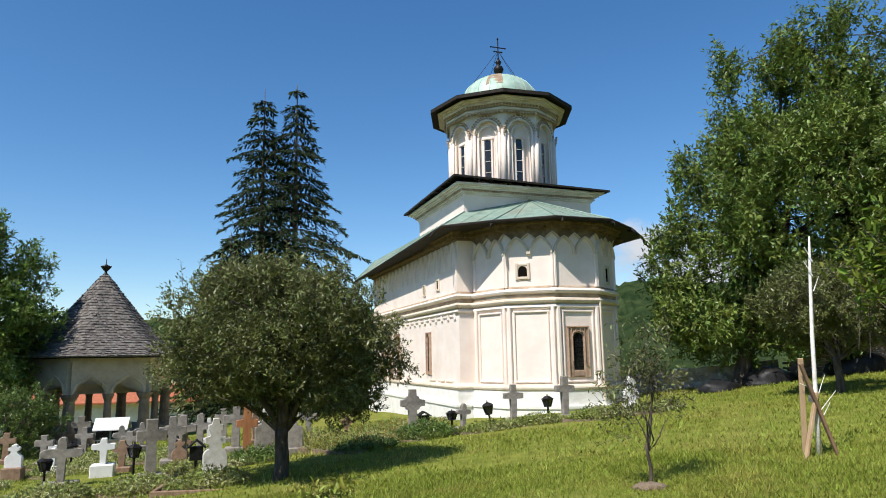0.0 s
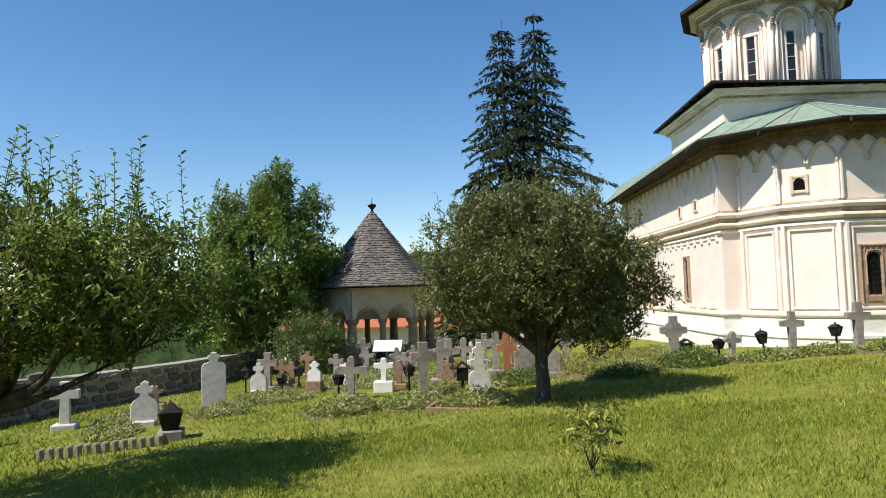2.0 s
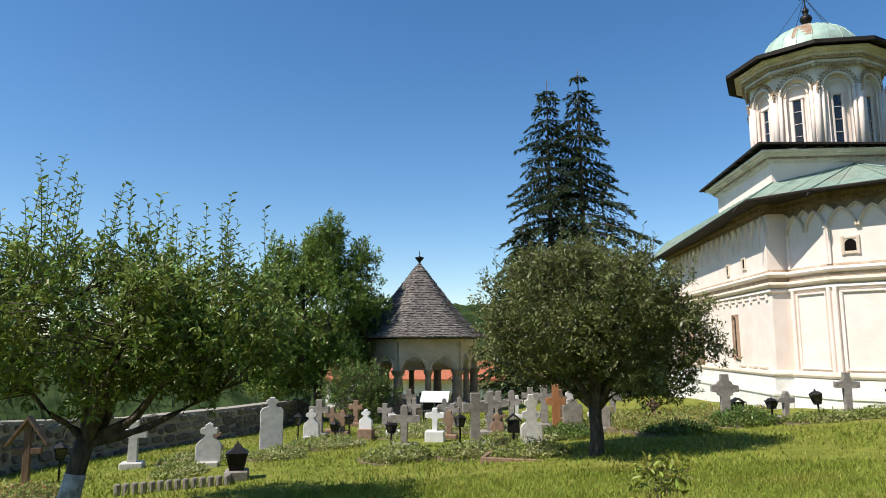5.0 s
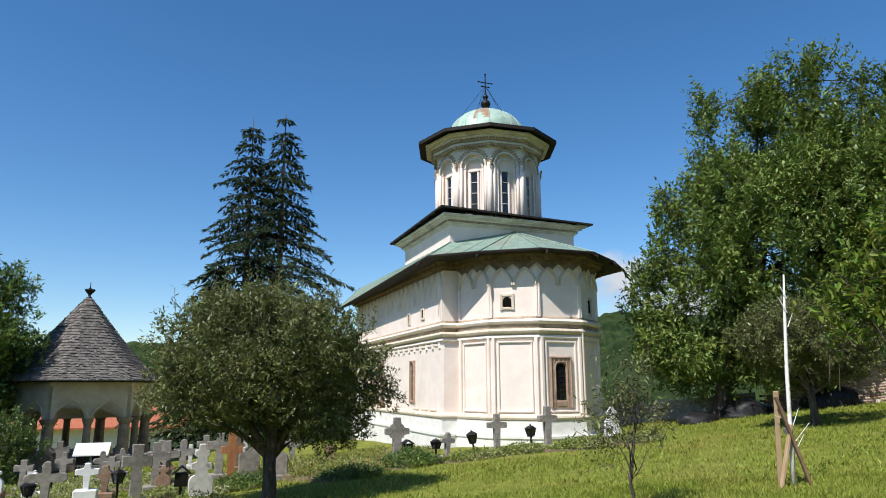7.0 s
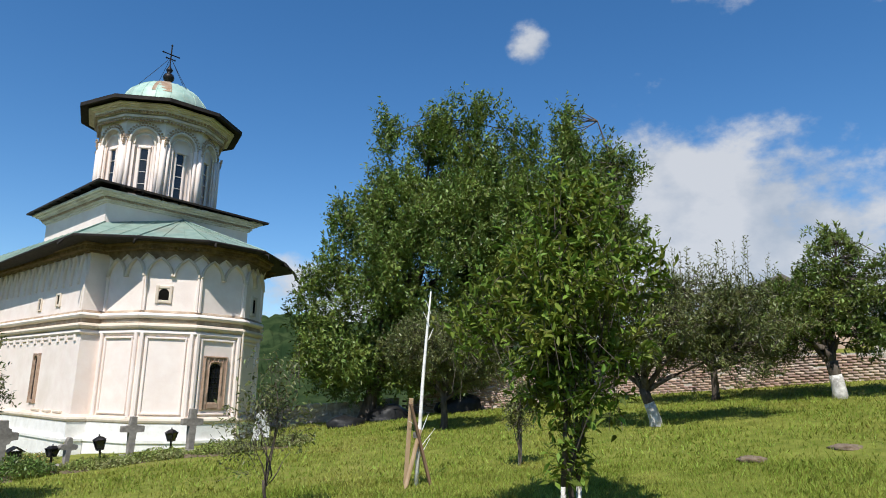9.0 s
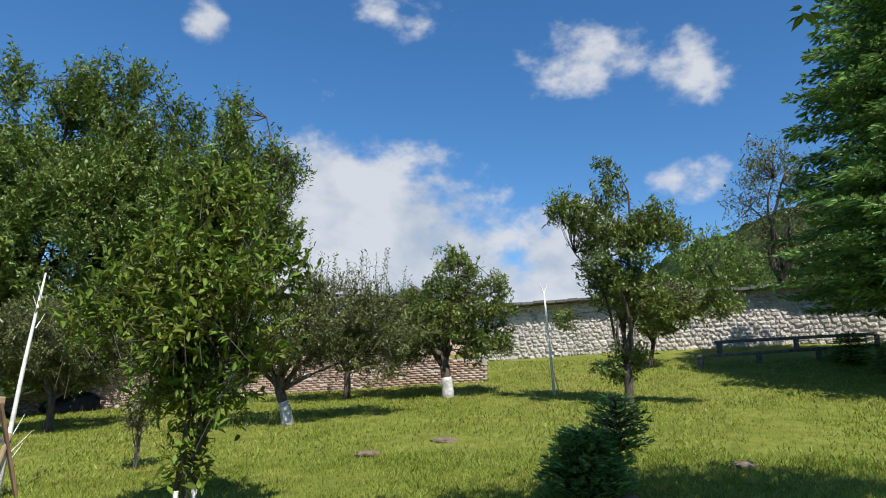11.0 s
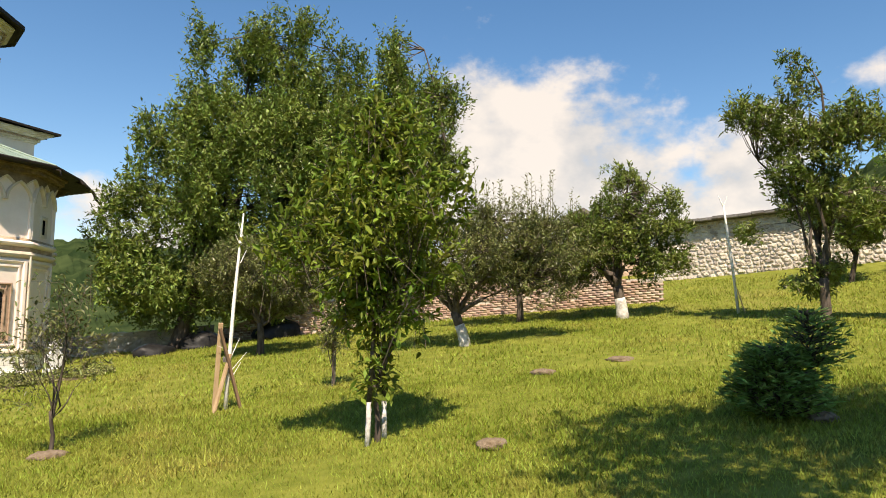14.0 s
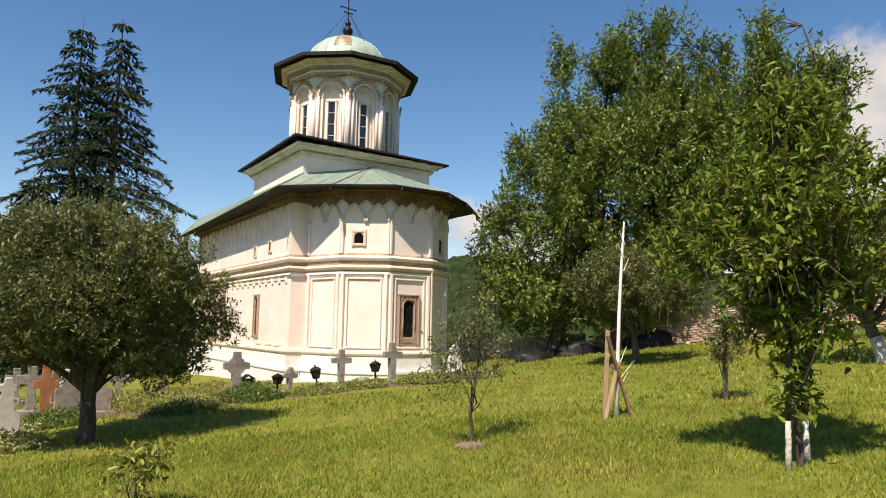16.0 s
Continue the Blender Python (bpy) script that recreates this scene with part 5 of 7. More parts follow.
broadleaf("cherry_tree", 8.87, 21.0, 1.2, 12.0, [(2.13, -0.86, 5.0, 3.2, 3.2, 3.0), (1.95, -0.80, 9.2, 0.75, 0.75, 2.2), (2.75, -1.1, 9.0, 0.6, 0.6, 2.5), (3.5, -1.4, 9.4, 0.75, 0.75, 2.3), (4.3, -1.7, 9.3, 0.6, 0.6, 2.2), (5.0, -2.0, 8.6, 0.65, 0.65, 2.2), (0.35, -0.15, 8.9, 0.5, 0.5, 1.9), (-0.95, 0.38, 6.0, 0.7, 0.7, 1.5), (-1.4, 0.55, 3.9, 1.1, 1.1, 1.6), (-1.2, 0.5, 2.1, 1.35, 1.35, 0.9), (1.0, -0.4, 2.2, 1.6, 1.6, 1.0), (3.0, -1.2, 2.4, 1.6, 1.6, 1.0), (-0.3, 0.1, 1.6, 1.6, 1.6, 0.8), (2.0, -0.8, 1.7, 1.6, 1.6, 0.7), (4.63, -1.88, 5.5, 2.1, 2.1, 2.6), (0.93, -0.38, 7.1, 1.5, 1.5, 1.6), (3.24, -1.31, 7.0, 2.3, 2.3, 1.9)], 0.24, 215000, 0.088, L_BIG,
          "large dense dark green cherry tree", clumps=1450, clump_r=0.17, tall=1.8, seed=14, lean=(0.3, -0.1), droop=0.1, twig=0.7, rise=0.6, twigs=9)
broadleaf("cherry_tree", 14.4, 17.2, 2.0, 10.5, [(0, 0, 5.4, 1.9, 1.9, 3.0), (0.1, 0, 8.4, 0.6, 0.6, 1.7), (1.1, -0.8, 7.6, 0.5, 0.5, 1.3), (1.7, -1.2, 7.5, 0.4, 0.4, 0.7), (1.5, -1.1, 5.4, 0.6, 0.6, 0.6)], 0.2, 46000, 0.088, L_BIG,
          "tall cherry tree with upright limbs by the brick wall", clumps=360, clump_r=0.17, tall=1.8, seed=15, droop=0.1, twig=0.65, rise=0.6, twigs=9)
broadleaf("apple_tree", 8.87, 15.63, 0.8, 3.0, [(0, 0, 1.9, 1.6, 1.6, 0.9), (-0.5, 0.4, 2.3, 0.9, 0.9, 0.7)], 0.090, 34000, 0.046, L_APPLE, "small round grey green apple tree", clumps=260, clump_r=0.16, seed=16, shoots=26, shoot_h=0.6, twig=0.32, rise=0.5)
broadleaf("apple_tree", 11.14, 10.47, 0.75, 4.1, [(0.0, 0.1, 2.2, 1.5, 1.5, 0.85), (0.7, -0.6, 2.5, 1.0, 1.0, 0.8), (1.35, -1.4, 2.3, 0.9, 0.9, 0.8), (-0.9, 0.7, 1.8, 0.9, 0.9, 0.7), (0.2, -0.2, 1.45, 1.3, 1.3, 0.45), (1.2, -1.2, 1.5, 0.9, 0.9, 0.5)], 0.115, 36000, 0.047, L_APPLE,
          "apple tree with whitewashed leaning trunk and upright shoots", lime=1, lean=(-0.16, 0.16), clumps=260, clump_r=0.16, shoots=60, shoot_h=1.5, seed=17, twig=0.33, rise=0.5)
broadleaf("apple_tree", 15.6, 12.6, 0.9, 4.0, [(0, 0, 2.0, 1.6, 1.6, 1.0), (1.2, -1.3, 1.9, 1.2, 1.2, 0.9), (-1.0, 0.9, 1.8, 1.0, 1.0, 0.8)], 0.10, 26000, 0.049, L_APPLE, "old apple tree in front of the brick wall", clumps=230, clump_r=0.17, shoots=60, shoot_h=1.7, seed=18, twig=0.34, rise=0.5)
broadleaf("pear_tree", 16.43, 9.67, 0.85, 4.2, [(0.1, -0.1, 3.4, 0.6, 0.6, 0.8), (-0.6, 0.65, 1.95, 0.95, 0.95, 0.85), (0.5, -0.7, 1.9, 0.95, 0.95, 0.9), (0.6, -1.1, 3.0, 0.5, 0.5, 0.35), (0.0, 0.2, 2.7, 0.7, 0.7, 0.5)], 0.15, 24000, 0.062, L_PEAR,
          "small pear tree with whitewashed trunk", lime=1, lean=(-0.05, 0.1), clumps=200, clump_r=0.15, shoots=14, shoot_h=0.6, seed=19, twig=0.34, rise=0.5)
broadleaf("pear_tree", 15.56, 4.38, 0.9, 5.7, [(-0.05, 0.25, 5.1, 0.4, 0.4, 0.65), (-0.35, 1.0, 4.5, 0.75, 0.75, 0.3), (0.1, -0.6, 4.0, 0.75, 0.75, 0.6), (0.0, 0.5, 3.9, 0.7, 0.7, 0.5), (0.0, 0.1, 2.9, 0.95, 0.95, 0.7), (0.2, -0.8, 2.2, 0.75, 0.75, 0.5), (0.1, 0.2, 0.95, 0.5, 0.5, 0.6), (0.3, -1.9, 2.3, 0.5, 0.5, 0.4), (-0.2, 1.5, 1.9, 0.35, 0.35, 0.25)], 0.10, 28000, 0.062, L_PEAR,
          "slender pear tree with open irregular crown", clumps=230, clump_r=0.14, seed=20, hollow=0.1, twig=0.34, rise=0.4, fine=False)
broadleaf("pear_tree", 22.09, 5.65, 0.8, 3.0, [(0, 0, 2.0, 1.0, 1.0, 0.95)], 0.07, 12000, 0.07, L_PEAR, "small pear tree before the stone wall", clumps=110, clump_r=0.18, seed=21, lean=(0.1, -0.15))
broadleaf("young_cherry", 4.73, 5.48, 0.6, 4.2, [(0, 0, 2.2, 0.9, 0.9, 0.8), (0, 0, 3.0, 0.5, 0.5, 0.75), (0.1, 0.1, 1.55, 0.6, 0.6, 0.4), (0, 0, 0.9, 0.2, 0.2, 0.4), (0.3, -0.7, 2.5, 0.35, 0.35, 0.2), (-0.7, 0.6, 1.95, 0.4, 0.4, 0.2)], 0.03, 9000, 0.057, L_YOUNG,
          "young twin stemmed cherry with large bright leaves", clumps=120, clump_r=0.10, seed=22, droop=0.12, lean=(-0.02, 0.02), hollow=0.1, twig=0.5, rise=0.5, twigs=5, fine=True)
young = bpy.data.objects["young_cherry"]
for (sx, sy), hgt in (((-0.17, -0.05), 2.4), ((0.14, 0.05), 3.4)):
    bm = bmesh.new()
    tube(bm, [(sx, sy, -0.1), (sx * 0.9, sy, 0.42)], [0.032, 0.027], 7)
    part("lower_stem", bm, M_LIME, young, "whitewashed stem foot", smooth=True)
    bm = bmesh.new()
    tube(bm, [(sx * 0.9, sy, 0.42), (sx * 0.6, sy, hgt * 0.5), (0, 0, hgt)], [0.027, 0.02, 0.008], 6)
    part("stem", bm, M_BARK, young, smooth=True)
lv = []
for k in range(420):
    t = RNG.uniform(0.45, 1.5)
    sx, sy = ((-0.16, -0.05), (0.13, 0.05))[k % 2]
    lv.append((sx + RNG.normal() * 0.07, sy + RNG.normal() * 0.07, t))
mpart("stem_leaves", leaf_mesh("stem_leaves", np.array(lv), 0.07, L_YOUNG, droop=0.5), young)
broadleaf("sapling", 2.36, 8.32, 0.45, 2.0, [(0.05, 0.05, 1.5, 0.42, 0.42, 0.55), (-0.35, 0, 1.0, 0.3, 0.3, 0.5), (0.3, 0.1, 1.1, 0.3, 0.3, 0.4)], 0.022, 1100, 0.036, L_APPLE, "thin fruit sapling with sparse leaves", clumps=60, clump_r=0.08, seed=23, hollow=0.05, twig=0.3, rise=0.5, twigs=4, fine=True)
broadleaf("sapling", 6.69, 9.16, 0.3, 1.4, [(0, 0, 0.95, 0.3, 0.3, 0.5)], 0.018, 1300, 0.034, L_APPLE, "low fruit sapling tied to a stake", clumps=40, clump_r=0.07, seed=24, hollow=0.05, twig=0.25, twigs=4, fine=True)
broadleaf("seedling", -1.29, 6.95, 0.12, 0.75, [(0, 0, 0.40, 0.36, 0.36, 0.24)], 0.014, 240, 0.05, L_YELLOW, "low yellowing cherry seedling in the grass", "plant", clumps=20, clump_r=0.05, seed=25, hollow=0.1, droop=0.3, twig=0.3, rise=0.5, twigs=3, fine=True)
broadleaf("shrub", -13.0, 20.4, 0.3, 2.2, [(0, 0, 1.05, 1.35, 1.1, 0.95)], 0.06, 15000, 0.05, L_BUSH, "rounded green shrub behind the graves", "shrub", clumps=130, clump_r=0.25, seed=26)
broadleaf("shade_tree", 2.4, -3.3, 3.2, 8.0, [(1.4, 1.8, 6.2, 2.3, 2.3, 1.5), (3.2, 1.6, 5.8, 1.6, 1.6, 1.2), (3.4, 0.1, 6.0, 1.8, 1.8, 1.2)], 0.18, 26000, 0.09, L_LINDEN, "leafy garden tree shading the lawn", clumps=420, clump_r=0.3, seed=27)
broadleaf("background_tree", 44.4, 7.1, 1.5, 6.5, [(0, 0, 4.2, 2.6, 2.6, 2.6)], 0.2, 9000, 0.14, L_LINDEN, "round tree on the hillside behind the wall", clumps=200, clump_r=0.35, seed=28)
broadleaf("background_tree", 48, 2.0, 1.5, 6.5, [(0, 0, 4.2, 2.8, 2.8, 2.4)], 0.2, 8000, 0.14, L_LINDEN, "round tree on the hillside behind the wall", clumps=180, clump_r=0.35, seed=29)
broadleaf("half_bare_tree", 33, 2.6, 2.5, 9.0, [(0, 0, 6.0, 2.0, 2.0, 3.2)], 0.2, 6500, 0.09, L_APPLE, "half bare tree rising behind the wall", clumps=200, clump_r=0.26, seed=30)
conifer("spruce_tree", -9.84, 35.04, 17.9, 5.6, 0.8, L_SPRUCE, "tall dark spruce with hanging branches", seed=31, droop=0.55, twig=0.34, density=58, ragged=0.5, levels=30, per=7, power=0.88, slim=0.13, group="spruces behind the church")
conifer("spruce_tree", -8.16, 35.46, 18.2, 6.0, 0.8, L_SPRUCE, "tall dark spruce with hanging branches", seed=32, droop=0.55, twig=0.34, density=58, ragged=0.5, levels=30, per=7, power=0.88, slim=0.13, group="spruces behind the church")
conifer("spruce_tree", -10.7, 32.8, 9.2, 3.0, 0.5, L_SPRUCE, "smaller dark spruce beside two tall ones", seed=39, droop=0.4, twig=0.45, density=22, ragged=0.35, group="spruces behind the church", levels=34)
conifer("fir_tree", 20.57, -2.63, 13.0, 4.7, 1.75, L_FIR, "broad dense green fir tree", seed=33, levels=48, per=11, droop=0.15, twig=0.23, density=92, slim=0.15, trunk_r=0.18, ragged=0.22, power=0.42)
conifer("small_fir", 21.26, -0.95, 0.95, 0.75, 0.05, L_FIR, "small light green fir seedling", seed=34, levels=10, per=7, droop=0.1, twig=0.22, density=40, trunk_r=0.03)
conifer("small_fir", 23.06, 0.12, 0.9, 0.7, 0.05, L_FIR, "small light green fir seedling", seed=35, levels=10, per=7, droop=0.1, twig=0.22, density=40, trunk_r=0.03)
conifer("fir_bush", 7.5, 2.45, 0.70, 0.40, 0.02, L_FIR, "dark little fir bush in the lawn", seed=36, levels=18, per=10, droop=-0.15, twig=0.11, density=150, power=0.45, trunk_r=0.03)
conifer("fir_sapling", 7.9, 2.25, 1.05, 0.36, 0.45, L_FIR, "feathery young fir above a dark bush", seed=37, levels=10, per=7, droop=-0.2, twig=0.11, density=90, trunk_r=0.02)
conifer("fir_tree", 15.3, -4.5, 8.0, 2.0, 0.6, L_FIR, "smaller bright green fir at the edge of the lawn", seed=38, levels=36, per=8, droop=0.2, twig=0.3, density=40, trunk_r=0.1)

# ---------------------------------------------------------------- graves
FACE = 20.0


def cross_outline(w, h, bar_z, s, flare=0.0):
    a = w / 2
    return [(-s / 2 - flare, 0), (s / 2 + flare, 0), (s / 2, bar_z - s / 2), (a, bar_z - s / 2 - flare), (a, bar_z + s / 2 + flare), (s / 2, bar_z + s / 2), (s / 2 + flare, h), (-s / 2 - flare, h), (-s / 2, bar_z + s / 2), (-a, bar_z + s / 2 + flare), (-a, bar_z - s / 2 - flare), (-s / 2, bar_z - s / 2)]


def trefoil_outline(w, h, bar_z, s):
    """A cross with rounded lobes at its ends."""
    a, r = w / 2, s * 0.62
    out = [(-s / 2, 0), (s / 2, 0), (s / 2, bar_z - s / 2)]

    def lobe(cx, cz, a0):
        return [(cx + r * math.cos(radians(a0 + k)), cz + r * math.sin(radians(a0 + k))) for k in range(-120, 121, 30)]
    out += lobe(a - r, bar_z, 0) + [(s / 2, bar_z + s / 2)] + lobe(0, h - r, 90) + [(-s / 2, bar_z + s / 2)] + lobe(-a + r, bar_z, 180) + [(-s / 2, bar_z - s / 2)]
    return out


def shouldered_outline(w, h):
    """A headstone whose rounded shoulders carry a small cross."""
    b, s = w / 2, w * 0.17
    body = h * 0.58
    right = [(b, 0), (b, body * 0.72), (b * 0.8, body * 0.9), (b * 0.45, body), (s * 0.8, body * 1.08), (s * 0.75, h * 0.72), (b * 0.62, h * 0.71), (b * 0.70, h * 0.79), (b * 0.62, h * 0.86), (s * 0.75, h * 0.86), (s * 0.9, h * 0.94), (0, h)]
    return right + [(-x, z) for x, z in right[::-1][1:]]


def stepped_outline(w, h):
    """A cross with a step in each corner between its arms."""
    a, s = w / 2, w * 0.14
    right = [(s * 1.25, 0), (s * 1.05, h * 0.50), (s * 1.9, h * 0.51), (s * 1.9, h * 0.58), (a, h * 0.59), (a, h * 0.74), (s * 1.9, h * 0.75), (s * 1.9, h * 0.82), (s * 1.05, h * 0.83), (s * 1.05, h)]
    return right + [(-x, z) for x, z in right[::-1]]


def tiered_outline(w, h):
    """A headstone of two crosses, one above the other, on a shouldered body."""
    b, s = w / 2, w * 0.13
    right = [(b, 0), (b, h * 0.30), (b * 0.82, h * 0.37), (b * 0.45, h * 0.40), (b * 0.45, h * 0.50), (b * 0.86, h * 0.51), (b * 0.86, h * 0.63), (b * 0.40, h * 0.64), (s * 1.2, h * 0.76), (b * 0.62, h * 0.77), (b * 0.62, h * 0.87), (s, h * 0.88), (s, h)]
    return right + [(-x, z) for x, z in right[::-1]]


def tablet_outline(w, h):
    """A tall tablet with a small cross cut above."""
    b = w / 2
    right = [(b, 0), (b, h * 0.74), (b * 0.8, h * 0.80), (b * 0.55, h * 0.80), (b * 0.28, h * 0.82), (b * 0.28, h * 0.88), (b * 0.5, h * 0.88), (b * 0.5, h * 0.95), (b * 0.24, h * 0.95), (b * 0.24, h)]
    return right + [(-x, z) for x, z in right[::-1]]


def ornate_outline(w, h):
    """A block with hollowed shoulders that carries a cross with lobed ends."""
    b, r, t = w / 2, w * 0.15, w * 0.075
    right = [(b, 0), (b, h * 0.50)]
    right += [(b - (b - w * 0.11) * math.sin(radians(q)), h * 0.63 - h * 0.13 * math.cos(radians(q))) for q in range(15, 91, 15)]
    right += [(t, h * 0.66), (t, h * 0.80 - t), (w * 0.26, h * 0.80 - t)]
    right += [(w * 0.36 + r * math.cos(radians(q)), h * 0.80 + r * math.sin(radians(q))) for q in range(-120, 121, 30)]
    right += [(w * 0.26, h * 0.80 + t), (t, h * 0.80 + t), (t, h * 0.88)]
    right += [(r * math.cos(radians(q)), h - r + r * math.sin(radians(q))) for q in range(-30, 91, 30)]
    return right + [(-x, z) for x, z in right[::-1][1:]]


def gravestone(x, y, h, style, material, label, base=True, block=0.0, thick=0.13, w=None, tilt=0.0, turn=None, category="grave cross"):
    t = FACE + RNG.uniform(-9, 9) if turn is None else turn
    g = thing("gravestone" if style in ("shoulder", "tablet", "ornate", "tiered") else "grave_cross", x, y, gz(x, y), label, category, "graves in the churchyard", turn=t)
    w = w or h * 0.55
    bz = block or (0.12 if base else -0.1)
    m = Matrix.Translation((0, 0, bz - 0.02)) @ Matrix.Rotation(radians(tilt), 4, "Y")
    hh = h - bz
    bm = bmesh.new()
    if style == "latin":
        slab(bm, cross_outline(w, hh, hh * 0.68, h * 0.14), thick, m)
    elif style == "flared":
        slab(bm, cross_outline(w, hh, hh * 0.70, h * 0.14, 0.028), thick, m)
    elif style == "trefoil":
        slab(bm, trefoil_outline(w, hh, hh * 0.64, h * 0.135), thick, m)
    elif style == "stepped":
        slab(bm, stepped_outline(w, hh), thick, m)
    elif style == "shoulder":
        slab(bm, shouldered_outline(w, hh), thick, m)
    elif style == "tiered":
        slab(bm, tiered_outline(w, hh), thick, m)
    elif style == "ornate":
        slab(bm, ornate_outline(w, hh), thick, m)
    elif style == "tablet":
        slab(bm, tablet_outline(w, hh), thick, m)
    bmesh.ops.bevel(bm, geom=list(bm.edges), offset=0.012, segments=1, affect="EDGES")
    part("slab" if style in ("shoulder", "tablet", "ornate", "tiered") else "cross", bm, material, g)
    if base:
        bm = bmesh.new()
        b = max(w * (0.5 if block else 0.42), 0.2)
        box(bm, -b, -0.17, -0.15, b, 0.17, bz, bevel=0.02)
        part("base", bm, M_GREYSTONE if style == "tablet" else M_BROWNSTONE if block and style == "shoulder" else material, g)
    return g


def lantern(x, y, h, label="black metal grave lantern on a post", tilt=0.0, big=False, wide=0.10):
    g = thing("grave_lantern", x, y, gz(x, y), label, "lantern", "grave lanterns", turn=RNG.uniform(0, 60))
    m = Matrix.Rotation(radians(tilt), 4, "Y")
    top = h
    s = wide if not big else 0.17
    bm = bmesh.new()
    if big:
        box(bm, -0.2, -0.2, -0.1, 0.2, 0.2, h * 0.25, m, bevel=0.02)
    else:
        box(bm, -0.018, -0.018, -0.2, 0.018, 0.018, h * 0.58, m)
    part("post" if not big else "plinth", bm, M_IRON if not big else M_GREYSTONE, g)
    z0, z1 = (h * 0.54, h * 0.80) if not big else (h * 0.25, h * 0.68)
    bm = bmesh.new()
    for i in (-1, 1):
        for j in (-1, 1):
            tube(bm, [m @ Vector((i * s * 0.62, j * s * 0.62, z0)), m @ Vector((i * s, j * s, z1))], 0.012, 4)
    box(bm, -s * 0.7, -s * 0.7, z0 - 0.02, s * 0.7, s * 0.7, z0, m)
    box(bm, -s * 1.1, -s * 1.1, z1, s * 1.1, s * 1.1, z1 + 0.02, m)
    part("cage", bm, M_IRON, g)
    bm = bmesh.new()
    lathe(bm, [(s * 0.82, z0 + 0.004), (s * 1.3, z1 - 0.004)], 4, m, math.pi / 4)
    part("lantern_glass", bm, M_GLASS if not big else M_IRON, g, "dark smoked glass")
    bm = bmesh.new()
    lathe(bm, [(s * 1.45, z1 + 0.02), (s * 0.8, z1 + 0.07), (s * 0.3, top - 0.05), (0.012, top - 0.03), (0.02, top - 0.015), (0.004, top)], 4 if big else 6, m, math.pi / 4)
    part("cap", bm, M_IRON, g)
    return g


gravestone(-10.18, 5.15, 1.58, "ornate", M_WHITEPAINT, "pale ornate headstone topped by a lobed cross", w=0.52, thick=0.22, turn=24, category="gravestone")
gravestone(-12.28, 10.25, 0.98, "flared", M_WHITESTONE, "pale stone grave cross with flared arms", turn=35)
gravestone(-10.46, 10.5, 0.90, "shoulder", M_WHITESTONE, "pale headstone with curved shoulders", w=0.50, turn=35, category="gravestone")
gravestone(-12.6, 13.0, 0.55, "latin", M_BROWNSTONE, "small brown stone cross", turn=35)
gravestone(-10.5, 12.53, 1.28, "tablet", M_WHITESTONE, "tall pale marble tablet on a grey base", w=0.52, turn=38, category="gravestone")
gravestone(-11.14, 15.02, 0.85, "shoulder", M_WHITESTONE, "pale headstone with a small cross", w=0.42, category="gravestone")
gravestone(-11.5, 15.9, 1.05, "flared", M_GREYSTONE, "tall grey stone cross")
gravestone(-9.6, 15.25, 0.80, "shoulder", M_WHITEPAINT, "small white painted headstone", w=0.34, block=0.28, category="gravestone")
gravestone(-10.38, 17.68, 0.80, "flared", M_GREYSTONE, "grey stone cross standing in the churchyard")
gravestone(-10.87, 18.83, 0.55, "latin", M_WHITEPAINT, "small white cross standing in the churchyard")
gravestone(-12.1, 22.6, 1.05, "flared", M_GREYSTONE, "grey stone cross standing in the churchyard")
gravestone(-10.16, 19.20, 0.85, "latin", M_GREYSTONE, "grey stone cross standing in the churchyard")
gravestone(-7.26, 15.34, 0.70, "stepped", M_BROWNSTONE, "brown weathered stone cross")
gravestone(-12.34, 19.22, 0.85, "flared", M_BROWNSTONE, "brown stone cross standing in the churchyard")
gravestone(-11.80, 17.00, 0.78, "trefoil", M_BROWNSTONE, "brown lobed stone cross")
gravestone(-11.05, 16.40, 0.72, "stepped", M_BROWNSTONE, "brown stepped stone cross")
gravestone(-6.43, 16.78, 0.60, "stepped", M_BROWNSTONE, "small brown stone cross")
gravestone(-7.54, 13.46, 0.98, "trefoil", M_GREYSTONE, "dark grey lobed stone cross", w=0.76)
gravestone(-7.33, 14.65, 0.82, "latin", M_WHITEPAINT, "white painted cross on a block", thick=0.15, w=0.46, block=0.27)
gravestone(-5.92, 13.71, 1.18, "flared", M_GREYSTONE, "tall carved grey stone cross", w=0.56)
gravestone(-6.47, 16.1, 1.10, "latin", M_GREYSTONE, "tall plain grey cross", w=0.6)
gravestone(-6.35, 16.45, 1.10, "latin", M_GREYSTONE, "tall plain grey cross", w=0.6)
gravestone(-4.63, 13.66, 1.10, "tiered", M_WHITESTONE, "pale ornate headstone with stepped cross", w=0.46, category="gravestone")
gravestone(-6.54, 18.08, 1.05, "trefoil", M_GREYSTONE, "grey lobed stone cross")
gravestone(-6.93, 21.14, 1.0, "flared", M_GREYSTONE, "grey stone cross standing in the churchyard")
gravestone(-7.45, 21.34, 0.75, "latin", M_WHITESTONE, "pale stone cross standing in the churchyard")
gravestone(-4.6, 17.2, 0.8, "tablet", M_GREYSTONE, "grey headstone standing in the churchyard", w=0.5, category="gravestone")
gravestone(-8.6, 22.0, 0.9, "flared", M_GREYSTONE, "grey stone cross standing in the churchyard")
gravestone(-5.6, 19.8, 0.95, "latin", M_BROWNSTONE, "brown stone cross standing in the churchyard")
gravestone(-3.9, 19.0, 0.9, "flared", M_GREYSTONE, "grey stone cross standing in the churchyard")
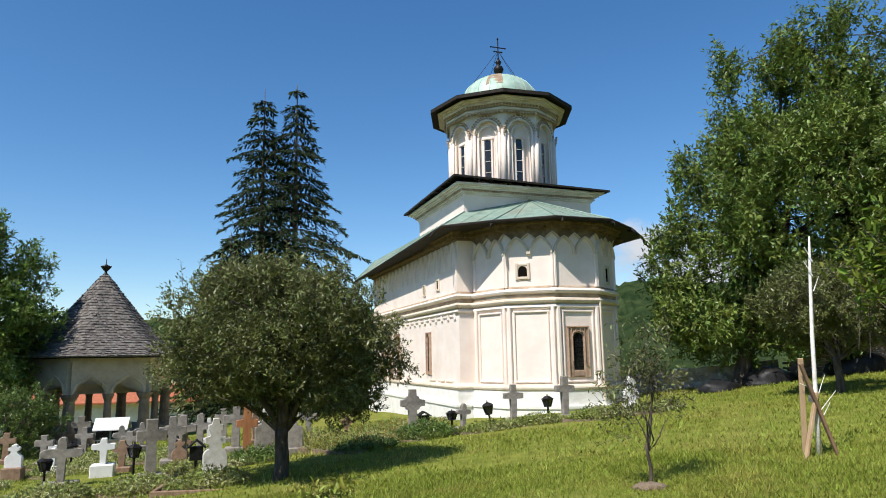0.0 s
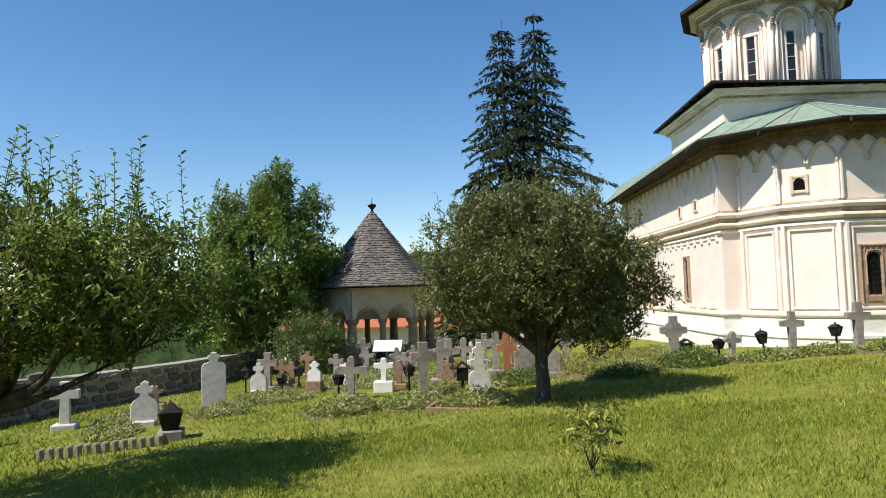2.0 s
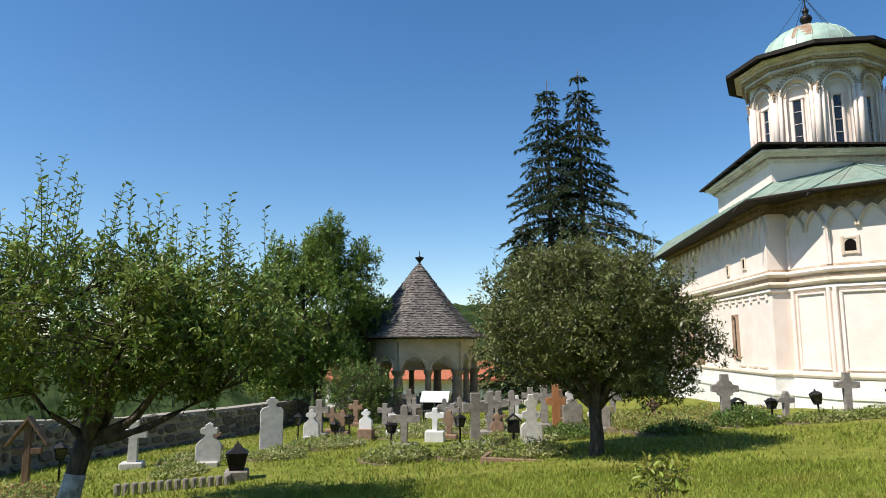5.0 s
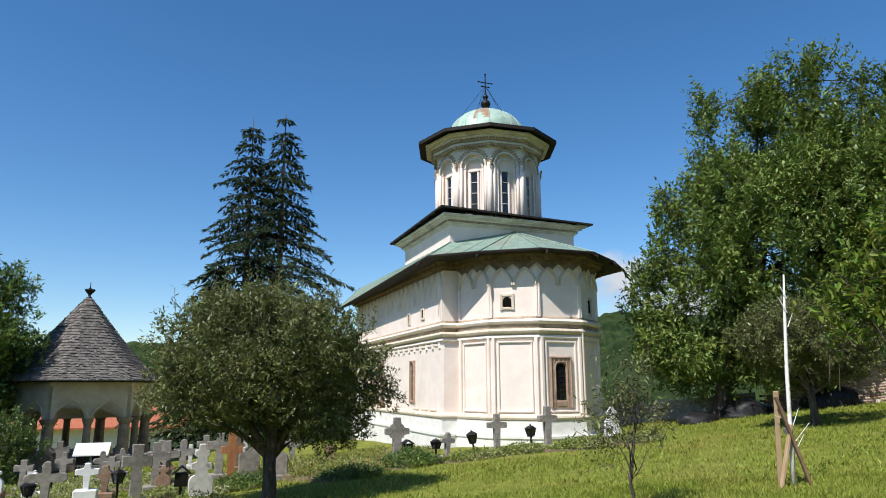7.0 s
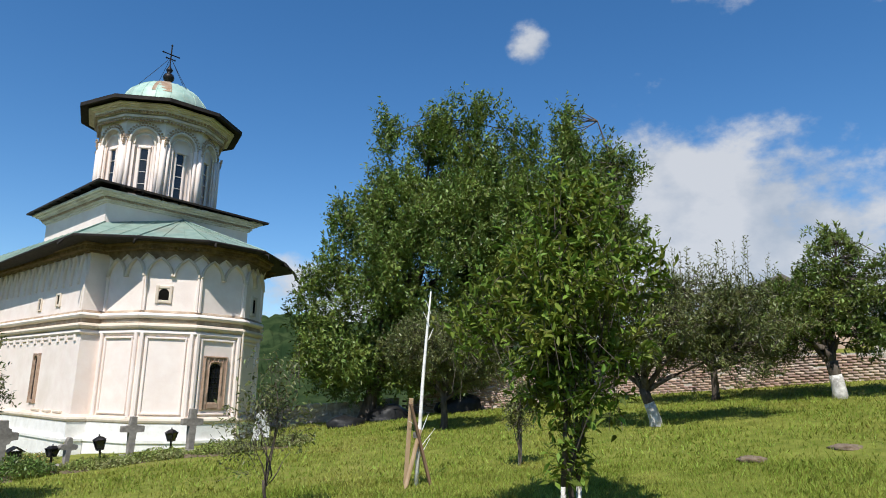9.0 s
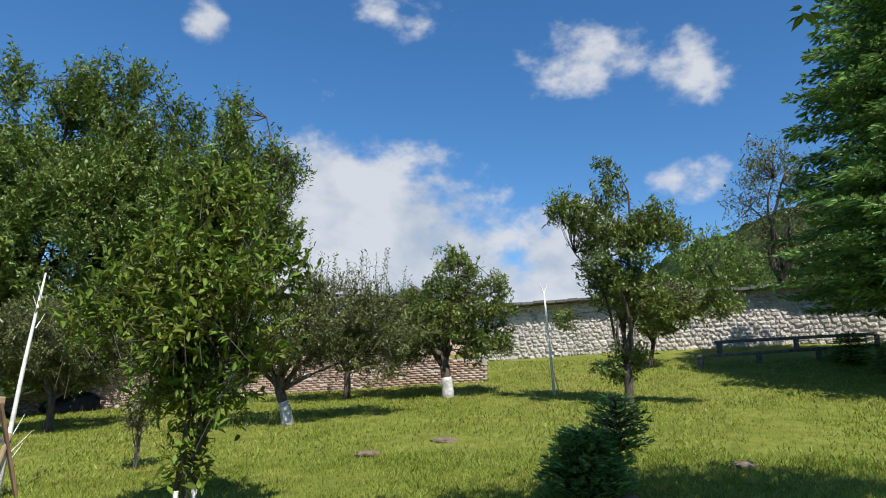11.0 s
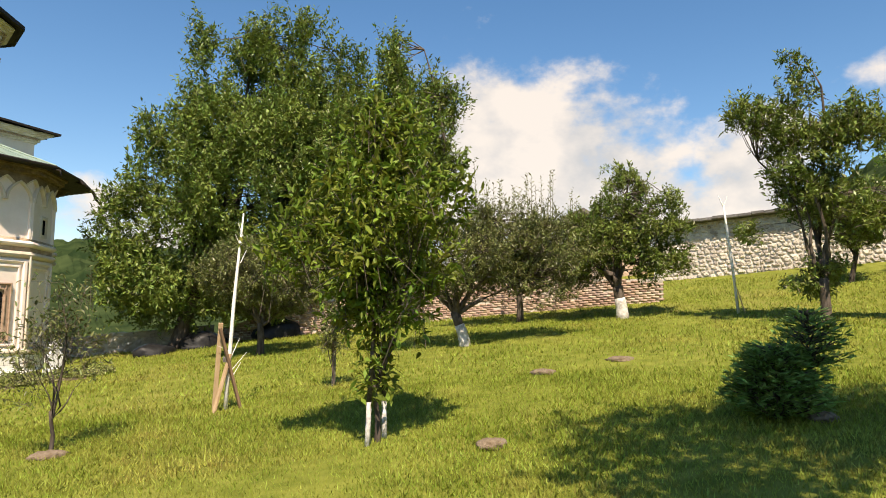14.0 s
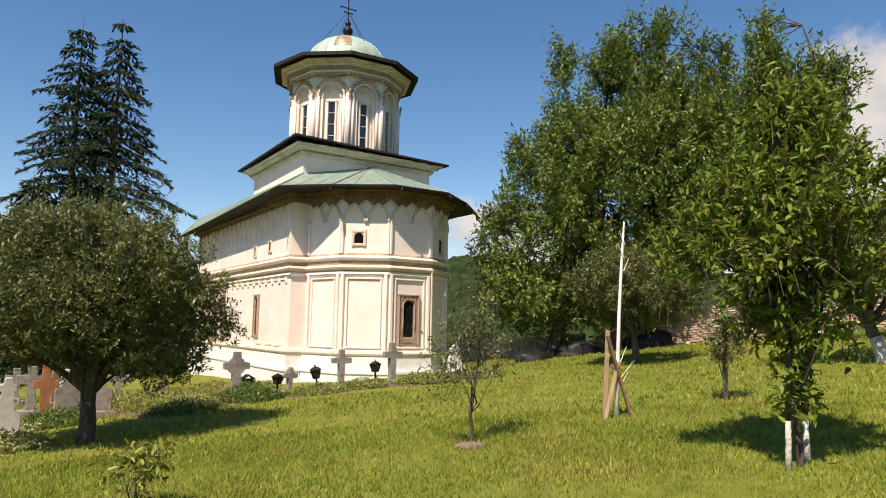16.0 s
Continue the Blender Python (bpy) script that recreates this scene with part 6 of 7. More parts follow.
gravestone(-4.9, 21.4, 0.9, "latin", M_WHITESTONE, "pale stone cross standing in the churchyard")
gravestone(-9.2, 20.6, 0.8, "trefoil", M_GREYSTONE, "grey lobed stone cross")
gravestone(-13.6, 20.4, 0.9, "latin", M_GREYSTONE, "grey stone cross standing in the churchyard")
gravestone(-4.87, 16.57, 1.2, "latin", M_REDWOOD, "orange stained wooden grave cross", base=False, thick=0.09, w=0.5)
gravestone(-0.95, 17.59, 1.15, "stepped", M_GREYSTONE, "large stepped grey stone cross before the church", w=0.64)
gravestone(0.32, 17.05, 0.70, "trefoil", M_GREYSTONE, "low lobed grey stone cross", tilt=3)
gravestone(1.63, 17.64, 1.0, "latin", M_GREYSTONE, "grey latin stone cross", w=0.52, thick=0.14)
gravestone(2.9, 17.33, 1.08, "latin", M_GREYSTONE, "grey latin stone cross", w=0.52, thick=0.14)
gravestone(-2.77, 18.57, 0.62, "stepped", M_BROWNSTONE, "low brown stepped cross")
gravestone(4.9, 18.6, 0.85, "shoulder", M_WHITEPAINT, "white painted headstone beside the church", w=0.45, category="gravestone")

gravestone(-8.15, 17.6, 0.75, "flared", M_GREYSTONE, "weathered grey stone cross with flared arms")
gravestone(-8.9, 18.7, 0.85, "trefoil", M_GREYSTONE, "weathered grey lobed stone cross")
gravestone(-7.7, 19.3, 0.9, "latin", M_GREYSTONE, "slim grey stone cross with straight arms")
gravestone(-5.55, 17.9, 1.15, "flared", M_GREYSTONE, "tall grey stone cross with flared arms")
gravestone(-5.05, 18.8, 1.0, "tiered", M_WHITESTONE, "pale stepped headstone among the graves", w=0.42, category="gravestone")
gravestone(-6.05, 15.5, 0.62, "shoulder", M_BROWNSTONE, "small ochre headstone with rounded shoulders", w=0.34, category="gravestone")
gravestone(-3.7, 16.3, 0.75, "tablet", M_GREYSTONE, "grey headstone under the apple tree", w=0.46, category="gravestone")
gravestone(-9.1, 15.9, 0.6, "latin", M_WHITEPAINT, "low white cross on a block", w=0.36, block=0.18)

for x, y, h, tl in ((-11.76, 15.28, 0.75, 0), (-10.78, 16.33, 0.62, 0), (-7.96, 13.63, 0.62, 0), (-6.68, 14.65, 0.68, 0), (-9.3, 17.0, 0.62, 0), (1.0, 16.76, 0.70, -8), (2.5, 17.48, 0.66, -3), (0.05, 17.3, 0.55, 0), (-12.3, 8.6, 0.75, 0), (-9.86, 14.2, 0.6, 0)):
    lantern(x, y, h, tilt=tl)
lantern(-11.86, 5.6, 0.95, "wide glazed grave lantern with a grey cap on a post", wide=0.16)
lantern(-8.63, 9.24, 0.65, "large black grave lantern on a stone block", big=True)


def candle_house(x, y, h, on_post=True):
    g = thing("candle_box", x, y, gz(x, y), "black tin candle house with pitched lid", "candle box", "grave lanterns", turn=FACE)
    bm = bmesh.new()
    box(bm, -0.03, -0.03, -0.2, 0.03, 0.03, h * 0.4)
    part("post", bm, M_IRON, g)
    bm = bmesh.new()
    box(bm, -0.13, -0.11, h * 0.38, 0.13, 0.11, h * 0.78, bevel=0.008)
    part("box", bm, M_IRON, g)
    bm = bmesh.new()
    slab(bm, [(-0.19, h * 0.76), (0, h), (0.19, h * 0.76), (0.16, h * 0.75), (0, h * 0.955), (-0.16, h * 0.75)], 0.3, Matrix())
    part("lid", bm, M_IRON, g)
    return g


candle_house(-5.23, 14.28, 0.66)
candle_house(-0.7, 18.5, 0.50)
candle_house(-6.9, 17.4, 0.55)

# wooden roofed cross by the stone wall
g = thing("roofed_cross", -12.64, 8.18, gz(-12.64, 8.18), "brown wooden cross under a pitched board roof", "grave cross", "graves in the churchyard", turn=35)
bm = bmesh.new()
box(bm, -0.06, -0.05, -0.2, 0.06, 0.05, 1.15, bevel=0.008)
box(bm, -0.25, -0.045, 0.55, 0.25, 0.045, 0.66, bevel=0.008)
part("cross", bm, M_OLDWOOD, g)
for s in (-1, 1):
    bm = bmesh.new()
    slab(bm, [(0, 1.24), (s * 0.36, 0.74), (s * 0.36, 0.68), (0, 1.17)], 0.2, Matrix())
    part("roof_board", bm, M_OLDWOOD, g)

# white roofed candle stand in front of the pavilion
g = thing("candle_stand", -9.6, 19.6, gz(-9.6, 19.6), "glazed metal candle stand with white sheet roof", "candle stand", turn=15)
for sx in (-0.36, 0.36):
    for sy in (-0.2, 0.2):
        bm = bmesh.new()
        box(bm, sx - 0.025, sy - 0.025, -0.2, sx + 0.025, sy + 0.025, 0.42)
        part("leg", bm, M_IRON, g)
bm = bmesh.new()
box(bm, -0.40, -0.24, 0.40, 0.40, 0.24, 0.74, bevel=0.01)
part("cabinet", bm, M_GREYTIN, g, "grey painted metal cabinet")
for sx in (-0.2, 0.2):
    bm = bmesh.new()
    box(bm, sx - 0.17, -0.25, 0.45, sx + 0.17, -0.236, 0.70, bevel=0.004)
    part("glass_door", bm, M_GLASS, g, "dark glazed door")
bm = bmesh.new()
slab(bm, [(-0.34, 0.72), (0.0, 1.02), (0.34, 0.72), (0.34, 0.69), (0, 0.98), (-0.34, 0.69)], 0.9, Matrix.Rotation(radians(90), 4, "Z"))
part("roof", bm, M_WHITEPAINT, g, "white sheet metal roof")


# ---------------------------------------------------------------- grave beds
def plant_bed(x, y, rx, ry, h, label, turn=0.0, flowers=None, n=900, kerb=None, kerb_h=0.035, leaf=L_BED, size=0.042):
    n, rx, ry, h = int(n * 2.2), rx * 0.86, ry * 0.86, h * 1.35
    z = gz(x, y)
    bed = thing("grave_bed", x, y, z, label, "flower bed", "planted graves", turn=turn)
    a = RNG.uniform(0, math.tau, n)
    r = np.sqrt(RNG.uniform(0, 1, n))
    px, py = rx * r * np.cos(a), ry * r * np.sin(a)
    lump = np.array([0.5 + 0.5 * noise.noise((p * 4 + x, q * 4 + y, 1.0)) for p, q in zip(px, py)])
    ct, st = math.cos(radians(turn)), math.sin(radians(turn))
    dz = ground_z(x + px * ct - py * st, y + px * st + py * ct) - z
    pz = h * (1 - r**2 * 0.7) * (0.3 + 0.9 * lump) * RNG.uniform(0.2, 1, n) + dz
    mpart("leaves", leaf_mesh("leaves", np.stack([px, py, pz], 1), size, leaf, spread_up=0.1, droop=-0.3), bed)["kind"] = "stuff"
    if flowers:
        k = n // 5 if flowers is not L_WHITEFLOWER else n // 11
        mpart("blossom_cover", leaf_mesh("blossom_cover", np.stack([px[:k], py[:k], pz[:k] + 0.05], 1), size * 0.7, flowers, length=1.0, droop=-0.2), bed)["kind"] = "stuff"
    bm = bmesh.new()
    prism(bm, [(rx * 1.05 * math.cos(k * math.tau / 20) * (1 + 0.08 * math.sin(3 * k)), ry * 1.05 * math.sin(k * math.tau / 20) * (1 + 0.08 * math.cos(5 * k))) for k in range(20)], -0.35, -0.005)
    part("soil", bm, M_SOIL, bed)
    if kerb:
        w = 0.07
        for i, (x0, y0, x1, y1) in enumerate(((-rx - w, -ry - w, rx + w, -ry), (-rx - w, ry, rx + w, ry + w), (-rx - w, -ry, -rx, ry), (rx, -ry, rx + w, ry))):
            bm = bmesh.new()
            box(bm, x0, y0, -0.3, x1, y1, kerb_h, bevel=0.012)
            part("kerb", bm, kerb, bed)
    return bed


plant_bed(-6.9, 11.9, 0.85, 0.8, 0.28, "grey green planted grave mound", flowers=L_WHITEFLOWER, n=1600)
plant_bed(-5.6, 12.5, 0.8, 0.7, 0.24, "green planted grave mound of small leaves", flowers=L_WHITEFLOWER, n=1300)
plant_bed(-4.25, 12.2, 0.85, 0.6, 0.28, "planted grave with a stone kerb", turn=8, flowers=L_WHITEFLOWER, n=1300, kerb=M_BROWNSTONE)
plant_bed(-10.9, 6.6, 0.9, 1.3, 0.30, "low flowering grave planting", turn=30, flowers=L_REDFLOWER, n=1500)
plant_bed(-9.35, 4.25, 0.8, 0.95, 0.17, "planted grave with a dark kerb", turn=30, flowers=L_REDFLOWER, n=900, kerb=M_DARKKERB, kerb_h=0.15)
plant_bed(-10.3, 9.6, 0.6, 0.9, 0.22, "white flowering planted grave", turn=38, flowers=L_WHITEFLOWER, n=1000)
plant_bed(-11.6, 11.3, 0.9, 0.9, 0.2, "low planted grave of small leaves", flowers=L_WHITEFLOWER, n=900)
plant_bed(-9.9, 12.0, 0.8, 0.7, 0.2, "low planted grave of small leaves", flowers=L_WHITEFLOWER, n=900)
plant_bed(-9.9, 13.9, 1.2, 0.8, 0.24, "white flowering grave planting", flowers=L_WHITEFLOWER, n=1500)
plant_bed(-8.6, 16.0, 1.3, 1.0, 0.2, "low grave planting of small leaves", flowers=L_WHITEFLOWER, n=1400)
plant_bed(-5.3, 14.9, 1.2, 0.9, 0.22, "green grave planting of small leaves", flowers=L_WHITEFLOWER, n=1400)
plant_bed(-2.2, 16.5, 1.5, 1.1, 0.35, "orange marigolds among grave plants", flowers=L_ORANGE, n=2200)
plant_bed(-3.6, 17.6, 1.4, 1.0, 0.40, "orange marigolds among grave plants", flowers=L_ORANGE, n=2000)
plant_bed(-4.3, 15.2, 0.8, 0.6, 0.32, "green grave planting of small leaves", n=900, leaf=L_BUSH)
plant_bed(-0.6, 16.5, 0.9, 0.6, 0.42, "bushy green grave planting of small leaves", n=1500, leaf=L_BUSH)
plant_bed(-1.9, 15.3, 0.9, 0.5, 0.25, "dark low grave planting of small leaves", n=1100, leaf=L_BUSH)
plant_bed(0.9, 16.6, 1.0, 0.5, 0.22, "grey green grave mound of small leaves", n=1300)
plant_bed(2.1, 16.9, 1.0, 0.5, 0.22, "grey green grave mound of small leaves", n=1300)
plant_bed(3.6, 16.7, 1.0, 0.5, 0.26, "green grave mound of small leaves", n=1300)
plant_bed(5.0, 16.9, 0.9, 0.5, 0.24, "green grave mound of small leaves", n=1100)
plant_bed(-7.0, 17.6, 1.4, 1.2, 0.25, "low grave planting of small leaves", flowers=L_WHITEFLOWER, n=1500)
plant_bed(-9.8, 18.0, 1.6, 1.2, 0.22, "low grave planting of small leaves", flowers=L_WHITEFLOWER, n=1500)
plant_bed(-1.5, 19.6, 2.0, 0.9, 0.3, "marigolds along the church wall", flowers=L_ORANGE, n=2000)

# log edging round one grave
edge = thing("log_edging", -9.6, 8.9, gz(-9.6, 8.9), "grave edging of short upright concrete posts", "edging", turn=38)
bm = bmesh.new()
lathe(bm, [(0.055, -0.25), (0.055, 0.12), (0.045, 0.14)], 8)
first = part("edging_post", bm, M_GREYSTONE, edge)
first.location = (-0.85, -0.75, 0)
for k in range(1, 26):
    o = new("edging_post", first.data)
    o.parent = edge
    t = k * 0.13
    px, py = (-0.85 + t, -0.75) if t < 1.7 else (0.85, -0.75 + (t - 1.7))
    w = Matrix.Rotation(radians(38), 4, "Z") @ Vector((px, py, 0))
    o.location = (px, py, gz(-9.6 + w.x, 8.9 + w.y) - gz(-9.6, 8.9))

# ---------------------------------------------------------------- poles, stakes, bench
g = thing("staked_pole", 4.73, 8.98, gz(4.73, 8.98), "bare pale birch sapling held by crossed timber stakes", "staked tree")
bm = bmesh.new()
tube(bm, [(0, 0, -0.1), (0.03, 0.0, 0.6), (0.08, 0.02, 1.5), (0.15, 0.05, 2.3), (0.20, 0.06, 2.85)], [0.034, 0.03, 0.026, 0.02, 0.010], 7)
part("stem", bm, M_BIRCH, g, "white birch stem", smooth=True)
bm = bmesh.new()
for z, dx, dz in ((2.3, -0.1, 0.22), (2.5, -0.08, 0.2), (2.1, 0.1, 0.2), (0.5, 0.28, 0.3), (0.35, 0.2, 0.3), (0.8, -0.2, 0.1), (0.7, 0.14, 0.3)):
    x0 = 0.2 * z / 2.85
    tube(bm, [(x0, 0, z), (x0 + dx, 0.02, z + dz)], [0.008, 0.003], 4)
part("twig_growth", bm, M_BIRCH, g)["kind"] = "stuff"
for (x0, y0), (x1, y1, z1), mt in (((-0.22, -0.06), (0.02, -0.05, 0.78), M_WOOD), ((0.22, -0.10), (-0.16, -0.07, 1.15), M_OLDWOOD), ((-0.05, 0.25), (-0.10, 0.03, 1.22), M_WOOD)):
    bm = bmesh.new()
    a, b = Vector((x0, y0, -0.12)), Vector((x1, y1, z1))
    d = b - a
    m = Matrix.Translation(a) @ d.to_track_quat("Z", "Y").to_matrix().to_4x4()
    box(bm, -0.032, -0.018, 0, 0.032, 0.018, d.length, m, bevel=0.004)
    part("stake", bm, mt, g)
bm = bmesh.new()
lathe(bm, [(0.06, 0.66), (0.065, 0.7), (0.06, 0.74)], 8)
part("tie", bm, M_GREYWOOD, g)

g = thing("staked_pole", 17.2, 6.85, gz(17.2, 6.85), "bare white birch sapling beside a thin prop", "staked tree")
bm = bmesh.new()
tube(bm, [(0, 0, -0.1), (-0.05, 0.1, 1.2), (-0.1, 0.2, 2.3), (-0.12, 0.24, 2.75)], [0.038, 0.034, 0.028, 0.018], 7)
part("stem", bm, M_BIRCH, g, "white birch stem", smooth=True)
bm = bmesh.new()
tube(bm, [(-0.12, 0.24, 2.7), (-0.2, 0.33, 3.0)], [0.02, 0.008], 4)
tube(bm, [(-0.12, 0.24, 2.7), (-0.05, 0.16, 2.98)], [0.02, 0.008], 4)
part("twig_growth", bm, M_BIRCH, g)["kind"] = "stuff"
bm = bmesh.new()
tube(bm, [(0.1, -0.14, -0.1), (0.0, 0.02, 0.6)], [0.015, 0.012], 5)
part("prop", bm, M_WOOD, g)

g = thing("stake", 6.74, 9.22, gz(6.74, 9.22), "grey wooden stake beside a sapling", "stake")
bm = bmesh.new()
box(bm, -0.025, -0.025, -0.2, 0.025, 0.025, 1.2, bevel=0.005)
part("post", bm, M_GREYWOOD, g)


def rail_bench(x0, y0, x1, y1, h, n, label):
    z0 = gz(x0, y0)
    g = thing("rail_fence", x0, y0, z0, label, "rail")
    bm = bmesh.new()
    a, b = Vector((0, 0, h)), Vector((x1 - x0, y1 - y0, gz(x1, y1) - z0 + h))
    d = b - a
    m = Matrix.Translation(a) @ d.to_track_quat("X", "Z").to_matrix().to_4x4()
    box(bm, -0.15, -0.11, -0.06, d.length, 0.11, 0.03, m, bevel=0.01)
    part("rail", bm, M_GREYWOOD, g)
    for k in range(n):
        t = k / (n - 1)
        p = a.lerp(b, t)
        bm = bmesh.new()
        box(bm, p.x - 0.08, p.y - 0.08, gz(x0 + p.x, y0 + p.y) - z0 - 0.2, p.x + 0.08, p.y + 0.08, p.z - 0.05, bevel=0.01)
        part("post", bm, M_GREYWOOD, g)


rail_bench(22.2, 4.1, 24.3, -0.6, 0.34, 4, "long low grey timber bench rail")
rail_bench(24.9, 4.0, 26.4, -0.6, 0.45, 3, "weathered timber rail behind the bench")

# mole hills and bare patches
for x, y, r in ((8.80, 6.45, 0.30), (10.29, 5.96, 0.36), (5.28, 4.35, 0.22), (9.96, 1.25, 0.25), (7.7, 2.1, 0.22), (2.3, 8.1, 0.25), (20.2, -1.4, 0.5)):
    bm = bmesh.new()
    bmesh.ops.create_icosphere(bm, subdivisions=3, radius=1.0)
    for v in bm.verts:
        v.co *= 1 + 0.3 * noise.noise(v.co * 3.0 + Vector((x, y, 0)))
        v.co = Vector((v.co.x * r * 0.8, v.co.y * r * 0.6, v.co.z * 0.06))
    g = part("molehill", bm, M_SOIL, None, smooth=True)
    g.location = (x, y, gz(x, y))
    tagged(g, "low crumbly molehill of dry soil", "molehill", "molehills in the lawn")

# dark sheeted heaps under the cherry tree
for x, y, w, h in ((12.11, 20.0, 1.0, 0.62), (7.9, 20.2, 0.6, 0.32), (9.6, 20.6, 0.8, 0.45)):
    bm = bmesh.new()
    bmesh.ops.create_icosphere(bm, subdivisions=3, radius=1.0)
    for v in bm.verts:
        v.co *= 1 + 0.25 * noise.noise(v.co * 1.7 + Vector((x, y, 0)))
        v.co = Vector((v.co.x * w, v.co.y * w * 0.7, max(v.co.z, -0.3) * h))
    g = part("covered_mound", bm, M_TARP, None, smooth=True)
    g.location = (x, y, gz(x, y))
    tagged(g, "low mound under black plastic sheeting", "mound", "covered mounds by the wall")

# ---------------------------------------------------------------- brick wall (ruined) with joined bricks
wall = thing("wall_brick", 19.2, 11.4, gz(19.2, 11.4), "crumbling old red brick wall with patches of plaster", "wall", kind="structure")
line = [(19.6, 10.3), (19.0, 12.6), (17.6, 15.6), (15.6, 17.6), (12.5, 19.2), (10.6, 21.3)]
tops = [0.75, 0.95, 1.25, 1.3, 1.15, 0.5]
bv, bf = [], []
core = bmesh.new()
rng = np.random.default_rng(5)
for (xa, ya), (xb, yb), ha, hb in zip(line, line[1:], tops, tops[1:]):
    L = math.hypot(xb - xa, yb - ya)
    dx, dy = (xb - xa) / L, (yb - ya) / L
    nx, ny = -dy, dx
    a = math.atan2(dy, dx)
    seg = int(L / 0.8) + 1
    for k in range(seg):
        c = []
        for t in (k / seg, (k + 1) / seg):
            px, py = xa + dx * L * t, ya + dy * L * t
            c.append((px, py, gz(px, py), ha + (hb - ha) * t))
        v = []
        for px, py, zb, h in c:
            for o in (0.0, 0.5):
                for z in (zb - 0.5, zb + h - 0.05):
                    v.append(core.verts.new((px - nx * o, py - ny * o, z)))
        for f in ((0, 1, 5, 4), (2, 6, 7, 3), (1, 3, 7, 5), (0, 2, 3, 1), (4, 5, 7, 6)):
            core.faces.new([v[i] for i in f])
    row, z = 0, 0.0
    while z < max(ha, hb) + 0.1:
        s = -0.13 * (row % 2)
        while s < L:
            t = min(1, max(0, s / L))
            px, py = xa + dx * (s + 0.125), ya + dy * (s + 0.125)
            h = ha + (hb - ha) * t + 0.18 * noise.noise((px * 0.9, py * 0.9, 2.0))
            if z + 0.06 < h and rng.uniform() > 0.04:
                o = len(bv)
                out = rng.uniform(0.0, 0.018)
                g0 = gz(px, py)
                for u, q, w in ((0, 0, 0), (0.24, 0, 0), (0.24, 0, 0.065), (0, 0, 0.065), (0, 1, 0), (0.24, 1, 0), (0.24, 1, 0.065), (0, 1, 0.065)):
                    d = 0.015 + out if q else -0.1
                    bv.append((xa + dx * (s + u) + nx * d, ya + dy * (s + u) + ny * d, g0 - 0.05 + z + w))
                bf += [(o + 4, o + 5, o + 6, o + 7), (o, o + 3, o + 2, o + 1), (o + 3, o + 7, o + 6, o + 2), (o, o + 1, o + 5, o + 4), (o + 1, o + 2, o + 6, o + 5), (o, o + 4, o + 7, o + 3)]
            s += 0.255
        z += 0.077
        row += 1
inv = Matrix.Translation((-19.2, -11.4, -gz(19.2, 11.4)))
core.transform(inv)
part("wall_core", core, M_MORTAR, wall)
bricks = mpart("brickwork", mesh_from("brickwork", np.array(bv) - (19.2, 11.4, gz(19.2, 11.4)), np.array(bf), M_BRICK), wall)
bricks["kind"] = "stuff"

# building whose roof slope shows over the brick wall
shed = thing("outbuilding", 26.5, 18.2, gz(26.5, 18.2) - 0.6, "outbuilding with a dark sloping roof beyond the wall", "building", turn=-35)
bm = bmesh.new()
box(bm, -2.5, -2, -1, 2.5, 2, 2.0)
part("wall", bm, M_BRICK, shed)
bm = bmesh.new()
slab(bm, [(-3.0, 2.1), (-0.5, 3.6), (3.0, 1.7), (3.0, 1.55), (-0.5, 3.45), (-3.0, 1.95)], 4.6, Matrix())
part("roof", bm, M_SHINGLE, shed)

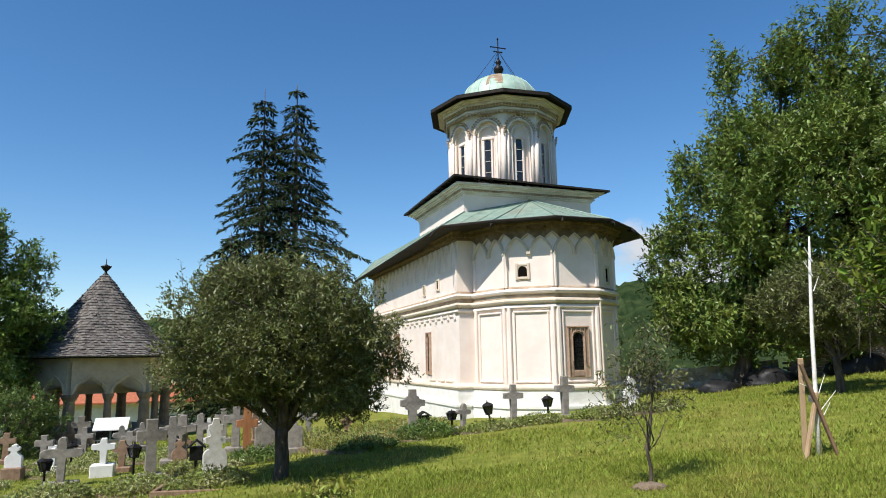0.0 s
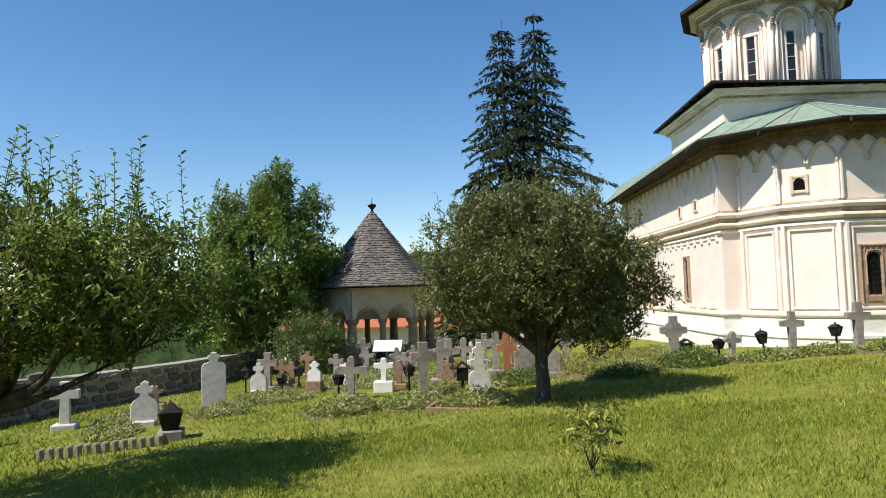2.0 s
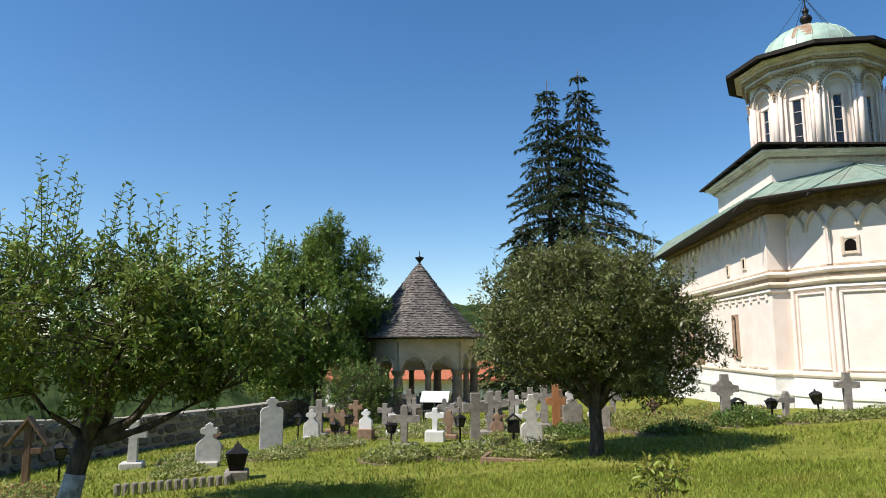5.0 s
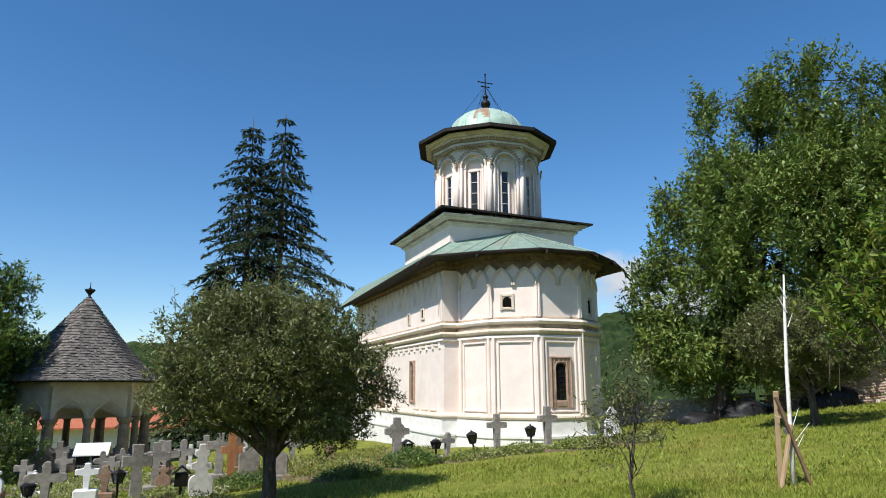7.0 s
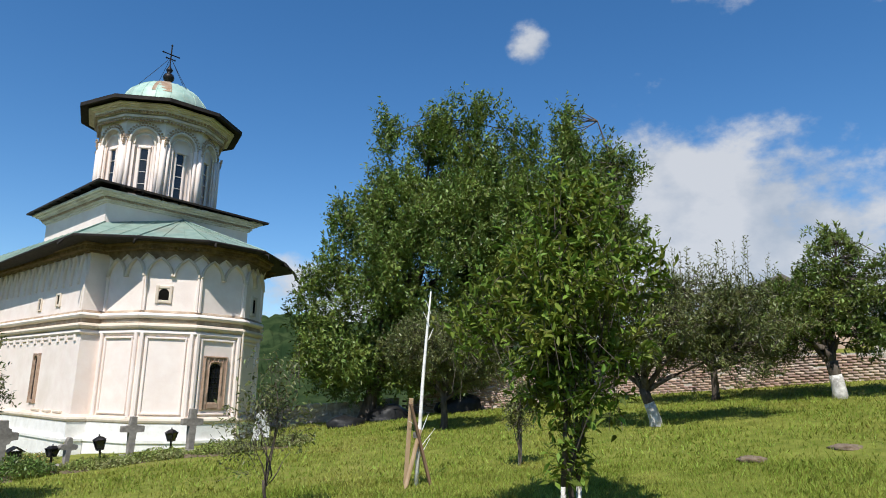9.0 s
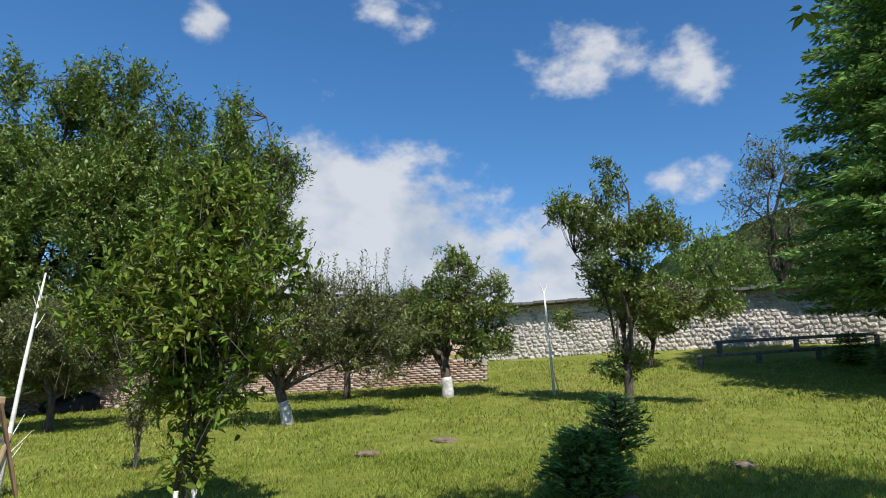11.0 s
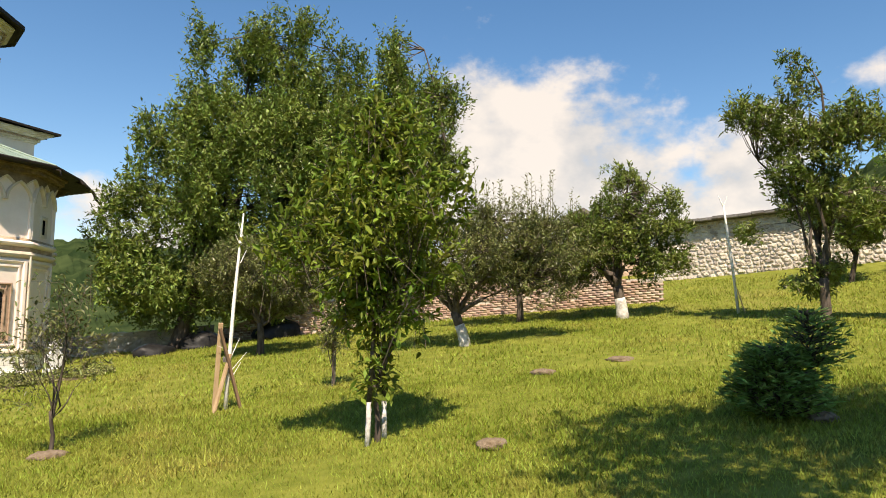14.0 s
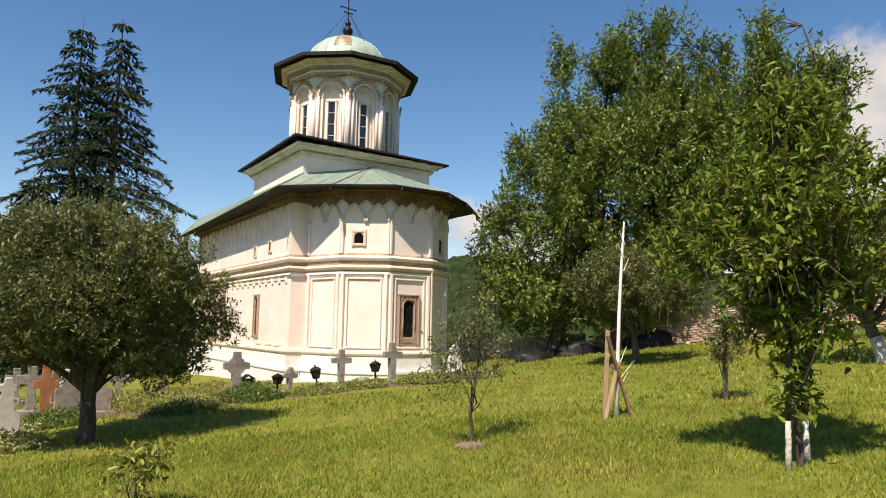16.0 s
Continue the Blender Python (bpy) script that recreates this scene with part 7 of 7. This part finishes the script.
# ---------------------------------------------------------------- grass
def grass(name, n, xr, yr, h, w, seed, keep):
    rng = np.random.default_rng(seed)
    x, y = rng.uniform(*xr, n), rng.uniform(*yr, n)
    m = keep(x, y, rng)
    x, y = x[m], y[m]
    n = len(x)
    z = ground_z(x, y) - 0.02
    a = rng.uniform(0, math.tau, n)
    hh = h * rng.uniform(0.5, 1.5, n)
    ww = w * rng.uniform(0.6, 1.3, n)
    lean = rng.normal(size=(n, 2)) * 0.45 * hh[:, None]
    v = np.stack([np.stack([x - ww * np.cos(a), y - ww * np.sin(a), z], 1), np.stack([x + ww * np.cos(a), y + ww * np.sin(a), z], 1), np.stack([x + lean[:, 0], y + lean[:, 1], z + hh], 1)], 1).reshape(-1, 3)
    ob = new(name, mesh_from(name, v, np.arange(3 * n).reshape(n, 3), M_BLADE))
    tagged(ob, "short uneven blades of lawn grass", "grass", kind="stuff")


def dist(x, y):
    return np.hypot(x, y)


grass("grass", 520000, (-11, 12), (-4, 12), 0.046, 0.0075, 41, lambda x, y, r: (dist(x, y) < 11) & (dist(x, y) > 2.5) & ((y > 1.0) | (x > 3)))
grass("grass", 280000, (-20, 24), (-5, 24), 0.058, 0.013, 42, lambda x, y, r: (dist(x, y) >= 10) & (dist(x, y) < 27) & ~((x > 0) & (x < 6) & (y > 19)))
grass("tall_grass", 9000, (-11, 24), (1.5, 16), 0.13, 0.007, 43, lambda x, y, r: (dist(x, y) > 3) & (r.uniform(size=len(x)) < 0.3 + 0.7 * (np.sin(x * 1.3) * np.sin(y * 1.7) > 0.3)))

# ---------------------------------------------------------------- stone walls, piece by piece
stone_wall("wall_east", [(24.2, 13.0), (26.0, 7.5), (27.6, 2.0), (27.6, -6.0), (26.0, -16.0)], [2.1, 2.05, 2.05, 1.75, 1.6], 0.6, "pale rubble stone wall with slate coping", M_MORTAR, M_WALLSTONE, 1, 300, mean=0.20, rest_mat=M_WALLSTONE_JOINED, coping=M_SLAB, seed=51)
stone_wall("wall_west", [(-12.4, 2.0), (-13.6, 5.6), (-15.0, 9.5), (-15.3, 13.0), (-14.9, 16.4), (-15.6, 19.4), (-17.5, 24.0)], [1.35, 1.3, 1.1, 0.9, 0.9, 0.9, 0.8], 0.5, "low mossy rubble stone wall", M_DARKMORTAR, M_DARKSTONE, 1, 300, mean=0.30, seed=52)
stone_wall("rubble_wall", [(10.4, 21.6), (7.0, 23.0), (4.5, 25.0)], [0.6, 0.65, 0.6], 0.4, "low rubble wall behind the church", M_MORTAR, M_WALLSTONE, -1, 80, mean=0.26, rest_mat=M_WALLSTONE_JOINED, seed=53)
